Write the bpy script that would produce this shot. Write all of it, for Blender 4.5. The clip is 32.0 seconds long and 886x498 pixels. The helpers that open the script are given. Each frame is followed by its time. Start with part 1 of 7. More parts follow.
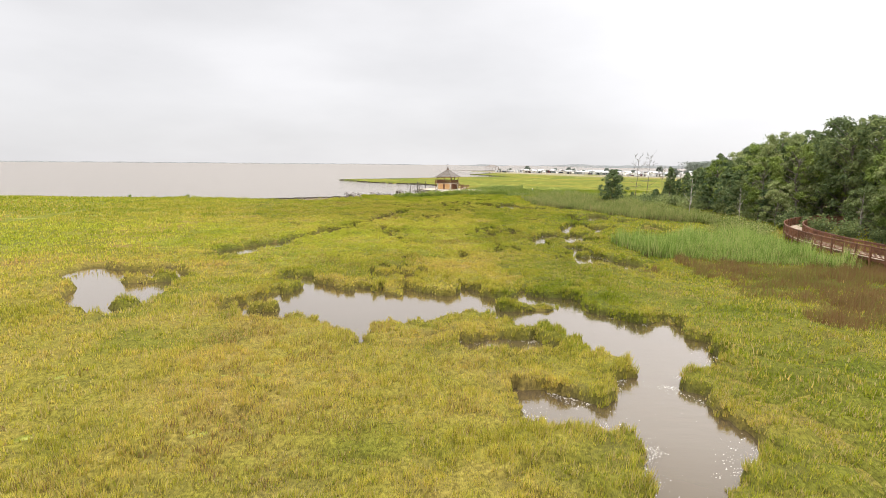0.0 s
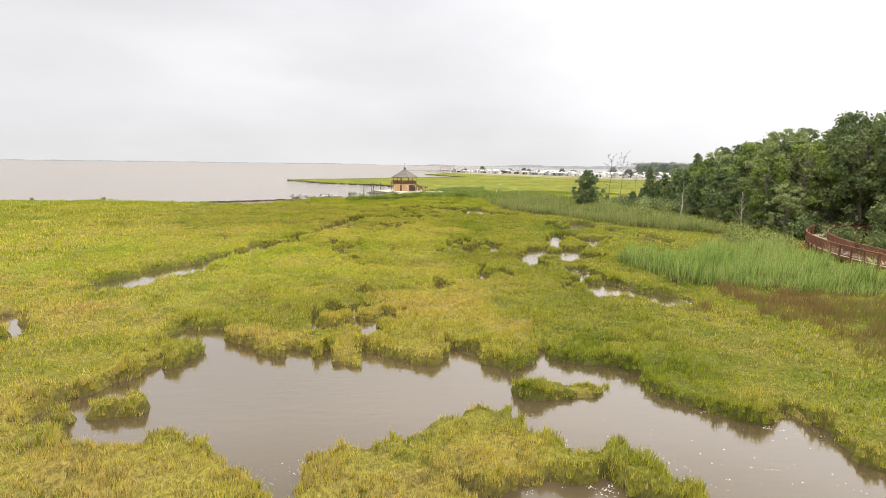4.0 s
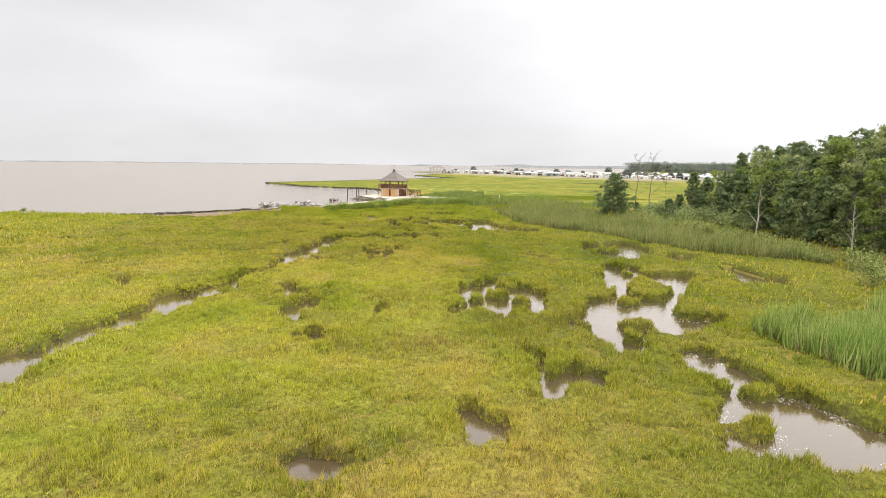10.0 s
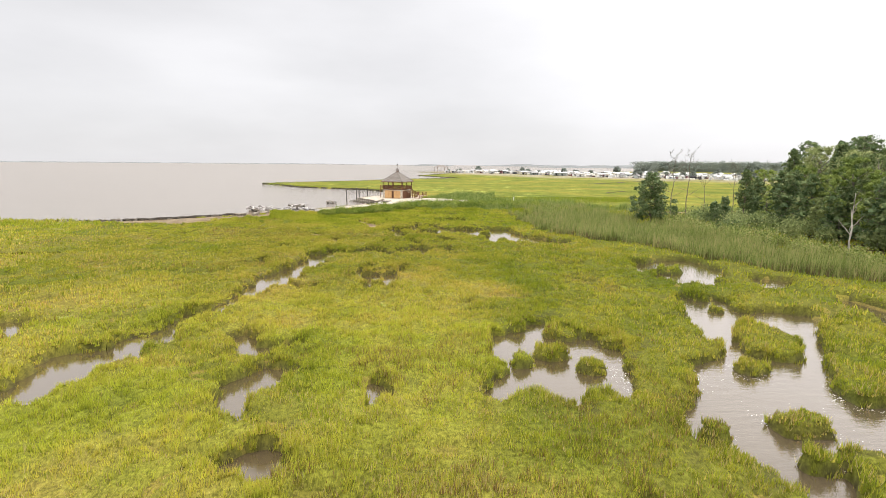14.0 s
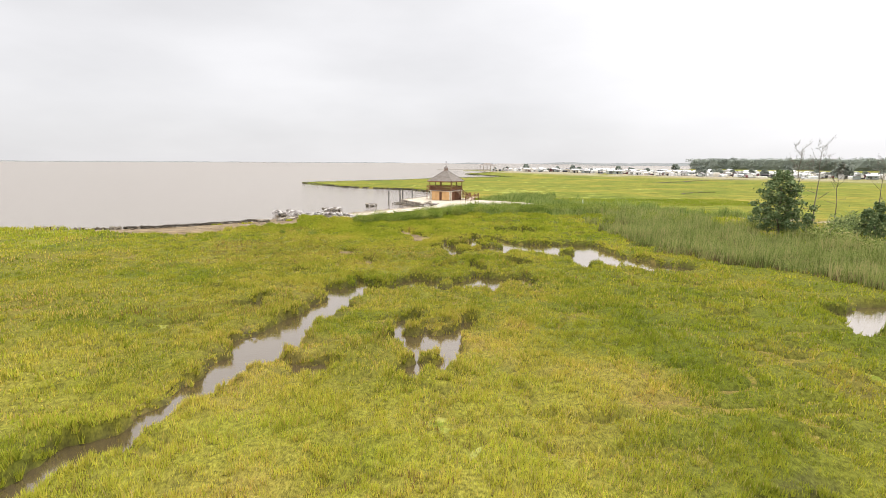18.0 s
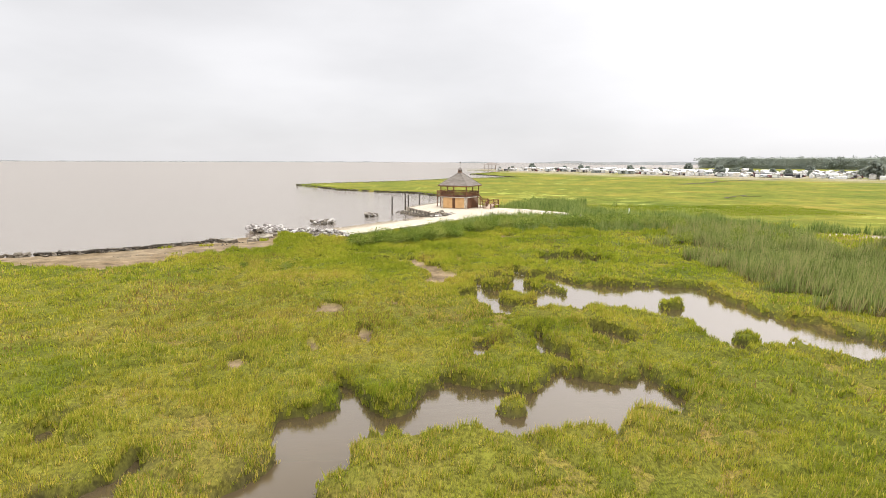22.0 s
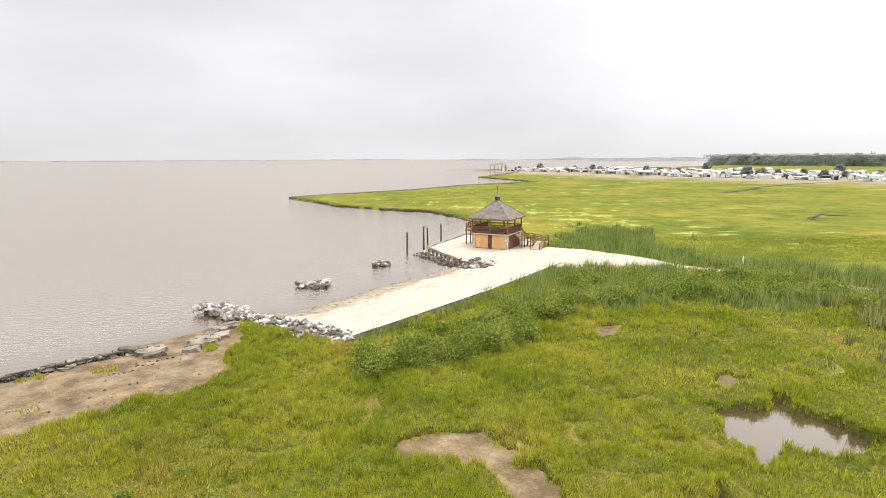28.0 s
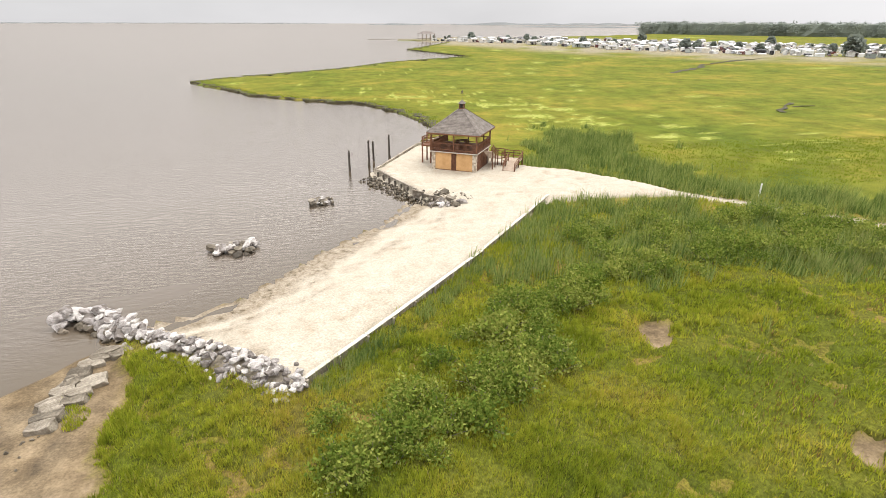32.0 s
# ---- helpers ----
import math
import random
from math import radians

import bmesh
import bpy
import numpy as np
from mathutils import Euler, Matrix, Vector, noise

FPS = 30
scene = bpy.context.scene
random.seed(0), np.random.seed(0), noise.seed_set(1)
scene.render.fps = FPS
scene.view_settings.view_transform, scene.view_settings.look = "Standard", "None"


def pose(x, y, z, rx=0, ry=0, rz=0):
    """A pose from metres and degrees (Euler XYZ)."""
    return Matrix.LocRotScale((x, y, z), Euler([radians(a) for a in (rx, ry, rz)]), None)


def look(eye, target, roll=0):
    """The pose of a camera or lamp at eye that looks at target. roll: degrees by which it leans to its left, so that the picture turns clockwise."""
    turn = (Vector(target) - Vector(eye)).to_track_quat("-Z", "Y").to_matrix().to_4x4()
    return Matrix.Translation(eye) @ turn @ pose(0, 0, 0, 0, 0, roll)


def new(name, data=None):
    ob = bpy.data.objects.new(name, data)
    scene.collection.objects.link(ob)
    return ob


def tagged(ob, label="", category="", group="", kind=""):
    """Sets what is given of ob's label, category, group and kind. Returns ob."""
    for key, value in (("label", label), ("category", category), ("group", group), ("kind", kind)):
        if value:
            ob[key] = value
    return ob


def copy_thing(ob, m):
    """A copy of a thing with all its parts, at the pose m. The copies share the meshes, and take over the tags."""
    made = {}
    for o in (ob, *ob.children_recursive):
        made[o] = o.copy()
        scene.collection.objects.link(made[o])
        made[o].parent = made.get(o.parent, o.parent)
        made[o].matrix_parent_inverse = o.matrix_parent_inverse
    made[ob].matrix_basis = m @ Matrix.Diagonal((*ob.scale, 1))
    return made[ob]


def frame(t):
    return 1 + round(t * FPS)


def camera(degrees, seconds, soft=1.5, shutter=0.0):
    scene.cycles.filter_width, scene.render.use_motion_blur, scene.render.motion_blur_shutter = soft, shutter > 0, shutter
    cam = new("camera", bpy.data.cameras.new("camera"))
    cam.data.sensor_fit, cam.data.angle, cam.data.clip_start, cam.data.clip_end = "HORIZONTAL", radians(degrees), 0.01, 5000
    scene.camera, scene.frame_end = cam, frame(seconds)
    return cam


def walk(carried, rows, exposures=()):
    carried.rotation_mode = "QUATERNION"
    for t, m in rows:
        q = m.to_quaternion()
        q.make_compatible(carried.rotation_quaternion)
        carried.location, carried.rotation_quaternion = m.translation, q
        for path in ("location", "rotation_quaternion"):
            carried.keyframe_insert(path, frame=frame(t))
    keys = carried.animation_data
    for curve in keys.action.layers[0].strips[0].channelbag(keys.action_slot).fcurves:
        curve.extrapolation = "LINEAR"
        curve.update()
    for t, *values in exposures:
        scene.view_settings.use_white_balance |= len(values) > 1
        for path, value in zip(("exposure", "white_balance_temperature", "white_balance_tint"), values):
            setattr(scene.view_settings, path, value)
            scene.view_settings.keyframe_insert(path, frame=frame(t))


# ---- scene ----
cam = camera(78.0, 32.0, soft=0.8)
PATH = [
    (0, -1.27, -0.82, 9.76, -0.47, -8.86, -0.48),
    (0.5, -1.37, 1.04, 9.70, -0.68, -8.86, -0.51),
    (1, -1.53, 2.87, 9.70, -0.89, -8.86, -0.56),
    (1.5, -1.71, 4.66, 9.73, -1.09, -8.86, -0.60),
    (2, -1.92, 6.46, 9.74, -1.62, -8.85, -0.62),
    (2.5, -2.15, 8.27, 9.72, -2.58, -8.83, -0.66),
    (3, -2.34, 10.11, 9.67, -3.76, -8.81, -0.70),
    (3.5, -2.41, 11.95, 9.64, -4.82, -8.80, -0.74),
    (5.5, -2.46, 19.41, 9.52, -5.79, -8.83, -0.74),
    (6, -2.51, 21.35, 9.57, -5.95, -8.82, -0.74),
    (6.5, -2.57, 23.29, 9.62, -6.05, -8.81, -0.73),
    (7, -2.61, 25.18, 9.70, -6.13, -8.79, -0.72),
    (7.5, -2.70, 27.05, 9.79, -6.32, -8.79, -0.72),
    (8, -2.76, 28.91, 9.83, -6.40, -8.80, -0.69),
    (8.5, -2.71, 30.73, 9.95, -6.45, -8.82, -0.70),
    (9, -2.55, 32.53, 9.97, -6.47, -8.82, -0.66),
    (9.5, -2.38, 34.31, 9.99, -6.54, -8.81, -0.61),
    (10, -2.21, 36.04, 10.05, -6.58, -8.81, -0.60),
    (10.5, -2.12, 37.69, 10.13, -6.62, -8.80, -0.59),
    (11, -2.02, 39.29, 10.19, -6.65, -8.84, -0.60),
    (11.5, -1.99, 40.96, 10.14, -6.70, -8.83, -0.59),
    (12, -1.91, 42.62, 10.14, -6.71, -8.83, -0.55),
    (12.5, -1.86, 44.32, 10.11, -6.76, -8.82, -0.54),
    (13, -1.86, 46.06, 10.09, -6.81, -8.83, -0.52),
    (13.5, -1.87, 47.82, 9.99, -6.86, -8.83, -0.51),
    (14, -1.91, 49.68, 9.82, -6.26, -8.83, -0.48),
    (14.5, -1.98, 51.71, 9.62, -5.01, -8.84, -0.44),
    (16.5, -2.15, 60.66, 9.51, -2.19, -8.99, -0.32),
    (17, -2.26, 63.10, 9.51, -2.02, -9.02, -0.34),
    (17.5, -2.38, 65.59, 9.49, -1.81, -9.02, -0.31),
    (18, -2.54, 68.11, 9.52, -1.72, -9.03, -0.29),
    (18.5, -2.75, 70.61, 9.46, -1.67, -9.02, -0.22),
    (19, -3.03, 73.15, 9.47, -1.67, -9.02, -0.23),
    (19.5, -3.30, 75.71, 9.50, -1.65, -9.06, -0.24),
    (20, -3.58, 78.30, 9.50, -1.61, -9.07, -0.22),
    (20.5, -3.81, 80.91, 9.52, -1.59, -9.07, -0.23),
    (21, -3.99, 83.44, 9.59, -1.58, -9.09, -0.20),
    (21.5, -4.21, 86.14, 9.64, -1.60, -9.09, -0.20),
    (22, -4.41, 88.82, 9.82, -1.63, -9.12, -0.20),
    (22.5, -4.69, 91.45, 9.96, -1.67, -9.14, -0.20),
    (23, -5.03, 94.01, 10.06, -1.70, -9.14, -0.16),
    (23.5, -5.39, 96.51, 10.23, -1.76, -9.18, -0.13),
    (24, -5.73, 98.99, 10.49, -1.76, -9.23, -0.12),
    (24.5, -6.05, 101.42, 10.81, -1.75, -9.22, -0.05),
    (25, -6.36, 103.78, 11.19, -1.76, -9.23, 0.02),
    (25.5, -6.75, 106.06, 11.64, -1.79, -9.28, 0.05),
    (27.5, -8.04, 114.59, 13.49, -1.61, -9.41, 0.24),
    (28, -8.42, 116.63, 13.93, -1.71, -9.47, 0.27),
    (28.5, -8.87, 118.71, 14.33, -2.29, -9.53, 0.21),
    (29, -9.32, 120.72, 14.71, -3.05, -10.65, 0.16),
    (29.5, -9.72, 122.73, 15.10, -3.79, -12.99, 0.12),
    (30, -10.13, 124.77, 15.50, -4.57, -15.33, 0.05),
    (30.5, -10.48, 126.79, 15.92, -6.36, -17.54, -0.01),
    (31, -10.77, 128.83, 16.32, -8.03, -19.66, -0.07),
    (31.5, -10.99, 130.87, 16.71, -9.15, -21.66, -0.12),
    (32, -11.11, 132.92, 17.15, -9.51, -22.59, -0.17),
]
walk(cam, [(t, pose(x, y, z, 90 + pitch, roll, yaw)) for t, x, y, z, yaw, pitch, roll in PATH],
     exposures=[(0, 0.0), (27, 0.0), (29, -0.04), (31, -0.13), (32, -0.16)])

# ---- world, sun, exposure ----
SUN_AZ, SUN_EL = 55.0, 66.0
world = bpy.data.worlds.new("overcast_sky")
scene.world = world
world.use_nodes = True


def nodes_of(tree):
    tree.nodes.clear()

    def add(kind, **values):
        n = tree.nodes.new(kind)
        for key, value in values.items():
            if key == "operation":
                n.operation = value
            elif key == "interpolation_type":
                n.interpolation_type = value
            elif key == "data_type":
                n.data_type = value
            elif key == "attribute_name":
                n.attribute_name = value
            else:
                n.inputs[key].default_value = value
        return n

    def link(a, out, b, into):
        tree.links.new(a.outputs[out], b.inputs[into])
    return add, link


def build_sky():
    add, link = nodes_of(world.node_tree)
    out = add("ShaderNodeOutputWorld")
    bg = add("ShaderNodeBackground")
    bg.inputs["Strength"].default_value = 1.0
    sky = add("ShaderNodeTexSky")
    sky.sky_type = "NISHITA"
    sky.sun_disc = False
    sky.sun_elevation, sky.sun_rotation = radians(SUN_EL), radians(SUN_AZ)
    co = add("ShaderNodeTexCoord")
    sep = add("ShaderNodeSeparateXYZ")
    link(co, "Generated", sep, "Vector")
    # cloud deck: grey near the horizon, brightest overhead and towards the hidden sun
    up = add("ShaderNodeMapRange", interpolation_type="SMOOTHSTEP")
    for k, v in zip((1, 2, 3, 4), (0.25, 0.9, 0.0, 1.0)):
        up.inputs[k].default_value = v
    link(sep, "Z", up, 0)
    side = add("ShaderNodeVectorMath", operation="DOT_PRODUCT")
    side.inputs[1].default_value = (math.sin(radians(SUN_AZ)) * 0.7, math.cos(radians(SUN_AZ)) * 0.7, 0.72)
    link(co, "Generated", side, 0)
    glow = add("ShaderNodeMapRange", interpolation_type="SMOOTHSTEP")
    for k, v in zip((1, 2, 3, 4), (0.5, 1.0, 0.0, 1.0)):
        glow.inputs[k].default_value = v
    link(side, "Value", glow, 0)
    squash = add("ShaderNodeVectorMath", operation="MULTIPLY")
    squash.inputs[1].default_value = (1.0, 1.0, 3.2)
    link(co, "Generated", squash, 0)
    cloud = add("ShaderNodeTexNoise", Scale=1.9, Detail=5.0, Roughness=0.5)
    link(squash, 0, cloud, "Vector")
    soft = add("ShaderNodeMapRange")
    for k, v in zip((1, 2, 3, 4), (0.3, 0.72, -0.06, 0.14)):
        soft.inputs[k].default_value = v
    link(cloud, 0, soft, 0)
    a = add("ShaderNodeMath", operation="MULTIPLY_ADD")
    a.inputs[1].default_value, a.inputs[2].default_value = 2.75, 0.84
    link(up, 0, a, 0)
    b = add("ShaderNodeMath", operation="MULTIPLY_ADD")
    b.inputs[1].default_value = 0.55
    link(glow, 0, b, 0)
    link(a, 0, b, 2)
    c = add("ShaderNodeMath", operation="ADD")
    link(b, 0, c, 0)
    link(soft, 0, c, 1)
    tint = add("ShaderNodeMix", data_type="RGBA")
    tint.inputs[6].default_value, tint.inputs[7].default_value = (0.995, 0.985, 1.005, 1), (1.0, 0.995, 0.985, 1)
    link(up, 0, tint, 0)
    grey = add("ShaderNodeVectorMath", operation="SCALE")
    link(tint, 2, grey, 0)
    link(c, 0, grey, "Scale")
    blue = add("ShaderNodeVectorMath", operation="SCALE")
    blue.inputs["Scale"].default_value = 0.10
    link(sky, 0, blue, 0)
    mix = add("ShaderNodeMix", data_type="RGBA")
    mix.inputs[0].default_value = 0.94
    link(blue, 0, mix, 6)
    link(grey, 0, mix, 7)
    link(mix, 2, bg, "Color")
    link(bg, 0, out, 0)


build_sky()
sun = new("sun", bpy.data.lights.new("sun", "SUN"))
sun.data.energy, sun.data.angle, sun.data.color = 1.3, radians(14), (1.0, 0.96, 0.9)
sun.matrix_world = look((math.sin(radians(SUN_AZ)) * math.cos(radians(SUN_EL)) * 300, math.cos(radians(SUN_AZ)) * math.cos(radians(SUN_EL)) * 300,
                         math.sin(radians(SUN_EL)) * 300), (0, 0, 0))


# ---- materials ----


def material(name, stops, scale=1.0, detail=4.0, rough=0.9, bump=0.0, bump_scale=None, fine=0.0, fine_scale=20.0, random_shift=0.0, island=0.0,
             metal=0.0, see_through=0.0, stretch=(1, 1, 1), coords="Object", spec=0.3, distance=0.05):
    """A mix of colours by broad noise, a fine grain, a shift by piece and a bump."""
    m = bpy.data.materials.new(name)
    m.use_nodes = True
    add, link = nodes_of(m.node_tree)
    out = add("ShaderNodeOutputMaterial")
    p = add("ShaderNodeBsdfPrincipled")
    p.inputs["Roughness"].default_value, p.inputs["Metallic"].default_value = rough, metal
    p.inputs["Specular IOR Level"].default_value = spec
    co = add("ShaderNodeTexCoord")
    st = add("ShaderNodeMapping")
    st.inputs["Scale"].default_value = stretch
    link(co, coords, st, "Vector")
    n = add("ShaderNodeTexNoise", Scale=scale, Detail=detail, Roughness=0.6)
    link(st, 0, n, "Vector")
    ramp = add("ShaderNodeValToRGB")
    cr = ramp.color_ramp
    while len(cr.elements) < len(stops):
        cr.elements.new(0.5)
    for e, (at, col) in zip(cr.elements, stops):
        e.position, e.color = at, (*col, 1)
    value = n, 0
    for amount, source in ((island, "island"), (random_shift, "object")):
        if not amount:
            continue
        if source == "island":
            src = add("ShaderNodeNewGeometry"), "Random Per Island"
        else:
            src = add("ShaderNodeObjectInfo"), "Random"
        k = add("ShaderNodeMath", operation="MULTIPLY_ADD")
        k.inputs[1].default_value = amount
        link(src[0], src[1], k, 0)
        s = add("ShaderNodeMath", operation="SUBTRACT")
        link(value[0], value[1], s, 0)
        s.inputs[1].default_value = amount / 2
        link(s, 0, k, 2)
        value = k, 0
    link(value[0], value[1], ramp, 0)
    col = ramp, 0
    if fine:
        g = add("ShaderNodeTexNoise", Scale=fine_scale, Detail=3.0)
        link(st, 0, g, "Vector")
        r = add("ShaderNodeMapRange")
        for k2, v in zip((1, 2, 3, 4), (0.3, 0.7, 1 - fine, 1 + fine)):
            r.inputs[k2].default_value = v
        link(g, 0, r, 0)
        mul = add("ShaderNodeVectorMath", operation="SCALE")
        link(ramp, 0, mul, 0)
        link(r, 0, mul, "Scale")
        col = mul, 0
    link(col[0], col[1], p, "Base Color")
    if bump:
        bn = add("ShaderNodeTexNoise", Scale=bump_scale or scale * 8, Detail=5.0)
        link(st, 0, bn, "Vector")
        bm_ = add("ShaderNodeBump", Strength=bump, Distance=distance)
        link(bn, 0, bm_, "Height")
        link(bm_, 0, p, "Normal")
    if see_through:
        tr = add("ShaderNodeBsdfTranslucent")
        link(col[0], col[1], tr, "Color")
        mx = add("ShaderNodeMixShader")
        mx.inputs[0].default_value = see_through
        link(p, 0, mx, 1)
        link(tr, 0, mx, 2)
        link(mx, 0, out, 0)
    else:
        link(p, 0, out, 0)
    return m


GRASS_STOPS = [(0.16, (0.179, 0.184, 0.0231)), (0.34, (0.347, 0.326, 0.042)), (0.48, (0.483, 0.42, 0.0693)), (0.62, (0.557, 0.43, 0.105)), (0.80, (0.504, 0.315, 0.121))]
M_STRAW = material("dry_straw_stalks", [(0.3, (0.38, 0.29, 0.11)), (0.7, (0.52, 0.42, 0.19))], scale=0.3, island=0.6, see_through=0.3)
M_GRASS = material("cordgrass_blades", GRASS_STOPS, scale=0.13, detail=8, rough=0.75, spec=0.1, island=0.32, see_through=0.5, fine=0.34, fine_scale=3.2)
M_FARGRASS = material("far_marsh_blades", [(0.25, (0.143, 0.198, 0.0198)), (0.5, (0.215, 0.259, 0.0286)), (0.7, (0.275, 0.275, 0.0418))], scale=0.03, detail=6, rough=0.8, island=0.15, see_through=0.5, spec=0.1)
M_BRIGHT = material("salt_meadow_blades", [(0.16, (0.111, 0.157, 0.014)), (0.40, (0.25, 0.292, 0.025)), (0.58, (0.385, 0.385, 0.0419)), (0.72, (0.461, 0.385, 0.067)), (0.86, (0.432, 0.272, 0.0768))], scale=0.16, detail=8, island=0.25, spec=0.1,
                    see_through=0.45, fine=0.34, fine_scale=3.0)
M_OLIVE = material("olive_cordgrass_blades", [(0.16, (0.0962, 0.136, 0.012)), (0.40, (0.216, 0.252, 0.0216)), (0.58, (0.33, 0.33, 0.036)), (0.72, (0.397, 0.33, 0.0576)), (0.86, (0.372, 0.234, 0.0661))], scale=0.16, detail=8, island=0.25, spec=0.1,
                    see_through=0.45, fine=0.34, fine_scale=3.0)
M_LIME = material("lime_cordgrass_blades", [(0.16, (0.185, 0.22, 0.0223)), (0.34, (0.328, 0.359, 0.0359)), (0.50, (0.445, 0.451, 0.0531)), (0.66, (0.544, 0.469, 0.0803)), (0.84, (0.531, 0.37, 0.111))], scale=0.15, detail=8, rough=0.75, spec=0.1, island=0.22,
                  see_through=0.5, fine=0.32, fine_scale=3.2)
M_RUSH = material("black_rush_blades", [(0.25, (0.20, 0.21, 0.04)), (0.45, (0.23, 0.165, 0.055)), (0.7, (0.21, 0.118, 0.05))], scale=0.15, island=0.5, see_through=0.25)
M_REED = material("reed_leaves", [(0.2, (0.13, 0.20, 0.035)), (0.45, (0.25, 0.36, 0.068)), (0.65, (0.36, 0.45, 0.11)), (0.88, (0.46, 0.44, 0.17))], scale=0.2, detail=6, island=0.85, see_through=0.35)
M_SCRUB = material("scrub_reed_leaves", [(0.2, (0.12, 0.16, 0.035)), (0.45, (0.235, 0.28, 0.072)), (0.65, (0.33, 0.35, 0.11)), (0.88, (0.40, 0.34, 0.15))], scale=0.2, detail=6, island=0.8, see_through=0.35)
M_STEM = material("dead_reed_stems", [(0.25, (0.10, 0.088, 0.032)), (0.5, (0.16, 0.125, 0.055)), (0.8, (0.23, 0.17, 0.09))], scale=0.3, detail=6, island=0.6, see_through=0.2)
M_LOWREED = material("beach_reed_leaves", [(0.2, (0.10, 0.155, 0.034)), (0.5, (0.205, 0.27, 0.062)), (0.75, (0.34, 0.37, 0.115))], scale=0.35, detail=6, island=0.75, see_through=0.4)
M_SHRUBLEAF = material("marsh_elder_leaves", [(0.22, (0.10, 0.15, 0.022)), (0.5, (0.205, 0.26, 0.042)), (0.78, (0.34, 0.35, 0.085))], scale=0.5, island=0.62, random_shift=0.4, see_through=0.4, spec=0.05)
M_LEAF = material("oak_leaves", [(0.15, (0.08, 0.108, 0.05)), (0.42, (0.17, 0.21, 0.082)), (0.65, (0.27, 0.31, 0.115)), (0.88, (0.40, 0.41, 0.19))], scale=0.35, island=0.35, random_shift=0.4, see_through=0.3, spec=0.08)
M_LIGHTLEAF = material("light_tree_leaves", [(0.15, (0.085, 0.12, 0.03)), (0.42, (0.18, 0.235, 0.06)), (0.65, (0.29, 0.35, 0.09)), (0.88, (0.40, 0.43, 0.15))], scale=0.35, island=0.4, random_shift=0.3, see_through=0.35, spec=0.08)
M_NEEDLE = material("pine_needles", [(0.25, (0.075, 0.115, 0.05)), (0.6, (0.155, 0.205, 0.08)), (0.8, (0.25, 0.275, 0.12))], scale=0.5, island=0.45, see_through=0.25)
# distance haze is mixed into this leaf colour: greyer and paler than near leaves
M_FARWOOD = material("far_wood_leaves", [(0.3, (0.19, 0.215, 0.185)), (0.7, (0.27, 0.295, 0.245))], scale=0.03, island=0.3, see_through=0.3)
M_FOAM = material("pale_foam", [(0.3, (0.55, 0.52, 0.47)), (0.7, (0.78, 0.76, 0.72))], scale=3, island=0.5)
M_PEAT = material("dark_peat", [(0.3, (0.03, 0.025, 0.015)), (0.7, (0.09, 0.08, 0.035))], scale=0.6, bump=0.5)
M_BARK = material("grey_bark", [(0.3, (0.10, 0.08, 0.06)), (0.7, (0.24, 0.21, 0.17))], scale=3, stretch=(1, 1, 0.25), bump=0.4)
M_DEAD = material("bleached_dead_wood", [(0.3, (0.28, 0.24, 0.2)), (0.7, (0.5, 0.46, 0.4))], scale=3, stretch=(1, 1, 0.25), bump=0.3)
M_DECK = material("red_brown_timber", [(0.3, (0.10, 0.045, 0.025)), (0.7, (0.22, 0.10, 0.055))], scale=3, stretch=(1, 1, 1), random_shift=0.3, bump=0.2, rough=0.75)
M_DECKGREY = material("weathered_deck_boards", [(0.3, (0.30, 0.22, 0.16)), (0.7, (0.45, 0.36, 0.28))], scale=3, random_shift=0.3, bump=0.2, rough=0.85)
M_TIMBER = material("weathered_bulkhead_timber", [(0.3, (0.16, 0.13, 0.10)), (0.7, (0.42, 0.37, 0.30))], scale=2.5, random_shift=0.35, bump=0.3)
M_CAP = material("pale_timber_cap", [(0.3, (0.40, 0.36, 0.30)), (0.7, (0.62, 0.58, 0.50))], scale=2.5, random_shift=0.3, bump=0.2)
M_PILE = material("tarred_piling_wood", [(0.3, (0.04, 0.035, 0.03)), (0.7, (0.13, 0.11, 0.09))], scale=4, stretch=(1, 1, 0.3), bump=0.4)
M_SHINGLE = material("brown_roof_shingles", [(0.3, (0.115, 0.095, 0.082)), (0.7, (0.225, 0.195, 0.172))], scale=2, random_shift=0.15, fine=0.2, fine_scale=30)
M_SIDING = material("tan_wood_panels", [(0.3, (0.52, 0.30, 0.13)), (0.7, (0.68, 0.42, 0.20))], scale=1.2, rough=0.8, fine=0.06)
M_STONE = material("pale_corner_stone", [(0.3, (0.38, 0.31, 0.24)), (0.7, (0.66, 0.58, 0.48))], scale=3, random_shift=0.7, bump=0.3)
M_CONC = material("grey_concrete", [(0.3, (0.22, 0.20, 0.18)), (0.7, (0.42, 0.39, 0.35))], scale=1.5, bump=0.25, fine=0.15)
M_ROCK = material("grey_white_riprap", [(0.26, (0.15, 0.128, 0.112)), (0.5, (0.36, 0.328, 0.31)), (0.75, (0.56, 0.522, 0.485))], scale=1.1, random_shift=0.6, bump=0.7, fine=0.25, fine_scale=7)
M_SLAB = material("tan_weathered_slabs", [(0.28, (0.0814, 0.0666, 0.0488)), (0.5, (0.185, 0.155, 0.118)), (0.75, (0.311, 0.27, 0.215))], scale=1.0, random_shift=0.4, bump=0.6, fine=0.25, fine_scale=7)
M_WETROCK = material("wet_dark_riprap", [(0.3, (0.05, 0.04, 0.028)), (0.6, (0.12, 0.098, 0.07)), (0.8, (0.23, 0.19, 0.145))], scale=1.3, random_shift=0.5, bump=0.6, rough=0.6)
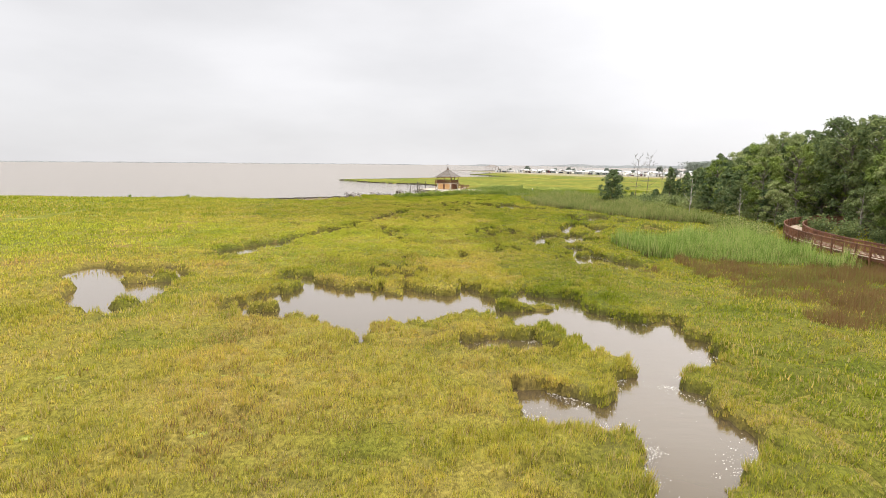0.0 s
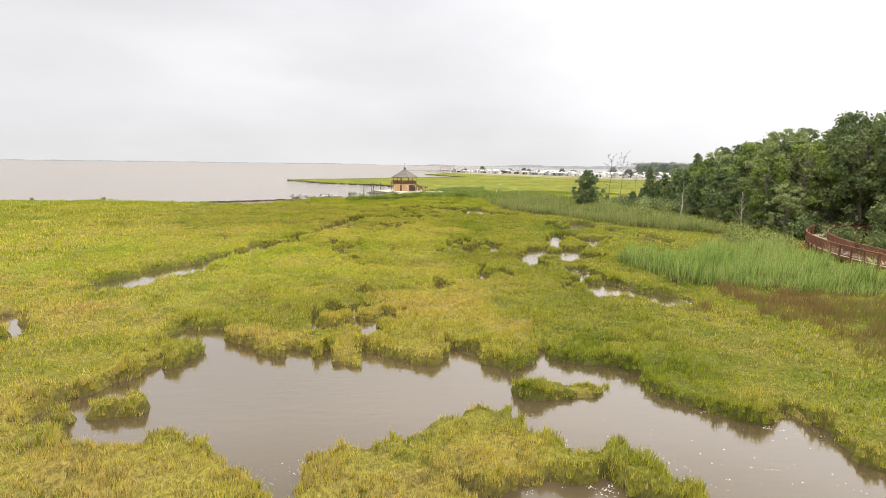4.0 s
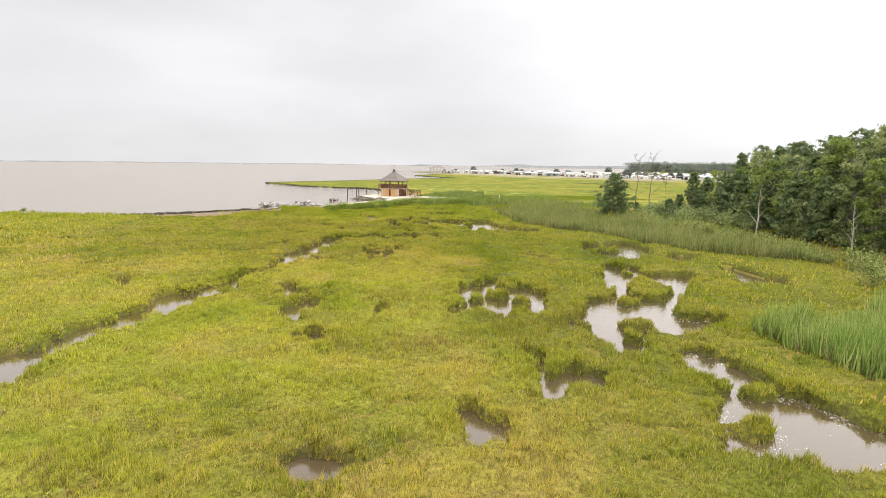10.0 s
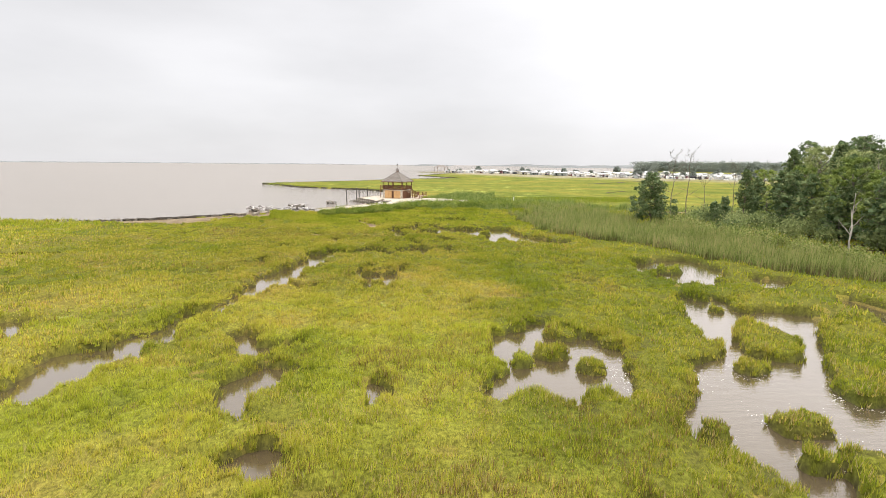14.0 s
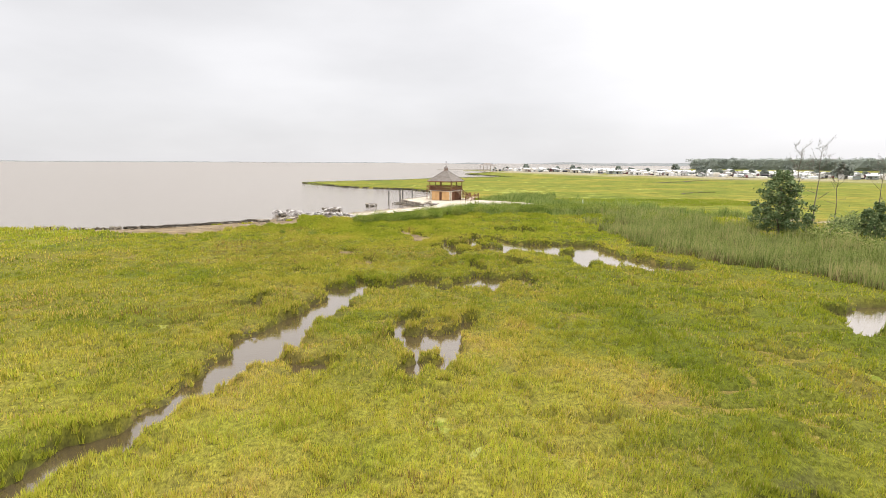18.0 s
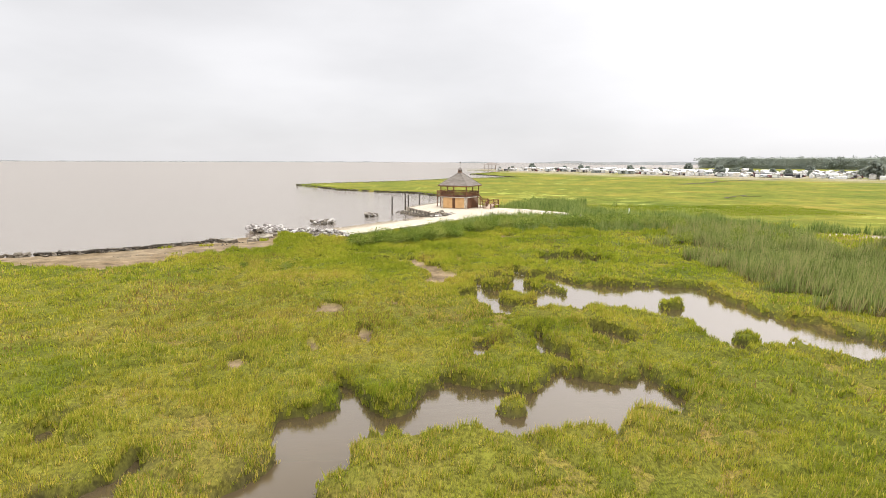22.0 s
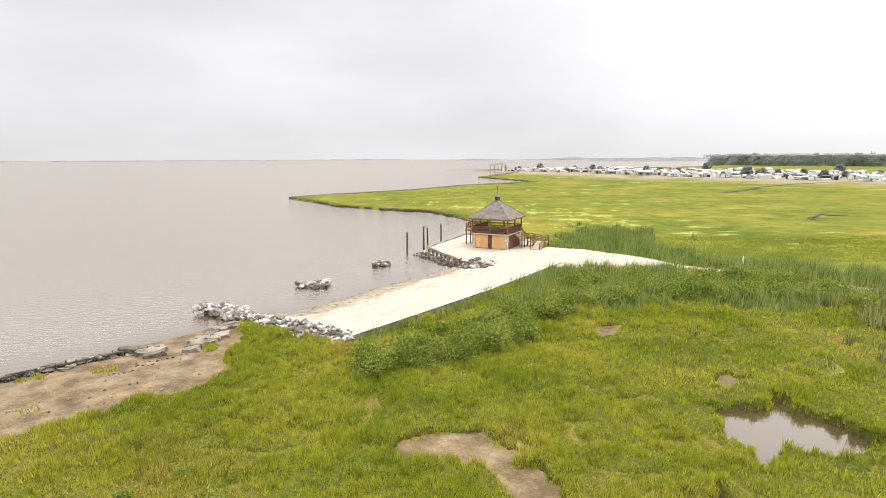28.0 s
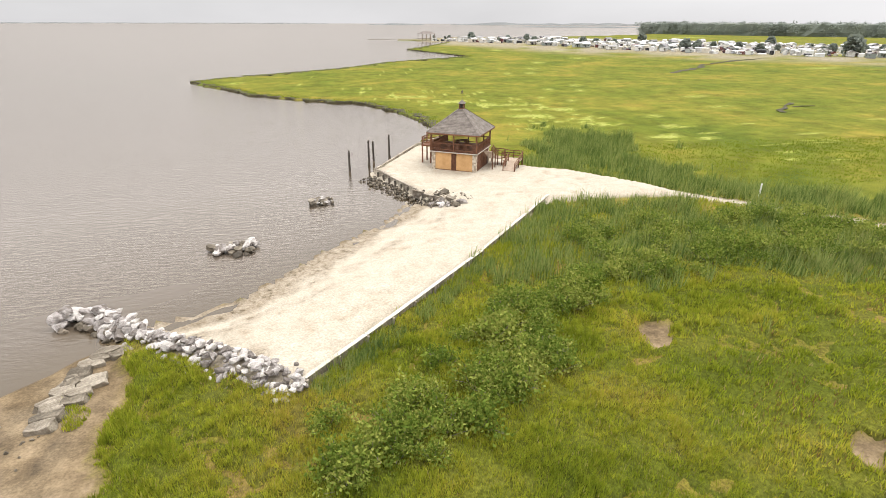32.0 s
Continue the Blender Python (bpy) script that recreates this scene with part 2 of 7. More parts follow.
M_WHITE = material("white_trailer_panels", [(0.3, (0.30, 0.29, 0.28)), (0.7, (0.74, 0.73, 0.71))], scale=0.5, random_shift=0.5, island=0.4, rough=0.5)
M_TRAILROOF = material("pale_metal_roof", [(0.3, (0.20, 0.19, 0.19)), (0.7, (0.55, 0.54, 0.53))], scale=0.5, random_shift=0.9, rough=0.5)
M_SAGE = material("grey_green_siding", [(0.3, (0.25, 0.28, 0.27)), (0.7, (0.42, 0.45, 0.44))], scale=0.5, random_shift=0.8, rough=0.6)
M_CARPAINT = material("dark_car_paint", [(0.2, (0.03, 0.03, 0.035)), (0.5, (0.16, 0.05, 0.05)), (0.8, (0.5, 0.5, 0.5))], scale=0.5, random_shift=1.0, island=0.8, rough=0.3)
M_BEIGE = material("beige_siding", [(0.3, (0.50, 0.45, 0.38)), (0.7, (0.7, 0.66, 0.58))], scale=0.5, random_shift=0.6, island=0.5, rough=0.6)
M_DARKGLASS = material("dark_window_glass", [(0.3, (0.02, 0.025, 0.03)), (0.7, (0.05, 0.055, 0.06))], rough=0.08, spec=0.6)
M_POST = material("white_plastic_post", [(0.3, (0.72, 0.72, 0.70)), (0.7, (0.85, 0.85, 0.83))], scale=4, rough=0.5)
# land on the horizon: its haze is painted as a plain grey base colour
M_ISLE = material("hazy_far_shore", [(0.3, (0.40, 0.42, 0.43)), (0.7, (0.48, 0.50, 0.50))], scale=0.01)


def ground_material():
    m = bpy.data.materials.new("marsh_ground")
    m.use_nodes = True
    add, link = nodes_of(m.node_tree)
    out = add("ShaderNodeOutputMaterial")
    p = add("ShaderNodeBsdfPrincipled", Roughness=0.95)
    p.inputs["Specular IOR Level"].default_value = 0.06
    co = add("ShaderNodeTexCoord")

    def noise_ramp(scale, detail, stops, rough=0.62):
        n = add("ShaderNodeTexNoise", Scale=scale, Detail=detail, Roughness=rough)
        link(co, "Object", n, "Vector")
        r = add("ShaderNodeValToRGB")
        while len(r.color_ramp.elements) < len(stops):
            r.color_ramp.elements.new(0.5)
        for e, (at, c) in zip(r.color_ramp.elements, stops):
            e.position, e.color = at, (*c, 1)
        link(n, 0, r, 0)
        return r
    thatch = noise_ramp(0.13, 8, [(0.20, (0.0761, 0.0788, 0.0101)), (0.36, (0.122, 0.114, 0.0162)), (0.48, (0.162, 0.139, 0.0243)), (0.60, (0.183, 0.138, 0.0345)), (0.74, (0.168, 0.101, 0.0365))], 0.6)
    lush = noise_ramp(0.16, 8, [(0.2, (0.0449, 0.0592, 0.00627)), (0.42, (0.0762, 0.0877, 0.00984)), (0.58, (0.103, 0.105, 0.0143)), (0.70, (0.112, 0.0918, 0.0198)), (0.82, (0.107, 0.0627, 0.0233))], 0.6)
    meadow = noise_ramp(0.035, 14, [(0.30, (0.0684, 0.097, 0.012)), (0.43, (0.112, 0.129, 0.016)), (0.55, (0.16, 0.156, 0.022)), (0.64, (0.239, 0.188, 0.033)), (0.77, (0.228, 0.147, 0.035))], 0.7)
    # the far meadow carries finer streaks on its broad patches
    streak = add("ShaderNodeTexNoise", Scale=0.22, Detail=9.0, Roughness=0.72)
    link(co, "Object", streak, "Vector")
    streaks = add("ShaderNodeMapRange")
    for k2, v in zip((1, 2, 3, 4), (0.32, 0.68, 0.62, 1.3)):
        streaks.inputs[k2].default_value = v
    link(streak, 0, streaks, 0)
    mottled = add("ShaderNodeVectorMath", operation="SCALE")
    link(meadow, 0, mottled, 0)
    link(streaks, 0, mottled, "Scale")
    meadow = mottled
    sand = noise_ramp(0.8, 8, [(0.25, (0.313, 0.252, 0.183)), (0.40, (0.4, 0.348, 0.274)), (0.7, (0.461, 0.413, 0.339))])
    mud = noise_ramp(0.6, 10, [(0.3, (0.063, 0.045, 0.027)), (0.45, (0.14, 0.101, 0.0594)), (0.60, (0.221, 0.162, 0.0972)), (0.74, (0.279, 0.211, 0.135))])
    algae = noise_ramp(0.55, 10, [(0.44, (0.14, 0.165, 0.018)), (0.50, (0.27, 0.285, 0.06)), (0.56, (0.34, 0.35, 0.10)), (0.60, (0.15, 0.168, 0.02))], 0.75)
    lime = noise_ramp(0.15, 8, [(0.20, (0.0783, 0.0942, 0.00836)), (0.36, (0.121, 0.133, 0.0136)), (0.50, (0.152, 0.155, 0.0188)), (0.64, (0.173, 0.152, 0.0272)), (0.78, (0.163, 0.113, 0.0334))], 0.6)
    # dark mud of pool beds and banks, reused as painted shade between tussocks
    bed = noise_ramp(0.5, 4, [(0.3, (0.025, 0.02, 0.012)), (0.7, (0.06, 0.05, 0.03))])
    wrack = noise_ramp(1.6, 10, [(0.36, (0.10, 0.078, 0.052)), (0.46, (0.26, 0.215, 0.16)), (0.62, (0.36, 0.31, 0.245)), (0.75, (0.42, 0.37, 0.30))], 0.7)
    col = thatch
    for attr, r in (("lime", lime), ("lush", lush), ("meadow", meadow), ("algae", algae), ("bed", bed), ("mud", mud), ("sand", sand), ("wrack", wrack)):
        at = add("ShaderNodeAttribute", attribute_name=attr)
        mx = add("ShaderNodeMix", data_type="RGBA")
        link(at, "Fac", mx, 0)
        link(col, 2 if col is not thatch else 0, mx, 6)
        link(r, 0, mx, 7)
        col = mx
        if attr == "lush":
            # the mat of leaves: fine strokes over tufts, the shade between them painted into the colour
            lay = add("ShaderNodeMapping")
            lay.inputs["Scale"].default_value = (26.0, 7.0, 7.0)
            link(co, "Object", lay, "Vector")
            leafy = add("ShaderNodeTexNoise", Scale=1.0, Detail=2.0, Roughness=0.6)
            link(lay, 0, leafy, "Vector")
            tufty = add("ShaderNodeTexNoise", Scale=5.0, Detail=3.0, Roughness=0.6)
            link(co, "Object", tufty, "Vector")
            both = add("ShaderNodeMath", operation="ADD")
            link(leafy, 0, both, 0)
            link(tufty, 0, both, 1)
            gap_shade = add("ShaderNodeMapRange")
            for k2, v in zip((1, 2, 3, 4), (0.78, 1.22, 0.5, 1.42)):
                gap_shade.inputs[k2].default_value = v
            link(both, 0, gap_shade, 0)
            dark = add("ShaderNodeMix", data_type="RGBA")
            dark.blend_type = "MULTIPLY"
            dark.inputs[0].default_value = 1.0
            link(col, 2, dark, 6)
            link(gap_shade, 0, dark, 7)
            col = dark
    grain = add("ShaderNodeTexNoise", Scale=9.0, Detail=4.0)
    link(co, "Object", grain, "Vector")
    amount = add("ShaderNodeMapRange")
    for k2, v in zip((1, 2, 3, 4), (0.3, 0.7, 0.76, 1.2)):
        amount.inputs[k2].default_value = v
    link(grain, 0, amount, 0)
    shade = add("ShaderNodeVectorMath", operation="SCALE")
    link(col, 2, shade, 0)
    link(amount, 0, shade, "Scale")
    link(shade, 0, p, "Base Color")
    bn = add("ShaderNodeTexNoise", Scale=3.0, Detail=8.0, Roughness=0.7)
    link(co, "Object", bn, "Vector")
    bmp = add("ShaderNodeBump", Strength=0.5, Distance=0.12)
    link(bn, 0, bmp, "Height")
    link(bmp, 0, p, "Normal")
    link(p, 0, out, 0)
    return m


def water_material():
    m = bpy.data.materials.new("murky_tidal_water")
    m.use_nodes = True
    add, link = nodes_of(m.node_tree)
    out = add("ShaderNodeOutputMaterial")
    co = add("ShaderNodeTexCoord")
    n = add("ShaderNodeTexNoise", Scale=0.05, Detail=5.0)
    link(co, "Object", n, "Vector")
    r = add("ShaderNodeValToRGB")
    r.color_ramp.elements[0].position, r.color_ramp.elements[0].color = 0.3, (0.052, 0.037, 0.019, 1)
    r.color_ramp.elements[1].position, r.color_ramp.elements[1].color = 0.7, (0.078, 0.057, 0.032, 1)
    link(n, 0, r, 0)
    at_open = add("ShaderNodeAttribute", attribute_name="open_water")
    silt = add("ShaderNodeMix", data_type="RGBA")
    silt.inputs[7].default_value = (0.096, 0.076, 0.057, 1)
    link(at_open, "Fac", silt, 0)
    link(r, 0, silt, 6)
    # open water carries wind ripples, the pools lie calm
    st = add("ShaderNodeMapping")
    st.inputs["Scale"].default_value, st.inputs["Rotation"].default_value = (0.45, 1.3, 1), (0, 0, radians(-25))
    link(co, "Object", st, "Vector")
    w = add("ShaderNodeTexNoise", Scale=1.9, Detail=6.0, Roughness=0.62)
    link(st, 0, w, "Vector")
    k = add("ShaderNodeMath", operation="MULTIPLY_ADD")
    k.inputs[1].default_value, k.inputs[2].default_value = 0.29, 0.03
    link(at_open, "Fac", k, 0)
    bmp = add("ShaderNodeBump", Distance=0.25)
    link(k, 0, bmp, "Strength")
    link(w, 0, bmp, "Height")
    body = add("ShaderNodeBsdfDiffuse")
    link(silt, 2, body, "Color")
    link(bmp, 0, body, "Normal")
    gloss = add("ShaderNodeBsdfGlossy", Roughness=0.09)
    gloss.inputs["Color"].default_value = (1.0, 0.935, 0.87, 1)
    link(bmp, 0, gloss, "Normal")
    facing = add("ShaderNodeLayerWeight", Blend=0.5)
    share = add("ShaderNodeValToRGB")
    share.color_ramp.interpolation = "B_SPLINE"
    while len(share.color_ramp.elements) < 5:
        share.color_ramp.elements.new(0.5)
    for e, (at_, v) in zip(share.color_ramp.elements, WATER_GLOSS):
        e.position, e.color = at_, (v, v, v, 1)
    link(facing, "Facing", share, 0)
    rough_sea = add("ShaderNodeMath", operation="MULTIPLY_ADD")
    rough_sea.inputs[1].default_value, rough_sea.inputs[2].default_value = 0.25, 1.0
    link(at_open, "Fac", rough_sea, 0)
    part_of = add("ShaderNodeMath", operation="POWER")
    link(share, 0, part_of, 0)
    link(rough_sea, 0, part_of, 1)
    mx = add("ShaderNodeMixShader")
    link(part_of, 0, mx, 0)
    link(body, 0, mx, 1)
    link(gloss, 0, mx, 2)
    link(mx, 0, out, 0)
    return m


WATER_GLOSS = [(0.2, 0.03), (0.45, 0.05), (0.57, 0.19), (0.73, 0.53), (1.0, 0.94)]
M_GROUND, M_WATER = ground_material(), water_material()

# ---- mesh tools ----


def mesh_np(name, verts, faces, mat):
    """A mesh from arrays: verts (n, 3), faces (m, 3 or 4)."""
    me = bpy.data.meshes.new(name)
    k = faces.shape[1]
    me.vertices.add(len(verts))
    me.vertices.foreach_set("co", np.ascontiguousarray(verts, np.float32).ravel())
    me.loops.add(len(faces) * k)
    me.loops.foreach_set("vertex_index", np.ascontiguousarray(faces, np.int32).ravel())
    me.polygons.add(len(faces))
    me.polygons.foreach_set("loop_start", np.arange(0, len(faces) * k, k, dtype=np.int32))
    me.update(calc_edges=True)
    me.materials.append(mat)
    return me


def part(name, me, parent=None, label=""):
    """One mesh object, under a thing or a part."""
    ob = new(name, me)
    if parent is not None:
        ob.parent = parent
    if label:
        ob["label"] = label
    return ob


class Shape:
    """Collects boxes, tubes and faces into one mesh."""

    def __init__(self):
        self.v, self.f = [], []

    def add(self, verts, faces):
        k = len(self.v)
        self.v += [tuple(p) for p in verts]
        self.f += [tuple(i + k for i in q) for q in faces]
        return self

    def box(self, x0, y0, z0, x1, y1, z1, m=None):
        vs = [Vector((x, y, z)) for z in (z0, z1) for y in (y0, y1) for x in (x0, x1)]
        if m is not None:
            vs = [m @ p for p in vs]
        return self.add(vs, [(0, 2, 3, 1), (4, 5, 7, 6), (0, 1, 5, 4), (2, 6, 7, 3), (0, 4, 6, 2), (1, 3, 7, 5)])

    def beam(self, a, b, w, h):
        """A squared timber from a to b, w wide and h high."""
        a, b = Vector(a), Vector(b)
        d = b - a
        q = d.to_track_quat("Y", "Z").to_matrix().to_4x4()
        return self.box(-w / 2, 0, -h / 2, w / 2, d.length, h / 2, Matrix.Translation(a) @ q)

    def tube(self, a, b, r0, r1, n=7, caps=True):
        a, b = Vector(a), Vector(b)
        q = (b - a).to_track_quat("Z", "Y").to_matrix()
        ring = [Vector((math.cos(2 * math.pi * i / n), math.sin(2 * math.pi * i / n), 0)) for i in range(n)]
        vs = [a + q @ (p * r0) for p in ring] + [b + q @ (p * r1) for p in ring]
        fs = [(i, (i + 1) % n, n + (i + 1) % n, n + i) for i in range(n)]
        if caps:
            fs += [tuple(range(n - 1, -1, -1)), tuple(range(n, 2 * n))]
        return self.add(vs, fs)

    def mesh(self, name, mat, bevel=0.0, smooth=False):
        me = bpy.data.meshes.new(name)
        me.from_pydata(self.v, [], self.f)
        if bevel:
            bm = bmesh.new()
            bm.from_mesh(me)
            bmesh.ops.bevel(bm, geom=bm.edges[:], offset=bevel, segments=1, affect="EDGES")
            bm.to_mesh(me)
            bm.free()
        if smooth:
            me.polygons.foreach_set("use_smooth", [True] * len(me.polygons))
        me.materials.append(mat)
        me.update()
        return me


def thing(name, m, label, category, group="", kind=""):
    ob = new(name)
    ob.empty_display_size = 0.2
    ob.matrix_world = m
    return tagged(ob, label, category, group, kind)


# ---- plan ----
# Outlines of the tidal pools, the grass islets in them and the bare mud pans.
POOLS, ISLETS, PANS = {}, {}, {}
POOLS["front_pool_west"] = [(-15.8, 34), (-16, 35.6), (-14.6, 36.7), (-13.1, 40.5), (-12.9, 38.4), (-12.3, 39.5), (-11.9, 41), (-12.1, 41.9), (-14.3, 43.5), (-14.6, 44.2), (-13.9, 44.6), (-14.3, 45.7), (-13.3, 45.4), (-12.5, 45.7), (-11.1, 42.8), (-10, 42.3), (-9.4, 41.2), (-8.5, 40.4), (-7.7, 40.5), (-7.9, 41.4), (-7, 41.3), (-6.6, 41), (-6.3, 39.7), (-5.9, 39.6), (-5.9, 41.5), (-5.4, 41.8), (-5.2, 40.7), (-5.5, 39.5), (-5.2, 39.2), (-4.1, 39), (-3.9, 39.6), (-4, 41.3), (-3.4, 40.6), (-1.8, 33), (-2.9, 30.9), (-4.9, 30.6), (-5.3, 29.2), (-5.2, 27.3), (-5.9, 28.6), (-7.4, 30.1), (-8.3, 30.8), (-8.7, 31.8), (-10.1, 32.3), (-12.6, 31.6), (-13.1, 31.6), (-13.9, 32.5)]
POOLS["front_pool_east"] = [(-4, 41.3), (-3.4, 40.6), (-2.2, 39.9), (-1.4, 38.9), (-0.4, 39.2), (0.3, 40.5), (0.1, 41.9), (0.7, 41), (1.8, 40.9), (1.8, 39.6), (2.3, 38.7), (3.2, 38), (4.3, 38.5), (5.8, 40.9), (5.3, 39.2), (5.8, 38.8), (8.6, 38), (9.1, 37.3), (8.6, 35.2), (13, 29.7), (13, 28.8), (12.4, 28.2), (12.6, 27.7), (13.5, 27.2), (11.1, 24.8), (7.5, 25.2), (6.5, 27.3), (5.9, 29.8), (5.1, 30.4), (4.1, 29.9), (3.5, 30.9), (2.6, 31.5), (2.1, 32.5), (2.2, 33.5), (1.4, 33.8), (-0.9, 32.7), (-1.6, 31.9), (-2.7, 32)]
ISLETS["front_pool_east", 0] = [(2.8, 35.6), (3.2, 35.4), (4.4, 35.8), (6, 35.7), (6.5, 35.1), (7.1, 35.9), (6.2, 34.9), (5.1, 34.7), (3.1, 34.8)]
POOLS["front_pocket"] = [(-0.6, 28.6), (-0.1, 28.1), (0.6, 28.1), (2.1, 29), (3.2, 28.6), (4.2, 28.9), (4.7, 28.5), (4.5, 28), (4.7, 27.5), (5.6, 27.3), (4.3, 25.8), (3.3, 25.8), (1.7, 26.4), (0.3, 25.9), (-0.4, 27.6)]
POOLS["front_channel"] = [(7.9, 29), (9.6, 32), (10.4, 31.5), (12.3, 31.9), (13.3, 32.8), (13.6, 31.3), (12.8, 29.3), (14.1, 28), (11.8, 23.9), (9.1, 22.4), (9.3, 22.6), (9.6, 21.6), (10, 21), (9.9, 19.6), (10.5, 17.1), (7.4, 13.8), (6.1, 12.2), (4.3, 12), (5, 13.9), (5.5, 16.1), (6, 16.9), (5.7, 16.6), (5.3, 17.9), (2.7, 18.3), (2, 19), (2, 21.9), (3.4, 21.9), (4, 21.6), (4.3, 20.8), (4.9, 20.1), (5.8, 20.1), (6.4, 20.7), (7, 22.9), (8.2, 23.6), (7.9, 24.8), (8.3, 26.7), (7.9, 27.3)]
POOLS["left_pool"] = [(-33.9, 45.7), (-33.9, 48), (-33.1, 49.1), (-30.4, 48.1), (-28.4, 47.7), (-25.4, 48.9), (-23.3, 45.8), (-21.9, 42.5), (-20.9, 35.4), (-21, 34.2), (-21.6, 32), (-26.4, 34.7), (-28.3, 37.3), (-28.1, 38.2), (-29, 40.5), (-29.9, 41.5), (-31.7, 42.9)]
ISLETS["left_pool", 0] = [(-27.8, 43.6), (-27.1, 43.3), (-25.3, 43.8), (-23.5, 44.8), (-23.1, 43.5), (-24.8, 42.6), (-26.2, 42.4)]
POOLS["ring_pool"] = [(-7.7, 46.3), (-7.5, 47.4), (-6.4, 49), (-5.2, 49.1), (-4.4, 49.6), (-2.3, 47.1), (-2.3, 45.4), (-3, 44.4), (-3.2, 42.8), (-3.7, 42.5), (-4.5, 44), (-5, 44.4), (-6.2, 44), (-6.6, 43.4)]
POOLS["creek_south"] = [(-25.4, 57.4), (-25, 59.2), (-23.6, 60.6), (-23.7, 62.3), (-21.5, 65.4), (-20.2, 66), (-20.1, 70.1), (-19.3, 70.6), (-18, 72.6), (-18.3, 78.1), (-15.2, 80.1), (-14.8, 82.3), (-14.1, 81.4), (-14.1, 77.7), (-15.3, 76.9), (-16, 73.8), (-16.9, 71.7), (-16.6, 69), (-18, 67.3), (-18.6, 66.9), (-18.1, 65.8), (-18.8, 63.6), (-18.5, 61), (-19.1, 59.6), (-21.9, 54.9), (-23.7, 54.8)]
POOLS["creek_mid"] = [(-19.2, 72.3), (-17.8, 74.8), (-17.6, 76.4), (-18, 78.1), (-16.3, 78.8), (-16.7, 80.5), (-14.8, 80.9), (-14.8, 85.5), (-13.7, 86.2), (-12.2, 91.9), (-11.6, 91.5), (-11.5, 89.8), (-12.6, 84.2), (-14, 82.7), (-13.7, 81.2), (-14.1, 81), (-13.4, 80.2), (-13.4, 79), (-13.8, 78.4), (-13.9, 77.4), (-17.1, 69)]
POOLS["creek_reach"] = [(-13.5, 87.7), (-11.9, 91.1), (-12.5, 92.8), (-11.9, 94.1), (-12.8, 96.4), (-11.5, 98.1), (-11.4, 99.6), (-9.1, 105), (-9.7, 107.5), (-8.9, 108.9), (-7.5, 105.6), (-8.1, 101), (-8.9, 97.6), (-8.8, 96.6), (-9.3, 94.3), (-10.2, 92.6), (-11, 89.7), (-11.9, 88.6), (-12.1, 87.1), (-12.2, 86.9)]
POOLS["creek_head"] = [(-9.8, 102.2), (-10.5, 103.7), (-9.7, 104.1), (-9.4, 106), (-10, 107.8), (-9.8, 108.7), (-8.6, 108.9), (-8, 109.9), (-8, 111), (-6.1, 108.6), (-5.1, 109.2), (-4.5, 110.9), (-3.6, 111.8), (0.1, 110.8), (1.7, 113.1), (2.9, 111.8), (3.8, 111.6), (4.9, 112.1), (5.6, 112.7), (5.8, 111), (6.7, 109.9), (5.4, 108.9), (3.6, 108.5), (2.3, 106.9), (0.9, 107.2), (0.1, 106.7), (-1, 106.6), (-2.1, 107.1), (-3.2, 107.2), (-5.5, 107.1), (-6.2, 106.8), (-6.8, 106.2), (-7.6, 103.5), (-7.6, 102.3), (-8.2, 102.2), (-8.1, 101.1)]
POOLS["creek_finger"] = [(-8.3, 108.7), (-7.9, 110.8), (-8.7, 112.1), (-8.6, 112.6), (-7.8, 111.3), (-7.7, 110.2), (-6.9, 108.3)]
POOLS["creek_pocket"] = [(-15.7, 103.3), (-14.2, 103.8), (-13.9, 104.8), (-14, 106.1), (-13.6, 105.6), (-13, 101.4), (-13.8, 102.4), (-14.5, 102.4)]
POOLS["creek_pocket_west"] = [(-18.3, 107.1), (-18.5, 107.7), (-17.9, 108.6), (-17.1, 105.6)]
POOLS["eye_pool"] = [(-4.6, 98.5), (-4.1, 99.9), (-3.1, 100.8), (-2.7, 97.3), (-1.9, 97.1), (-0.9, 97.9), (-0.4, 99.4), (0.3, 100), (0.7, 98.7), (-0.3, 97.1), (-0.9, 96.5), (-0.8, 94.5), (-1, 93.9), (-1.7, 91.2), (-2.1, 91.7), (-2.8, 91.6), (-3.2, 90.1), (-3.9, 90.5), (-4.1, 91.8), (-3, 93.1), (-3, 93.7), (-3.4, 94.6), (-3.4, 95.4), (-4.4, 96.3)]
POOLS["eye_side"] = [(-9.1, 92.2), (-9.2, 93.3), (-7.7, 92.9), (-6.8, 92.7), (-6.9, 91.2), (-8, 91.1)]
POOLS["north_pool"] = [(6.1, 135.1), (8.3, 131.1), (10.5, 130.6), (14.6, 130.8), (16.7, 130.1), (17.2, 123.2), (17.8, 121.7), (19.1, 120.8), (19.5, 117.9), (22.1, 115.6), (20.6, 114), (17.3, 113.3), (15.3, 116.4), (12.5, 115.6), (11.2, 115), (11.4, 115.9), (11.2, 118.3), (11.5, 120.2), (11.3, 121.5), (5.3, 123.4), (3.7, 124.5)]
POOLS["north_pool_head"] = [(-0.3, 131.7), (1.2, 134.6), (3.5, 137), (3.9, 134.3), (5.9, 135.3), (7.7, 131.8), (9.3, 131.2), (11.8, 131), (6.8, 123.8), (2, 123.3), (1.3, 123.2), (0.8, 122.4), (-0.2, 122.3), (-0.1, 123.3), (-1, 124.2), (-1, 125.4), (-2.1, 126.4), (-2.3, 127.8), (-1, 127.9), (-0.6, 128.7), (-0.8, 130.5)]
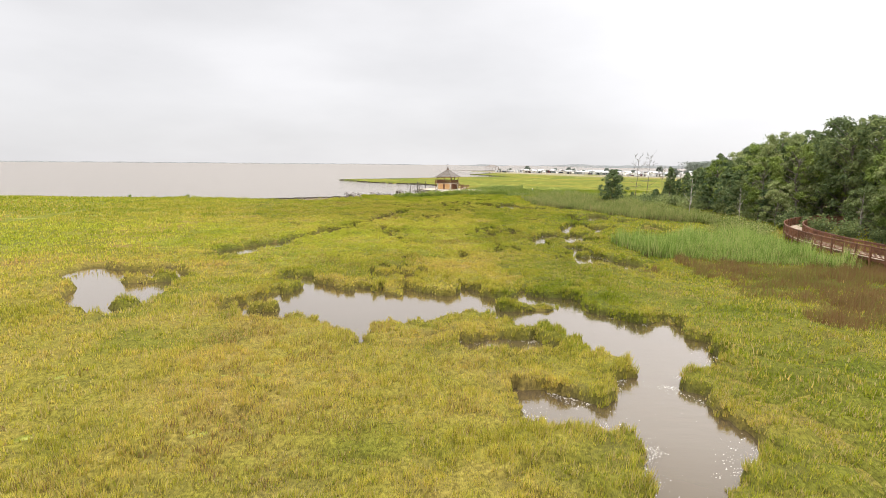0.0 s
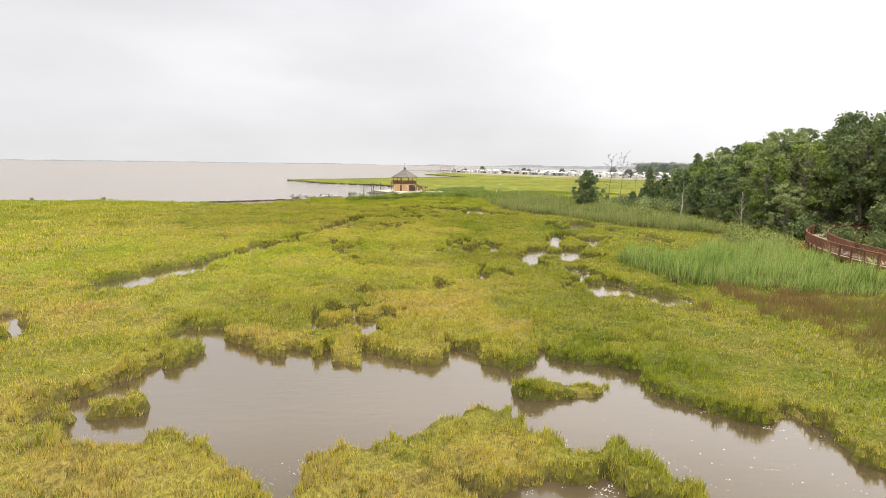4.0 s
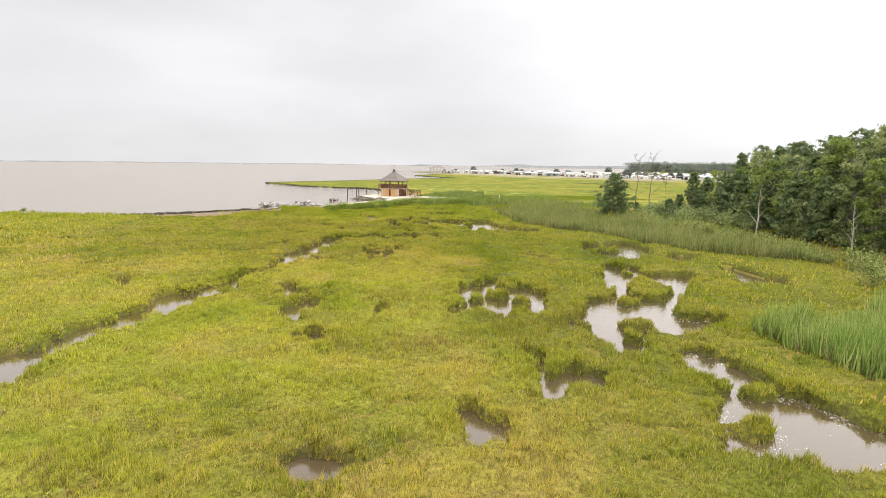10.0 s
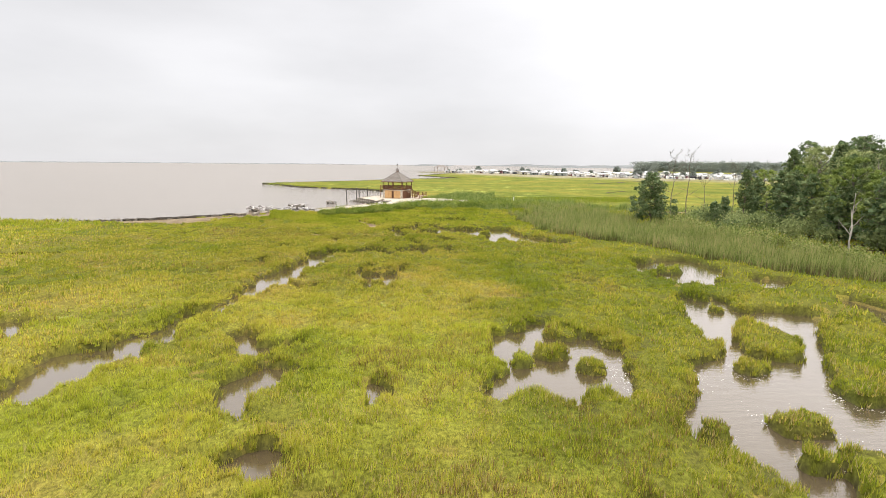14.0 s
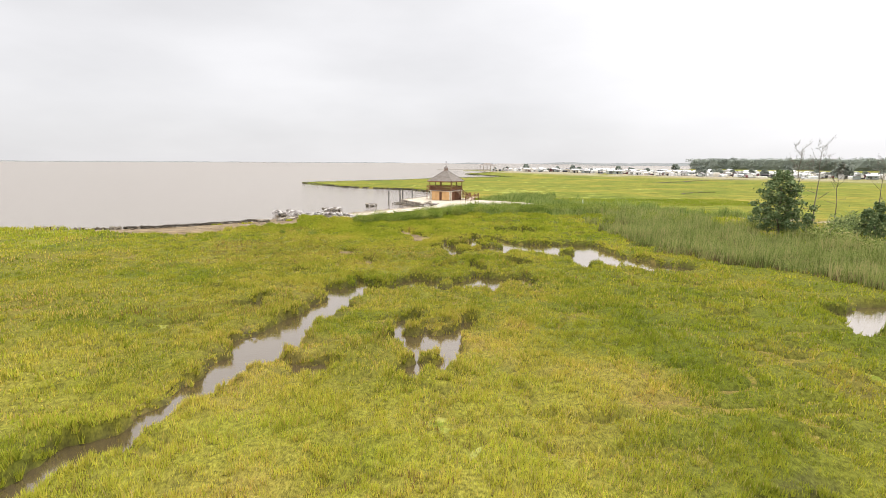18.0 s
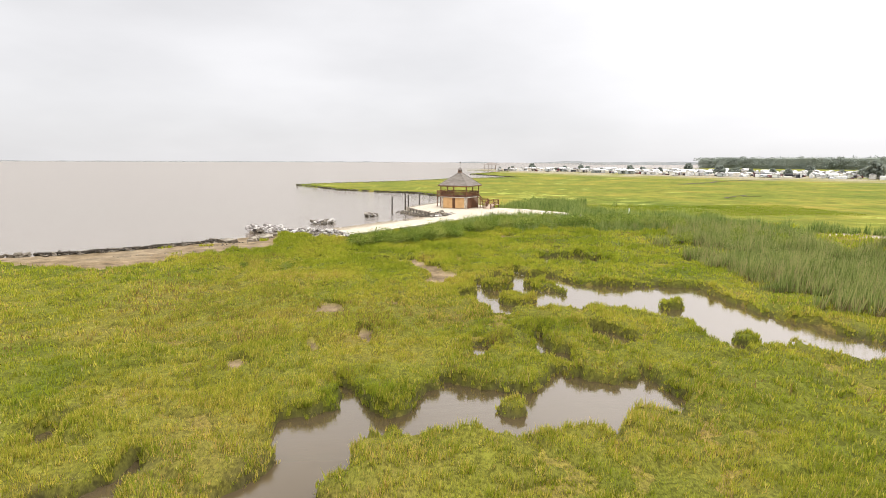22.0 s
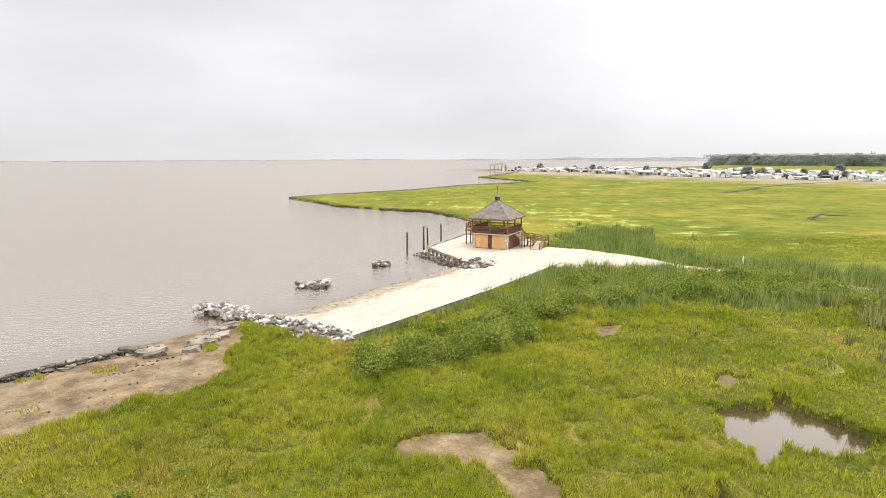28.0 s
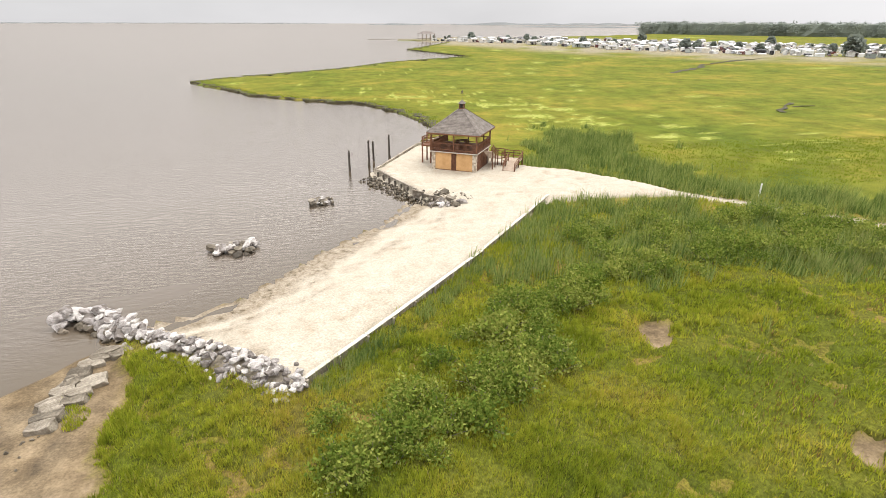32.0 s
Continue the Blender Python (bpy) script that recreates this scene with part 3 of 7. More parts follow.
ISLETS["north_pool_head", 1] = [(3.5, 131.6), (3.7, 131.3), (4.8, 131.6), (5.3, 130.6), (5.7, 128.7), (5.5, 129.2), (4.1, 129.6)]
POOLS["pocket_finger"] = [(1.6, 118.7), (1.9, 118.8), (1.9, 116.9), (2.1, 116), (3, 115.5), (2.3, 114), (1.3, 114.2)]
POOLS["pocket_east"] = [(4.9, 120), (6, 119.4), (6.4, 118.5), (7.2, 117.7), (6.4, 116.3), (5.4, 115.8), (4.7, 118.4)]
POOLS["pocket_small"] = [(-2.3, 116.2), (-1.9, 116.9), (-1.2, 116.9), (-1.1, 116.3), (-1.8, 115)]
POOLS["far_pool"] = [(7, 144.5), (10.1, 144), (11.4, 145.9), (11.7, 145.6), (11.5, 144.3), (13.1, 142.6), (12.8, 141.5), (13.3, 140.4), (12.9, 139.5), (10.6, 139.1), (8.8, 139.8), (7.8, 139.7), (6.8, 138.7), (6, 138.2), (6.6, 139.7), (6.4, 140.9)]
POOLS["side_channel"] = [(14.1, 62.8), (14.7, 62.5), (15.3, 61.6), (15.5, 60.6), (15.2, 58.3), (16, 56.5), (16.2, 54.9), (16.8, 53.8), (17.9, 53), (18.7, 51.6), (19.2, 49.2), (16.8, 47.9), (15.3, 50.5), (14.5, 50.9), (13.3, 50.9), (12, 51.5), (10.6, 52.1), (10, 53), (12.4, 56.7), (12.7, 58.1), (14, 59.5), (13, 59.3), (13.2, 61.1)]
POOLS["side_head"] = [(14.5, 63), (15.7, 61.8), (13.8, 60), (12.6, 59.7), (13.8, 62.4)]
POOLS["islet_pool"] = [(4.3, 79.9), (5.5, 80), (6.7, 81.7), (8.3, 81.9), (9.3, 78.2), (9.9, 78.4), (10.4, 77.7), (11.3, 77.8), (9.6, 73.5), (9.2, 71.7), (8.1, 70.1), (7.4, 70.9), (6.5, 70.7), (5.7, 69.6), (3.6, 71.2), (3, 70.1), (2.1, 71.1), (2.8, 72.8), (4.1, 74.5), (3.7, 76.3)]
POOLS["broad_pool"] = [(20.4, 87.8), (22.4, 87), (22.8, 85.3), (22, 83.5), (22.8, 82.6), (24.6, 83), (26.4, 82.3), (25.1, 80.1), (18.3, 71.3), (17.5, 69.5), (17.9, 68.7), (19.3, 68.6), (19.7, 67.9), (18.4, 66.5), (16.4, 65.9), (14.9, 65.1), (14.4, 65.5), (13.4, 65.4), (11.8, 62.7), (10, 62.1), (10.3, 63), (10.1, 64.7), (9.8, 65.5), (9.4, 65.6), (8.7, 66.6), (9.6, 69), (10.9, 69.6), (13.1, 73.8), (16.1, 75.3), (16.5, 80)]
ISLETS["broad_pool", 0] = [(17.9, 77.4), (19.3, 79.7), (20.8, 79.9), (21, 77.8), (21.4, 76.9), (19.1, 74.5), (17.9, 74.6), (17.4, 75.7)]
POOLS["reed_pool"] = [(23.2, 101.9), (23.8, 101.2), (27.1, 102.9), (29.8, 102.9), (30, 100.9), (29.5, 98.5), (30.3, 98.1), (28, 93), (24.3, 89.9), (21.8, 93.1), (22.1, 95.5), (21.3, 96.3), (21.9, 99)]
POOLS["reed_ditch"] = [(30.3, 94.2), (32.1, 93), (32.4, 90.7), (28.6, 88.2), (28.8, 91.1)]
POOLS["wood_ditch"] = [(32.2, 86.7), (32.8, 83.9), (32.4, 81.3), (34, 79.8), (31.5, 77.4), (28.9, 78.1), (29.3, 80.9), (30.2, 84.2)]
POOLS["pocket_fork"] = [(-10.5, 80), (-9.9, 80.3), (-9.6, 81.4), (-8.6, 78.6), (-7.8, 78.5), (-7.4, 79.1), (-6.7, 79.2), (-6.4, 78.2), (-6.7, 77.4), (-7.5, 76.7), (-8.8, 77.3), (-9.6, 78.1)]
POOLS["pocket_long"] = [(-9, 71.5), (-9.2, 73.5), (-7.7, 75.5), (-6.2, 75.8), (-5.4, 74.6), (-7.5, 71.7), (-7.5, 70.2), (-8.3, 69.7)]
POOLS["pocket_cup"] = [(-2.8, 72.1), (-2.5, 73.3), (-1.9, 73.1), (-1.6, 71.4), (-2.4, 70.2)]
POOLS["pocket_bow"] = [(-7.5, 66.8), (-6.1, 68), (-5.3, 67.7), (-5.2, 66.2), (-5.6, 65.3), (-6.8, 65.7)]
POOLS["pocket_slot"] = [(5.4, 63.5), (6.1, 62.4), (5.7, 60.5), (5, 59.8), (5.6, 61.1), (5.1, 61.6), (5.2, 62.9)]
POOLS["pocket_pair"] = [(5.5, 61.6), (5.6, 60), (7.5, 60.5), (8.4, 59.8), (7.5, 58.1), (4.9, 57.7)]
POOLS["pocket_lane"] = [(0.6, 55.8), (1.2, 57), (2.8, 55.1), (2.3, 53.4), (1.3, 54.1)]
POOLS["pocket_lip"] = [(-5.7, 53.5), (-4.3, 54), (-3.3, 53.4), (-3.7, 51.8), (-5, 52.1)]
POOLS["pocket_mouth"] = [(-6.3, 47.2), (-6.2, 48.3), (-5.5, 48.4), (-4, 49.5), (-3.5, 49.3), (-3.2, 48.8), (-2.3, 48.2), (-1.4, 48.3), (-1.2, 46.7)]
POOLS["west_pocket"] = [(-25.9, 84.1), (-25, 85), (-22.6, 84), (-22, 80.7)]
PANS["pan_lobe"] = [(-4.9, 132.9), (-4.2, 134), (-4.8, 139.3), (-3.7, 139.2), (-3.4, 137.4), (-2.7, 136), (-1.7, 135.3), (-2.2, 132.8), (-3.3, 131.2), (-4.7, 131.1)]
PANS["pan_brown"] = [(-11.6, 122.9), (-11.5, 125), (-10.7, 125.1), (-10.3, 124.7), (-9.7, 122.7)]
PANS["pan_strip"] = [(-7.2, 125.3), (-6.5, 125.5), (-5.9, 125.3), (-6.5, 124), (-7.1, 124.3)]
PANS["pan_long"] = [(-10, 141), (-8.1, 142.5), (-7, 142.2), (-5.6, 142.2), (-4.9, 140.8), (-4.1, 140.4), (-4.6, 139.2), (-5, 139.8), (-4.4, 138.9), (-3, 138), (-3.2, 136.5), (-4.4, 136.3), (-5.5, 138.5), (-7.4, 139.6), (-9.5, 140)]
PANS["pan_slot"] = [(9.4, 148.4), (10.6, 149), (11.4, 148.3), (9.2, 146.8)]
PANS["pan_dot"] = [(5.2, 159), (6, 159.8), (7.4, 159.5), (6, 157.1), (4.7, 156.7)]
PANS["pan_small"] = [(-8.3, 117.9), (-8.2, 119.5), (-7.6, 119.1), (-7.5, 117)]
PANS["pan_tiny"] = [(-10.9, 117.1), (-10.7, 117.6), (-10.2, 117.1), (-10.2, 115.5)]
PANS["pan_west"] = [(-14.3, 114.3), (-13.7, 114.6), (-13, 113.7), (-13.4, 112.7)]
# Coast of the marsh: the land lies inside.
COAST = [(-900, 40), (-300, 128), (-121, 150), (-84, 147), (-66, 147), (-57, 143.6), (-47, 143.6), (-39, 149), (-33, 153.5), (-29, 157.5), (-25.6, 161.5), (-24.5, 163.2), (-21.7, 164.4),
         (-19, 166), (-17.2, 168), (-14.3, 172.4), (-10.2, 177.9), (-6.6, 182), (-4.6, 186.5), (-9.0, 197.9), (-2.6, 211.5), (3.2, 226), (1.4, 240), (-7.1, 259),
         (-19.7, 265.5), (-35.6, 279.5), (-45.6, 296), (-57, 313), (-48, 326), (-14, 357), (8, 392), (52.7, 431), (29, 509), (75, 628), (32, 709), (90, 800),
         (250, 830), (400, 930), (470, 1030), (700, 1000), (1200, 900), (4500, 1300), (4500, -900), (-900, -900)]
# small round islets: centre and half widths
PADS = [(-12.4, 34.8, 0.5, 0.45), (-13.4, 34.6, 0.5, 0.45), (-14.7, 33.8, 0.55, 0.45), (-22.6, 35.5, 1.01, 0.81), (-5.9, 46.2, 1.04, 0.83), (-3.8, 47.4, 0.85, 0.68), (-2.8, 45.5, 0.53, 0.45), (-1.1, 109.1, 0.55, 0.45), (-3.3, 97.7, 0.5, 0.45), (-2.4, 93.4, 0.52, 0.45), (1.1, 130.8, 1.07, 0.86), (1.9, 126.3, 1.24, 0.99), (2.3, 133.8, 0.5, 0.45), (12.2, 124.6, 0.76, 0.61), (13.1, 117.2, 0.68, 0.54), (14.3, 57.3, 0.72, 0.58), (11.7, 54.1, 0.8, 0.64), (13, 58.1, 0.56, 0.45)]
PADS += [(5, 75.1, 0.59, 0.47), (6.7, 76, 0.83, 0.66), (8.1, 73.9, 0.68, 0.55), (8.5, 78.7, 0.5, 0.45), (15.8, 73.3, 0.81, 0.65), (13.9, 67.4, 1.1, 0.75), (12.3, 64.9, 0.6, 0.48), (20.8, 83.7, 0.55, 0.45), (24.4, 96.9, 1.12, 0.89), (-3.6, 48.2, 0.51, 0.45), (5.7, 80.7, 0.68, 0.54), (21.6, 86.9, 0.54, 0.45), (10.1, 67.2, 0.5, 0.45), (7.8, 79.5, 0.5, 0.45), (8.4, 78.9, 0.5, 0.45), (18.7, 74.7, 0.82, 0.65), (10.7, 77.6, 0.9, 0.72), (27.4, 92.7, 0.91, 0.73)]
SAND = [(-24.8, 163.7), (-19, 167), (-14.3, 174), (-9, 180), (-6, 186), (-9.5, 198), (-2, 212), (6, 207), (9.8, 197.2), (14.5, 195), (19.2, 189.8), (22.8, 185.3), (27.1, 181.2),
        (36, 172.6), (62, 148.5), (61.5, 147.6), (35, 171.4), (26.5, 180), (22.6, 183.4), (16.4, 183.8), (8.5, 183.4), (4.5, 178.9), (-2.6, 170.2), (-9.8, 161.8),
        (-14.4, 155.7), (-16.8, 157.0), (-19.8, 159.4), (-23.8, 162.4)]
TERRACE = [(-1.5, 184.0), (-4.1, 187.3), (-8.3, 197.8), (-1.8, 211.0), (8, 206), (12, 190), (6, 184)]
FLAT = [(-62, 151), (-49, 147), (-39, 152), (-33, 156), (-29, 160), (-25, 163.5), (-22.6, 156), (-21.6, 149.5), (-25.5, 146.2), (-28.2, 142.5), (-33, 136.5), (-41, 139), (-50, 142.5)]


def edge_distance(x, y, poly):
    """Distance to a closed outline, above zero inside."""
    best, inside = np.full(x.shape, 1e9), np.zeros(x.shape, bool)
    for (ax, ay), (bx, by) in zip(poly, poly[1:] + poly[:1]):
        dx, dy = bx - ax, by - ay
        k = np.clip(((x - ax) * dx + (y - ay) * dy) / (dx * dx + dy * dy), 0, 1)
        best = np.minimum(best, (x - ax - k * dx) ** 2 + (y - ay - k * dy) ** 2)
        if ay != by:
            inside ^= ((ay > y) != (by > y)) & (x < dx * (y - ay) / dy + ax)
    return np.where(inside, 1, -1) * np.sqrt(best)


def lattice_noise(x, y, size, seed):
    """Smooth noise from -1 to 1 with bumps about size metres wide."""
    table = np.random.RandomState(seed).rand(256, 256) * 2 - 1
    u, v = x / size, y / size
    i, j = np.floor(u).astype(int), np.floor(v).astype(int)
    fu, fv = u - i, v - j
    fu, fv = fu * fu * (3 - 2 * fu), fv * fv * (3 - 2 * fv)
    a, b, c, d = (table[(i + p) % 256, (j + q) % 256] for p, q in ((0, 0), (1, 0), (0, 1), (1, 1)))
    return (a * (1 - fu) + b * fu) * (1 - fv) + (c * (1 - fu) + d * fu) * fv


def cell_distance(x, y, size, seed):
    """Distance to the nearest of scattered hummock centres, in hummock sizes."""
    r = np.random.RandomState(seed)
    jx, jy = r.rand(128, 128), r.rand(128, 128)
    u, v = x / size, y / size
    i, j = np.floor(u).astype(int), np.floor(v).astype(int)
    best = np.full(x.shape, 9.0)
    for p in (-1, 0, 1):
        for q in (-1, 0, 1):
            a, b = (i + p) % 128, (j + q) % 128
            best = np.minimum(best, (i + p + jx[a, b] - u) ** 2 + (j + q + jy[a, b] - v) ** 2)
    return np.sqrt(best)


def along(pts, step):
    """Places and headings every step metres along a line of points."""
    out, left = [], 0.0
    for (ax, ay), (bx, by) in zip(pts, pts[1:]):
        n = math.hypot(bx - ax, by - ay)
        d = left
        while d < n:
            out.append((ax + (bx - ax) * d / n, ay + (by - ay) * d / n, math.degrees(math.atan2(by - ay, bx - ax))))
            d += step
        left = d - n
    return out


def ramp01(v, a, b):
    k = np.clip((v - a) / (b - a), 0, 1)
    return k * k * (3 - 2 * k)


RES, GX0, GX1, GY0, GY1 = 0.2, -70.0, 75.0, -20.0, 235.0
gx, gy = np.meshgrid(np.arange(GX0, GX1, RES), np.arange(GY0, GY1, RES), indexing="ij")
wx = gx + 0.26 * lattice_noise(gx, gy, 1.5, 1) + 0.22 * lattice_noise(gx, gy, 0.5, 2)
wy = gy + 0.26 * lattice_noise(gx, gy, 1.6, 3) + 0.22 * lattice_noise(gx, gy, 0.5, 4)


def carve(level, outline, islet=False):
    """Lower a level inside an outline, or raise it again on an islet; the banks are ragged."""
    xs, ys = [p[0] for p in outline], [p[1] for p in outline]
    i0, i1 = max(0, int((min(xs) - 3 - GX0) / RES)), int((max(xs) + 3 - GX0) / RES) + 1
    j0, j1 = max(0, int((min(ys) - 3 - GY0) / RES)), int((max(ys) + 3 - GY0) / RES) + 1
    k = min(1.0, 0.3 + min(max(xs) - min(xs), max(ys) - min(ys)) / 5)
    px, py = gx[i0:i1, j0:j1], gy[i0:i1, j0:j1]
    d = edge_distance(px + k * (wx[i0:i1, j0:j1] - px), py + k * (wy[i0:i1, j0:j1] - py), outline)
    view = level[i0:i1, j0:j1]
    view[...] = np.maximum(view, d + 0.15) if islet else np.minimum(view, -d)


pool_level, pan_level = np.full(gx.shape, 9.0), np.full(gx.shape, 9.0)
for outline in POOLS.values():
    carve(pool_level, outline)
for outline in ISLETS.values():
    carve(pool_level, outline, True)
for outline in PANS.values():
    carve(pan_level, outline)
for cx, cy, rx, ry in PADS:
    away = np.hypot((0.75 * gx + 0.25 * wx - cx) / rx, (0.7 * gy + 0.3 * wy - cy) / ry)
    pool_level = np.maximum(pool_level, np.minimum(0.6, (1 - away) * (0.25 + 0.5 * min(rx, ry)) + 0.12))
# round hummocks that scallop the banks
hummock = cell_distance(wx, wy, 1.25, 96)
pool_level = pool_level + 0.26 * (0.42 - hummock) * np.exp(-(pool_level / 0.45) ** 2)
near_bank = 0.2 + 0.8 * np.maximum(ramp01(-pool_level, -2.2, -0.5), 0.45 * ramp01(lattice_noise(gx, gy, 7.0, 97) + 0.4 * lattice_noise(gx, gy, 2.0, 98), 0.0, 0.5))
# shallow hollows among the tussocks
hollow = 0.7 * lattice_noise(gx, gy * 1.5, 2.4, 8) + 0.35 * lattice_noise(gx, gy * 1.4, 0.9, 9) + 0.25 * lattice_noise(gx, gy, 14.0, 10) - 0.7 * ramp01(gy, 130, 155) - 0.26
# winding seams between the tussocks
seam_noise = lattice_noise(wx, wy * 1.35, 3.3, 71) + 0.55 * lattice_noise(wx, wy * 1.3, 1.4, 72)
seam = np.exp(-(seam_noise / 0.12) ** 2) * ramp01(lattice_noise(gx, gy, 8.0, 73) + 0.4 * lattice_noise(gx, gy, 2.5, 74), -0.35, 0.15) * ramp01(-gy, -175, -150)
coast_level = edge_distance(gx + 0.5 * lattice_noise(gx, gy, 2.2, 5), gy + 0.5 * lattice_noise(gx, gy, 2.2, 6), COAST)
sand_level = edge_distance(gx + 0.12 * lattice_noise(gx, gy, 0.8, 7), gy, SAND)
flat_level = edge_distance(gx + 0.7 * lattice_noise(gx, gy, 1.8, 11), gy + 0.7 * lattice_noise(gx, gy, 1.8, 12), FLAT)
terrace_level = edge_distance(gx, gy, TERRACE)


def height_of(coast, pool, pan, sand, flat, terrace, hol, x, y):
    z = 0.27 + 0.06 * lattice_noise(x, y, 3.0, 13) + 0.03 * lattice_noise(x, y, 0.9, 14)
    z = z + 0.5 * ramp01(x, 44, 60) * ramp01(y, 40, 70) * ramp01(-y, -200, -150)
    z = z - 0.18 * ramp01(hol, 0.62, 0.76)
    z = np.where(pan < 0.3, np.minimum(z, 0.05 + 0.25 * ramp01(pan, 0.0, 0.2)), z)
    z = np.where(flat > 0, 0.02 + 0.26 * ramp01(coast, 0.2, 9) + 0.02 * lattice_noise(x, y, 1.1, 15), z)
    beach = 0.01 + 0.72 * ramp01(coast, 0.0, 7.5) + 0.025 * lattice_noise(x, y, 1.6, 16) + 0.012 * lattice_noise(x, y, 0.5, 17)
    z = z + (np.minimum(beach, 0.25 + 0.5 * ramp01(-x, -26, -20)) - z) * ramp01(sand, -0.1, 0.6)
    z = np.where((terrace > 0.1) & (sand > 0), 0.72 + 0.02 * lattice_noise(x, y, 1.0, 18), z)
    z = z + (-0.45 - z) * ramp01(-pool, -0.35, 0.05)
    edge = np.where((flat > 0) | (sand > 0), ramp01(-coast, 0.0, 6.0), ramp01(-coast, -0.3, 0.6))
    return z + (-0.9 - z) * edge


ground_level = height_of(coast_level, pool_level, pan_level, sand_level, flat_level, terrace_level, hollow, gx, gy)
# the matted turf that the blades grow from: domed tussocks with steep banks at the water
lift = (0.09 + 0.13 * np.minimum(1, 1.6 * np.abs(seam_noise)) + 0.05 * lattice_noise(gx, gy, 2.2, 41) + 0.04 * lattice_noise(gx, gy, 0.8, 42)) * (1 - seam) * (1 - ramp01(hollow, 0.5, 0.7)) - 0.2 * seam + near_bank * (0.34 * (0.40 - hummock) + 0.07)
turf_level = 0.27 + 0.06 * lattice_noise(gx, gy, 3.0, 13) + lift + 0.5 * ramp01(gx, 44, 60) * ramp01(gy, 40, 70) * ramp01(-gy, -200, -150)
turf_level = -0.35 + (turf_level + 0.35) * ramp01(pool_level, -0.06, 0.24) * ramp01(coast_level, 0.0, 0.35)
turf_level = np.where(pan_level < 0.4, -0.4 + (turf_level + 0.4) * ramp01(pan_level, 0.0, 0.25), turf_level)
turf_level = turf_level - 0.6 * np.maximum(ramp01(sand_level, -0.35, 0.0), ramp01(flat_level, -0.5, 0.0))


def at(grid, x, y, outside):
    """A value of the plan's grid at places, by the nearest cell."""
    i, j = np.round((x - GX0) / RES).astype(int), np.round((y - GY0) / RES).astype(int)
    ok = (i >= 0) & (j >= 0) & (i < grid.shape[0]) & (j < grid.shape[1])
    return np.where(ok, grid[np.clip(i, 0, grid.shape[0] - 1), np.clip(j, 0, grid.shape[1] - 1)], outside)


def ground_z(x, y):
    return float(at(ground_level, np.array([x]), np.array([y]), 0.3)[0])


# ---- ground and water ----


def axis_steps(lo, hi, near0, near1, step, grow):
    out, s, v = list(np.arange(near0, near1 + 1e-6, step)), step, near1
    while v < hi:
        s *= grow
        v = min(v + s, hi)
        out.append(v)
    s, v = step, near0
    while v > lo:
        s *= grow
        v = max(v - s, lo)
        out.insert(0, v)
    return np.array(out)


def sheet(name, xs, ys, zs, mat):
    X, Y = np.meshgrid(xs, ys, indexing="ij")
    n, m = X.shape
    idx = np.arange(n * m).reshape(n, m)
    faces = np.stack([idx[:-1, :-1], idx[1:, :-1], idx[1:, 1:], idx[:-1, 1:]], -1).reshape(-1, 4)
    me = mesh_np(name, np.stack([X.ravel(), Y.ravel(), zs.ravel()], -1), faces, mat)
    me.polygons.foreach_set("use_smooth", [True] * len(me.polygons))
    return me


def paint(me, name, values):
    me.attributes.new(name, "FLOAT", "POINT").data.foreach_set("value", np.ascontiguousarray(values, np.float32).ravel())


def zone(x, y, shapes, ragged=0.25):
    best = np.full(x.shape, 9.0)
    k = 1 + ragged * lattice_noise(x, y, 2.5, 31) + 0.5 * ragged * lattice_noise(x, y, 0.8, 32)
    for cx, cy, rx, ry, turn in shapes:
        c, s = math.cos(radians(turn)), math.sin(radians(turn))
        px, py = x - cx, y - cy
        best = np.minimum(best, np.sqrt(((px * c + py * s) / rx) ** 2 + ((-px * s + py * c) / ry) ** 2))
    return best * k < 1


def line_distance(x, y, pts):
    best = np.full(x.shape, 1e9)
    for (ax, ay), (bx, by) in zip(pts, pts[1:]):
        dx, dy = bx - ax, by - ay
        k = np.clip(((x - ax) * dx + (y - ay) * dy) / (dx * dx + dy * dy), 0, 1)
        best = np.minimum(best, np.hypot(x - ax - k * dx, y - ay - k * dy))
    return best


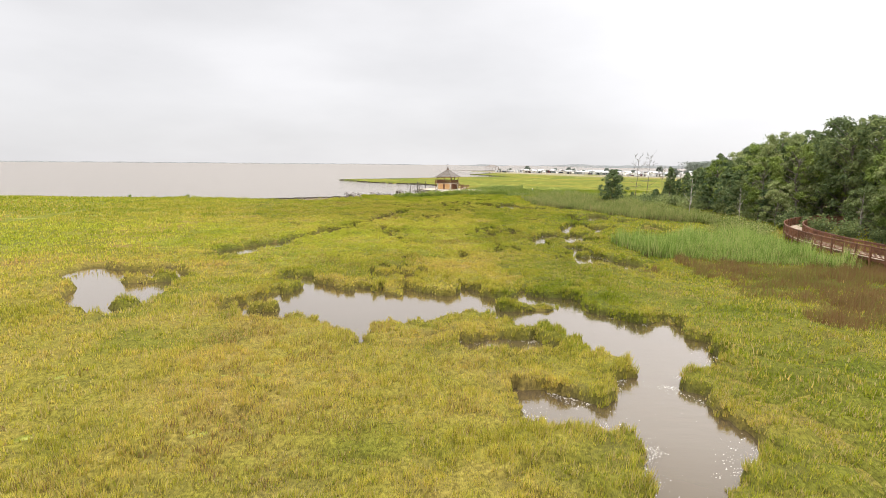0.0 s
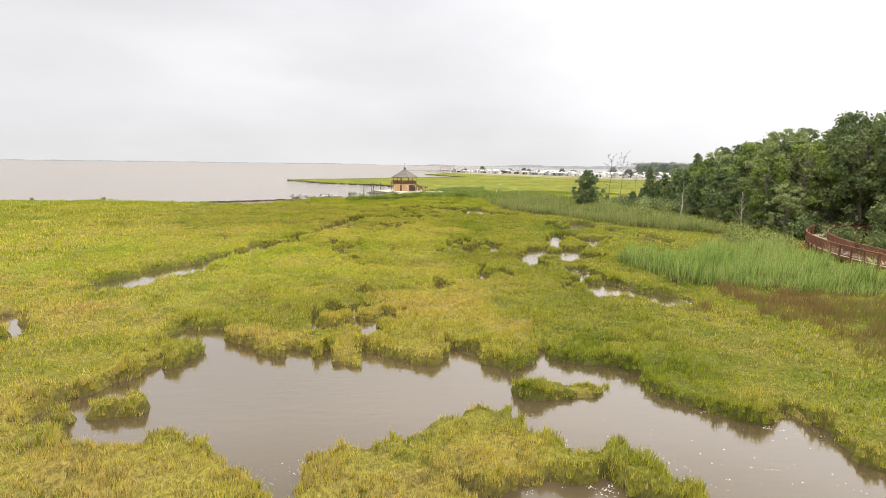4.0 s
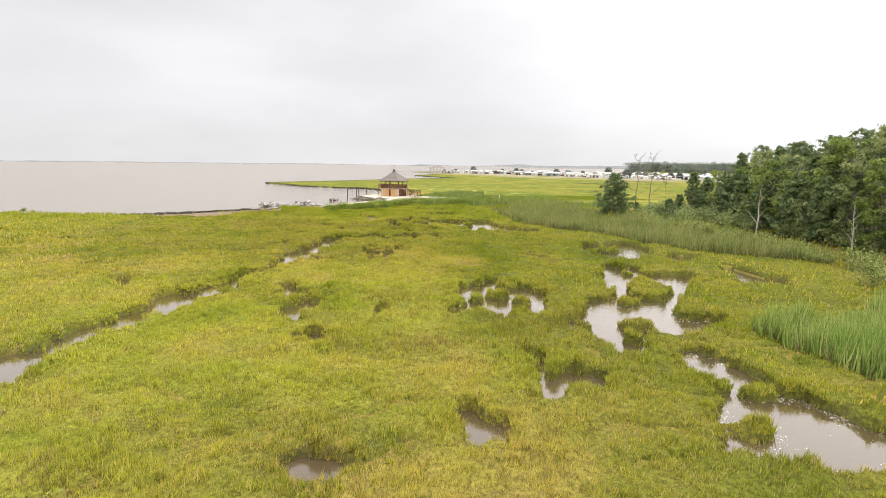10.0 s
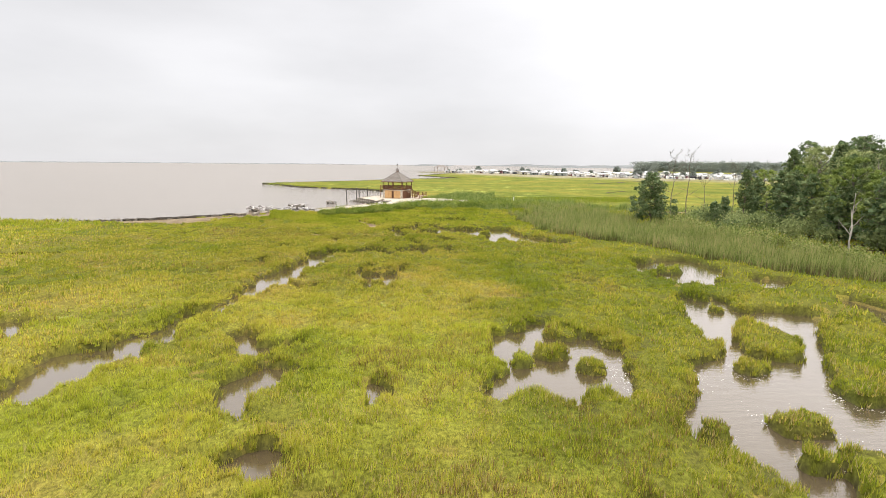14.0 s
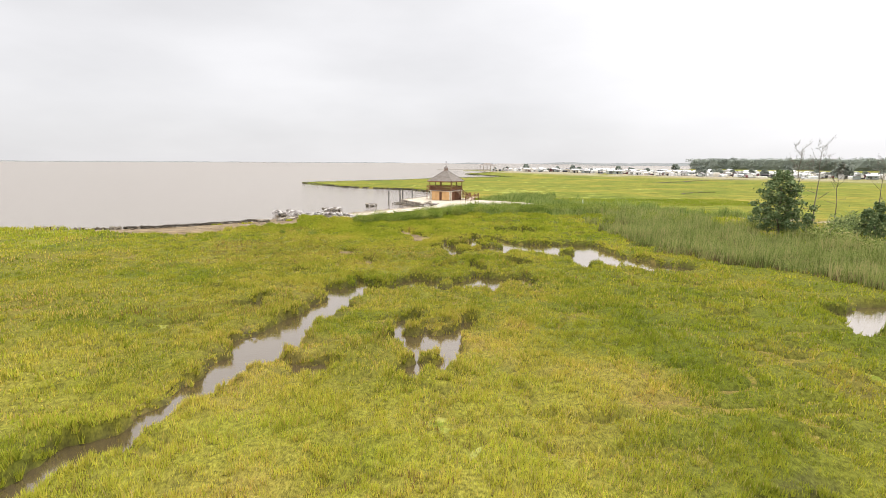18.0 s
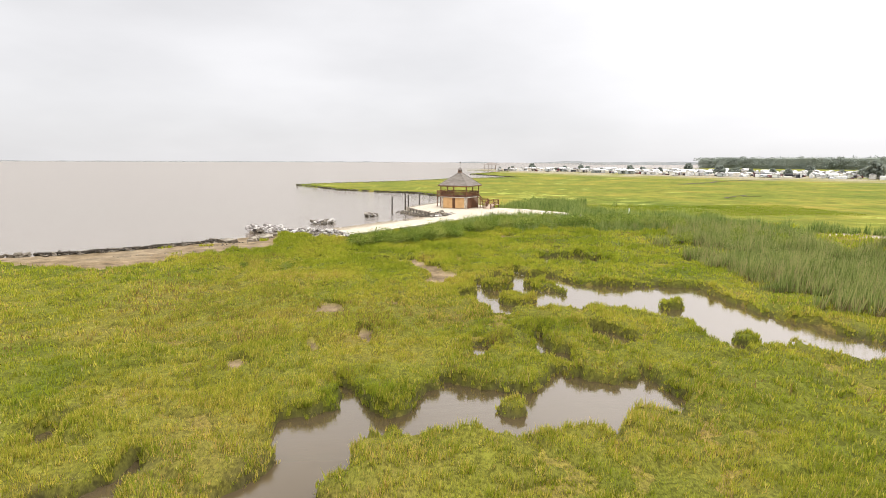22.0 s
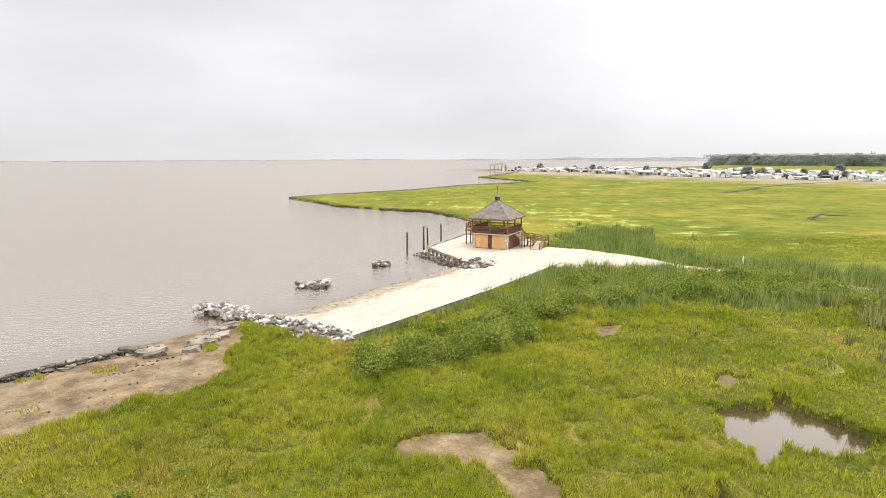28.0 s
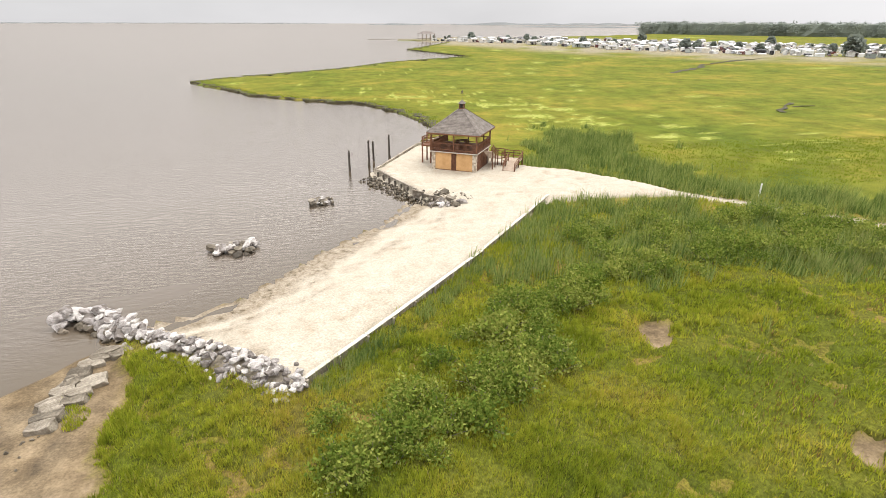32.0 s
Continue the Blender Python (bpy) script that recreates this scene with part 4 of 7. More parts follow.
def build_ground():
    xs, ys = axis_steps(-4800, 4800, -28, 22, 0.5, 1.09), axis_steps(-600, 4800, 12, 212, 0.5, 1.05)
    X, Y = np.meshgrid(xs, ys, indexing="ij")
    far = edge_distance(X + 2.5 * lattice_noise(X, Y, 9, 20), Y + 2.5 * lattice_noise(X, Y, 9, 21), COAST)
    z_far = np.where(far > 0, 0.3 + 0.06 * lattice_noise(X, Y, 5, 22), 0.3 - 1.2 * ramp01(-far, -0.3, 1.0))
    z_far = z_far + 0.6 * ramp01(X, 44, 60) * ramp01(Y, 40, 70) * ramp01(-Y, -200, -150)
    z = at(ground_level, X, Y, np.nan)
    z = np.where(np.isnan(z), z_far, z)
    me = sheet("ground", xs, ys, z, M_GROUND)
    pool, pan, sand, flat, coast = (at(g, X, Y, o) for g, o in ((pool_level, 9), (pan_level, 9), (sand_level, -9), (flat_level, -9), (coast_level, 9)))
    coast = np.where(np.isnan(at(ground_level, X, Y, np.nan)), far, coast)
    hol = at(hollow, X, Y, 0)
    # mud in pools and on shores; the seam term paints shade between tussocks
    paint(me, "bed", np.maximum.reduce([ramp01(-pool, -0.3, -0.1), ramp01(-coast, -0.5, -0.1) * ramp01(-sand, 0, 0.3), ramp01(-np.abs(X), -36, -30) * np.maximum(0.9 * ramp01(hol, 0.62, 0.72), 0.3 * at(seam, X, Y, 0)), 0.6 * ramp01(flat, 0.5, 1.5) * ramp01(lattice_noise(X, Y * 1.5, 2.2, 33) + 0.5 * lattice_noise(X, Y, 0.9, 34) - 0.12 * coast, 0.05, 0.4), 0.85 * ramp01(X + 2 * lattice_noise(X, Y, 4, 28), 50, 54) * ramp01(-X, -160, -140) * ramp01(Y, 46, 56) * ramp01(-Y, -146, -138)]))
    paint(me, "meadow", np.maximum.reduce([ramp01(X, 55, 75), 0.75 * ramp01(-X, 38, 52), ramp01(Y, 176, 200), ramp01(Y - 207.5 + 0.93 * X, 0, 5) * ramp01(X, 8, 14)]))
    paint(me, "algae", zone(X, Y, [(20, 252, 5, 2.2, -10), (24, 236, 4, 2.2, 0), (33, 226, 4, 2, -10), (4, 268, 5, 2, -12), (39, 213, 3, 1.6, -10), (45, 222, 4, 1.6, 0), (33, 244, 5, 2, -10), (12, 258, 5, 2, -8)], 0.9).astype(float))
    paint(me, "mud", np.maximum.reduce([ramp01(-pan, -0.25, 0.0), ramp01(flat, -0.2, 0.4), ramp01(sand, -0.05, 0.1)]))
    paint(me, "sand", 0.1 * ramp01(flat, 0.3, 2.5) * ramp01(lattice_noise(X, Y, 2.6, 27) + 0.5 * lattice_noise(X, Y, 0.9, 29), -0.5, 0.5) + ramp01(sand, -0.3, 0.3) * np.maximum(ramp01(coast, 0.3, 1.6), ramp01(Y, 184, 187)))
    low_beach = ramp01(sand, 0, 0.5) * ramp01(-X, -3, 3) * ramp01(-Y, -184, -180)
    band = np.exp(-((coast - 3.2 - 0.8 * lattice_noise(X, Y, 3.0, 23)) / 0.4) ** 2) * ramp01(lattice_noise(X, Y, 2.0, 24), -0.5, 0.5) + np.exp(-((coast - 2.0 - 0.5 * lattice_noise(X, Y, 2.0, 25)) / 0.25) ** 2) * ramp01(lattice_noise(X, Y, 1.7, 26), -0.3, 0.5)
    band = band + 0.9 * ramp01(-line_distance(X, Y, [(-20.5, 161.4), (-16.5, 158.4)]), -1.7, -0.4) * ramp01(lattice_noise(X, Y, 1.3, 30), -0.4, 0.4)
    camp = ramp01(-line_distance(X, Y, [(125, 720), (165, 655), (205, 590), (225, 520), (255, 480), (300, 440), (380, 400)]), -150, -95) * ramp01(lattice_noise(X, Y, 14, 78) + 0.4, -0.4, 0.4)
    paint(me, "wrack", np.maximum(0.8 * camp, np.maximum(np.maximum(np.minimum(1, 0.9 * band), 0.85 * ramp01(-coast + 0.7 * lattice_noise(X, Y, 3.5, 95), -1.7, -0.5)) * low_beach, 0.75 * ramp01(sand, 0, 0.3) * ramp01(-coast, -1.5, -0.2) * ramp01(-Y, -187, -184))))
    tagged(new("ground", me), "marsh ground of mud, thatch and pale beach sand", "ground", kind="structure")
    wxs, wys = axis_steps(-4800, 4800, -60, 40, 2.0, 1.2), axis_steps(-600, 4800, 10, 320, 2.0, 1.2)
    WX, WY = np.meshgrid(wxs, wys, indexing="ij")
    me = sheet("water", wxs, wys, np.zeros(WX.shape), M_WATER)
    paint(me, "open_water", np.maximum(ramp01(-edge_distance(WX, WY, COAST), -1, 6), 0.22 * ramp01(WX, 7, 11) * ramp01(-WX, -30, -24) * ramp01(WY, 56, 62) * ramp01(-WY, -92, -86)))
    tagged(new("water", me), "calm grey-brown bay and tidal pool water", "water", kind="structure")


build_ground()


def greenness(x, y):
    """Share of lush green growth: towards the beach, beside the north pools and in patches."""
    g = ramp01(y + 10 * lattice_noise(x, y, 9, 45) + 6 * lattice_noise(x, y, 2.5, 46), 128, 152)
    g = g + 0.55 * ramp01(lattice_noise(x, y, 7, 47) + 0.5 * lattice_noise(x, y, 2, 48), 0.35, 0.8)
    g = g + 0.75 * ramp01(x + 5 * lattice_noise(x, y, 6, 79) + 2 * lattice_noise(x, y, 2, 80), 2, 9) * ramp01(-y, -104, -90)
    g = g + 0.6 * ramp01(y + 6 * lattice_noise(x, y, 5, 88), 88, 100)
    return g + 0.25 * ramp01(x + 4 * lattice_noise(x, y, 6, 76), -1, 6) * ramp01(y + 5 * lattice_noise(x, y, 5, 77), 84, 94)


def limeness(x, y):
    """Share of bright yellow-green growth: the middle of the marsh, with tawny patches left between."""
    k = ramp01(y + 9 * lattice_noise(x, y, 8, 89) + 3 * lattice_noise(x, y, 2.2, 90), 44, 66) * ramp01(-y, -98, -78)
    return k * (1 - 0.65 * ramp01(x + 4 * lattice_noise(x, y, 5, 103), 2, 9) * ramp01(-y, -96, -84)) * (0.55 + 0.45 * ramp01(lattice_noise(x, y, 6, 93) + 0.6 * lattice_noise(x, y, 2.0, 94), -0.5, 0.2))


def turf(i0, i1, j0, j1, step, label):
    """A sheet of matted grass over part of the plan, left out where it lies under the ground."""
    X, Y, Z = (g[i0:i1 + 1:step, j0:j1 + 1:step] for g in (gx, gy, turf_level))
    pool, base = pool_level[i0:i1 + 1:step, j0:j1 + 1:step], ground_level[i0:i1 + 1:step, j0:j1 + 1:step]
    n, m = X.shape
    idx = np.arange(n * m).reshape(n, m)
    show = (Z > base - 0.06) & (Z > -0.3)
    show = show[:-1, :-1] | show[1:, :-1] | show[1:, 1:] | show[:-1, 1:]
    faces = np.stack([idx[:-1, :-1], idx[1:, :-1], idx[1:, 1:], idx[:-1, 1:]], -1)[show]
    used = np.unique(faces)
    back = np.zeros(n * m, int)
    back[used] = np.arange(len(used))
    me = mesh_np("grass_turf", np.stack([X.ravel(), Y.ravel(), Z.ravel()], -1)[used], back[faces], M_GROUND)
    me.polygons.foreach_set("use_smooth", [True] * len(me.polygons))
    green = greenness(X, Y)
    paint(me, "lush", np.minimum(1, green).ravel()[used])
    paint(me, "lime", limeness(X, Y).ravel()[used])
    # muddy bank foot with its shade, then shade painted into seams and between hummocks
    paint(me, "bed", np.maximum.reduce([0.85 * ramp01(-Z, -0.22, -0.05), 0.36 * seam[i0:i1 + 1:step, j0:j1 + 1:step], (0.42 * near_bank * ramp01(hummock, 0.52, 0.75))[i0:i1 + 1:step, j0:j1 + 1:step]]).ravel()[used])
    tagged(new("grass_turf", me), label, "grass", kind="stuff")


def cells(x0, x1, y0, y1):
    return tuple(int(round(v / RES)) for v in (x0 - GX0, x1 - GX0, y0 - GY0, y1 - GY0))


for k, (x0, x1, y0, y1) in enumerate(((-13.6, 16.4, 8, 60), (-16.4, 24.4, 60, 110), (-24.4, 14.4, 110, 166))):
    turf(*cells(x0, x1, y0, y1), 1, "matted base of yellow-green cordgrass with steep muddy banks and painted seam shade")
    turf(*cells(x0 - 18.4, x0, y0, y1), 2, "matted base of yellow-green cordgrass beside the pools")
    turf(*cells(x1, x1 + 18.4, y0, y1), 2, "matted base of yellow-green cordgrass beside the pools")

# ---- grass, reeds and rush ----
REED_STAND = [(20.2, 66), (19.9, 62), (20, 58.5), (20.6, 55), (23, 52.9), (26.3, 52.5), (29, 51.2), (31.3, 49.5), (34, 48.4), (37.4, 48), (37.8, 62), (39.4, 66), (37, 69), (30, 67.5), (25.6, 65.5), (21, 66)]
SCRUB_BEDS = [(39, 91, 4, 7, 0), (31, 104, 4, 12, -5), (29, 118, 5, 9, 10), (29, 128, 8, 10, 20), (36, 115, 7, 17, 0), (38, 100, 5, 14, 0), (32, 142, 7, 14, 0), (26, 136, 5, 8, 30), (34, 158, 6, 10, 0)]
REED_FRONT = [(20, 128), (21, 122), (24, 117.8), (26, 115), (29, 111.5), (30.5, 106), (31.5, 101), (32.5, 97.5), (34.5, 94), (37, 91.5), (40, 89.5), (41.9, 86.5), (42.3, 82), (42, 76), (50, 76), (50, 172), (24, 172)]
LOW_REEDS = [(0.5, 168.5, 2.6, 4, -35), (5, 174.5, 3.6, 7.5, -35), (9, 171, 6, 7, 0), (16, 173, 7, 9, 0), (23, 171, 7, 8, -30),
             (13, 200, 3, 3, 0), (17, 203, 4, 9, -25), (22, 196, 3.5, 9, 30), (28, 187, 3, 8, 45), (24, 208, 6, 9, 0), (38, 177, 3, 8, 45)] + [(x, y, 1.6, 3.6, 47) for x, y in ((12.4, 196.8), (15.8, 195.4), (20.2, 190.4), (23.8, 186), (28, 182), (32.6, 177.6), (38, 172.6), (44, 167.0), (50, 161.4), (56, 155.8))]
RUST_PATCHES = [(-16.0, 123.1, 5.5, 4.0, 0), (-9.1, 121.7, 4.0, 3.0, 0), (-21.6, 125.9, 5.0, 5.0, 0), (0.1, 75.5, 4.2, 2.2, 0), (9.7, 151.5, 2.8, 1.7, 10), (22, 159, 2.6, 1.5, 0), (-20.5, 141, 2.2, 1.4, 0), (-10.5, 151.6, 1.1, 0.8, 0), (-18.5, 158, 1.5, 0.9, -30), (4.3, 64.9, 3.2, 2.0, 0), (1.3, 64.1, 3.2, 2.0, 0), (7.0, 67.2, 3.2, 2.0, 0), (-12.3, 50.0, 3.2, 2.0, 0), (-9.3, 27.8, 3.2, 2.0, 0), (-6.3, 17.4, 3.2, 2.0, 0), (-17.8, 100.7, 3.2, 2.0, 0), (3.4, 110.9, 3.2, 2.0, 0)]
FLAT_TUFTS = [(-30.5, 145.5, 0.8, 0.5, 0), (-27.9, 142.7, 0.7, 0.4, 0), (-30.0, 151.5, 1.0, 0.6, 30), (-33.8, 150.6, 0.8, 0.5, 30), (-25.0, 157.0, 0.7, 1.0, 0), (-24.4, 155.8, 0.5, 0.8, 0)]
RUSH_BEDS = [(29, 46, 7, 7, 0), (28, 38, 5.5, 8, 0), (35, 46, 7, 6, 30), (40, 38, 8, 7, 0), (26, 52, 4, 3, 0)]


def blades(name, x, y, z, h, w, lean, mat, label, category, seed):
    """Grass as single tapered leaves that lean and turn by chance."""
    r = np.random.RandomState(seed)
    n = len(x)
    a, b = r.rand(n) * 2 * np.pi, r.rand(n) * 2 * np.pi
    dx, dy = np.cos(a) * w / 2, np.sin(a) * w / 2
    k = lean * (0.3 + r.rand(n)) * h
    verts = np.empty((n, 3, 3))
    verts[:, 0], verts[:, 1] = np.stack([x - dx, y - dy, z - 0.03], -1), np.stack([x + dx, y + dy, z - 0.03], -1)
    verts[:, 2] = np.stack([x + np.cos(b) * k + 0.06 * h, y + np.sin(b) * k, z + h], -1)
    me = mesh_np(name, verts.reshape(-1, 3), np.arange(3 * n).reshape(-1, 3), mat)
    return tagged(new(name, me), label, category, kind="stuff")


def scatter(x0, x1, y0, y1, per_m2, seed):
    r = np.random.RandomState(seed)
    n = int((x1 - x0) * (y1 - y0) * per_m2)
    return x0 + (x1 - x0) * r.rand(n), y0 + (y1 - y0) * r.rand(n)


def tufts(x, y, n, spread, seed):
    """Each place becomes a tuft of n leaves."""
    r = np.random.RandomState(seed)
    x, y = np.repeat(x, n), np.repeat(y, n)
    return x + spread * r.randn(len(x)), y + spread * r.randn(len(x))


def marsh_only(x, y):
    """Where cordgrass grows: off the pools, pans, sand, flats and reed beds."""
    ok = (edge_distance(x, y, COAST) > 0.2) & (at(pool_level, x, y, 9) > 0.05) & (at(pan_level, x, y, 9) > 0.03) & (at(sand_level, x, y, -9) < 0) & ((at(flat_level, x, y, -9) < 0) | zone(x, y, FLAT_TUFTS)) & (at(coast_level, x, y, 9) > 0.1)
    return ok & (at(hollow, x, y, 0) < 0.72)


def tall(x, y):
    """Height of the cordgrass: tussocks, lusher along the creeks."""
    p = at(pool_level, x, y, 9)
    h = 0.26 + 0.09 * np.minimum(1, 1.6 * np.abs(at(seam_noise, x, y, 0.5))) + 0.05 * lattice_noise(x, y, 2.2, 41) + 0.06 * lattice_noise(x, y, 0.8, 42)
    h = (h + 0.03 * np.exp(-((p - 0.4) / 0.6) ** 2)) * (1 - 0.65 * at(seam, x, y, 0)) * (1 + at(near_bank, x, y, 0) * 0.7 * (0.42 - at(hummock, x, y, 0.42)))
    return np.maximum(0.12, h - 0.1 * ramp01(at(hollow, x, y, 0), 0.45, 0.6))


def grow(name, x, y, width, label, seed, scale=1.0, lush_mat=M_BRIGHT):
    """Cordgrass, which gives way to greener salt meadow towards the beach and in lush patches."""
    keep = marsh_only(x, y) & ~(edge_distance(x, y, REED_STAND) > 0.3) & ~(zone(x, y, RUSH_BEDS) & (np.random.RandomState(seed + 13).rand(len(x)) < 0.6)) & ~(zone(x, y, LOW_REEDS, 0.5) & (np.random.RandomState(seed + 14).rand(len(x)) < 0.6))
    keep &= np.random.RandomState(seed + 9).rand(len(x)) > ramp01(y + 18 * lattice_noise(x, y, 16, 52), 196, 240)
    tuft = ramp01(lattice_noise(x, y, 0.62, 53) + 0.6 * lattice_noise(x, y, 0.27, 54) + 0.4 * lattice_noise(x, y, 1.8, 55), -0.75, 0.35)
    keep &= np.random.RandomState(seed + 11).rand(len(x)) < 0.30 + 0.70 * tuft
    tuft = tuft[keep]
    x, y = x[keep], y[keep]
    r = np.random.RandomState(seed + 7)
    turf_z = at(turf_level, x, y, -9)
    on_turf = turf_z > at(ground_level, x, y, 0.3) + 0.05
    z = np.where(on_turf, turf_z - 0.05, np.maximum(at(ground_level, x, y, 0.3), 0.0))
    h, w = tall(x, y) * scale * (0.55 + 0.65 * tuft) * (0.7 + 0.45 * r.rand(len(x))), width * (0.7 + 0.6 * r.rand(len(x)))
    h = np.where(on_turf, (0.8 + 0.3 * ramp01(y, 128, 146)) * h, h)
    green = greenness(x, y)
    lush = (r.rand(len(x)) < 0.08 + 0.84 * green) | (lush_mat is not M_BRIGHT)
    dry = (r.rand(len(x)) < (0.05 + 0.07 * ramp01(-y, -115, -95) + 0.17 * ramp01(-y, -85, -55)) * (0.3 + 0.8 * ramp01(lattice_noise(x, y, 5, 50) + 0.6 * lattice_noise(x, y, 1.2, 51) + 0.5 * ramp01(-y, -45, -20), -0.1, 0.8))) & (width < 0.1)
    h = np.where(dry, h * 0.92, h)
    w = np.where(dry, w * 0.85, w)
    rusty = ~dry & (r.rand(len(x)) < 0.28) & zone(x, y, RUST_PATCHES, 0.8)
    if rusty.any():
        blades(name, x[rusty], y[rusty], z[rusty], h[rusty], w[rusty], 0.30, M_RUSH, "rust-brown patches in the marsh grass", "grass", seed + 4)
    dry, lush = dry & ~rusty, lush | rusty
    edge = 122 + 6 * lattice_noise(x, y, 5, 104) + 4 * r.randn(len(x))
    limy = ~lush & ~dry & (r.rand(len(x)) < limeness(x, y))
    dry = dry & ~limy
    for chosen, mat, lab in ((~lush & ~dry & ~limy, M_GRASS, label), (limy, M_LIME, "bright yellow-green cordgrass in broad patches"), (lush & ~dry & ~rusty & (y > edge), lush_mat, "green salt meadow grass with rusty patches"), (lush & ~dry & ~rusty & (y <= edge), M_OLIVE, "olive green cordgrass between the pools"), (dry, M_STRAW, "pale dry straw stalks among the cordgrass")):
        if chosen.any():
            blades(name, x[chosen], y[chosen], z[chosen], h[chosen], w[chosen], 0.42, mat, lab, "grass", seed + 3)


GRASS_LABEL = "yellow-green salt marsh cordgrass with straw-brown patches"


def strip(u0, u1, y0, y1, per_m2, seed):
    """Places in a strip beside the middle of the marsh, which drifts west towards the beach."""
    u, y = scatter(u0, u1, y0, y1, per_m2, seed)
    return u + np.interp(y, (0, 90, 165), MIDDLE), y


MIDDLE = (0.0, -2.5, -12.0)
grow("marsh_grass", *tufts(*strip(-14, 14, 9, 160, 33, 51), 8, 0.075, 151), 0.040, GRASS_LABEL, 51)
for k, (u0, u1) in enumerate(((-30, -14), (14, 30))):
    grow("marsh_grass", *tufts(*strip(u0, u1, 14, 166, 13, 52 + k), 6, 0.12, 152 + k), 0.078, GRASS_LABEL, 52 + k)
grow("marsh_grass", *strip(-14, 16, 116, 164, 62, 58), 0.041, GRASS_LABEL, 58)
# the banks of the pools carry the fullest growth
x, y = strip(-17, 26, 9, 160, 430, 57)
rim = at(pool_level, x, y, 9)
rim = (rim > 0.05) & (rim < 0.46)
grow("bank_tuft_grass", x[rim], y[rim], 0.034, "full green cordgrass fringe along the pools", 57, 0.82)
for k, (u0, u1) in enumerate(((-64, -30), (30, 62))):
    grow("marsh_grass", *strip(u0, u1, 22, 172, 13, 61 + k), 0.15, GRASS_LABEL, 61 + k, 1.05)


grow("marsh_grass", *scatter(-130, -70, 40, 145, 3.5, 69), 0.3, GRASS_LABEL, 69, 1.05)

grow("beach_meadow_grass", *scatter(-28, -17, 138, 166, 120, 64), 0.045, "bright green grass on the mound beside the jetty", 64, 1.05)
grow("beach_meadow_grass", *scatter(-17, 14, 158, 176, 62, 65), 0.066, "green meadow grass behind the beach", 65, 1.1)
grow("beach_meadow_grass", *scatter(-17, 32, 158, 182, 52, 66), 0.076, "green meadow grass behind the beach", 66, 1.1)
grow("beach_meadow_grass", *scatter(-2, 75, 184, 208, 20, 67), 0.1, "green meadow grass north of the sandy path", 67, 0.5, M_FARGRASS)


def ditch(line, wide):
    """A narrow winding drainage ditch with dark peat sides."""
    rng = np.random.RandomState(len(line))
    s, ring = Shape(), []
    for x, y, a in along(line, 3.0):
        n, w = Vector((-math.sin(radians(a)), math.cos(radians(a)))), wide * (0.5 + 0.9 * rng.rand())
        x, y = x + 0.5 * rng.randn(), y + 0.5 * rng.randn()
        ring.append([(x + n.x * d, y + n.y * d, z) for d, z in ((w, 0.42), (0.45 * w, 0.36), (-0.45 * w, 0.36), (-w, 0.42))])
    for p, q in zip(ring, ring[1:]):
        s.add(p + q, [(0, 1, 5, 4), (1, 2, 6, 5), (2, 3, 7, 6)])
    tagged(new("drainage_ditch", s.mesh("drainage_ditch", M_PEAT)), "dark narrow drainage ditch across the far meadow", "ditch", kind="structure")


ditch([(103, 320), (112, 330), (126, 340), (138, 356), (155, 369), (175, 384), (196, 394)], 1.1)
ditch([(224, 402), (240, 409), (262, 416)], 0.9)
ditch([(75.5, 233), (80, 239), (85, 243), (89, 246)], 0.45)
ditch([(84, 239), (87, 240.5), (91, 240)], 0.35)


def reeds(name, shapes, per_m2, low, high, mat, label, category, seed, width=0.07, leaves=3, within=None):
    xs = [s[0] for s in shapes]
    ys = [s[1] for s in shapes]
    x, y = scatter(min(xs) - 14, max(xs) + 14, min(ys) - 18, max(ys) + 18, per_m2, seed)
    keep = zone(x, y, shapes, 0.5) & (np.random.RandomState(seed + 2).rand(len(x)) < 0.8 + 0.4 * lattice_noise(x, y, 1.6, 49)) & (at(sand_level, x, y, -9) < 0.05) & (at(pool_level, x, y, 9) > 0.05)
    if within:
        keep &= edge_distance(x + 0.5 * lattice_noise(x, y, 1.8, 101), y + 0.5 * lattice_noise(x, y, 1.8, 102), within) > 0
    x, y = x[keep], y[keep]
    r = np.random.RandomState(seed + 1)
    x, y = np.repeat(x, leaves), np.repeat(y, leaves)
    n = len(x)
    x, y = x + r.randn(n) * 0.07, y + r.randn(n) * 0.07
    h = (low + (high - low) * r.rand(n)) * (1 + 0.32 * lattice_noise(x, y, 2.0, 44) + 0.15 * lattice_noise(x, y, 0.7, 43))
    h = h * (0.66 + 0.55 * ramp01(lattice_noise(x, y, 0.9, 99) + 0.5 * lattice_noise(x, y, 3.0, 100), -0.5, 0.5))
    blades(name, x, y, at(ground_level, x, y, 0.3), h, width * (0.7 + 0.6 * r.rand(n)), 0.28, mat, label, category, seed)


WIDE = [(30, 58, 19, 19, 0)]
reeds("reed_bed", WIDE, 30, 1.1, 2.0, M_REED, "tall light green common reeds in a dense stand", "reeds", 81, width=0.075, leaves=4, within=REED_STAND)
reeds("reed_stubble", WIDE, 26, 0.5, 1.2, M_STEM, "brown dead stems at the foot of the tall reeds", "reeds", 95, width=0.07, leaves=2, within=REED_STAND)
reeds("scrub_reed_bed", SCRUB_BEDS, 26, 0.7, 1.7, M_SCRUB, "grey-green reeds and scrub before the woods", "reeds", 87, width=0.085, leaves=3, within=REED_FRONT)
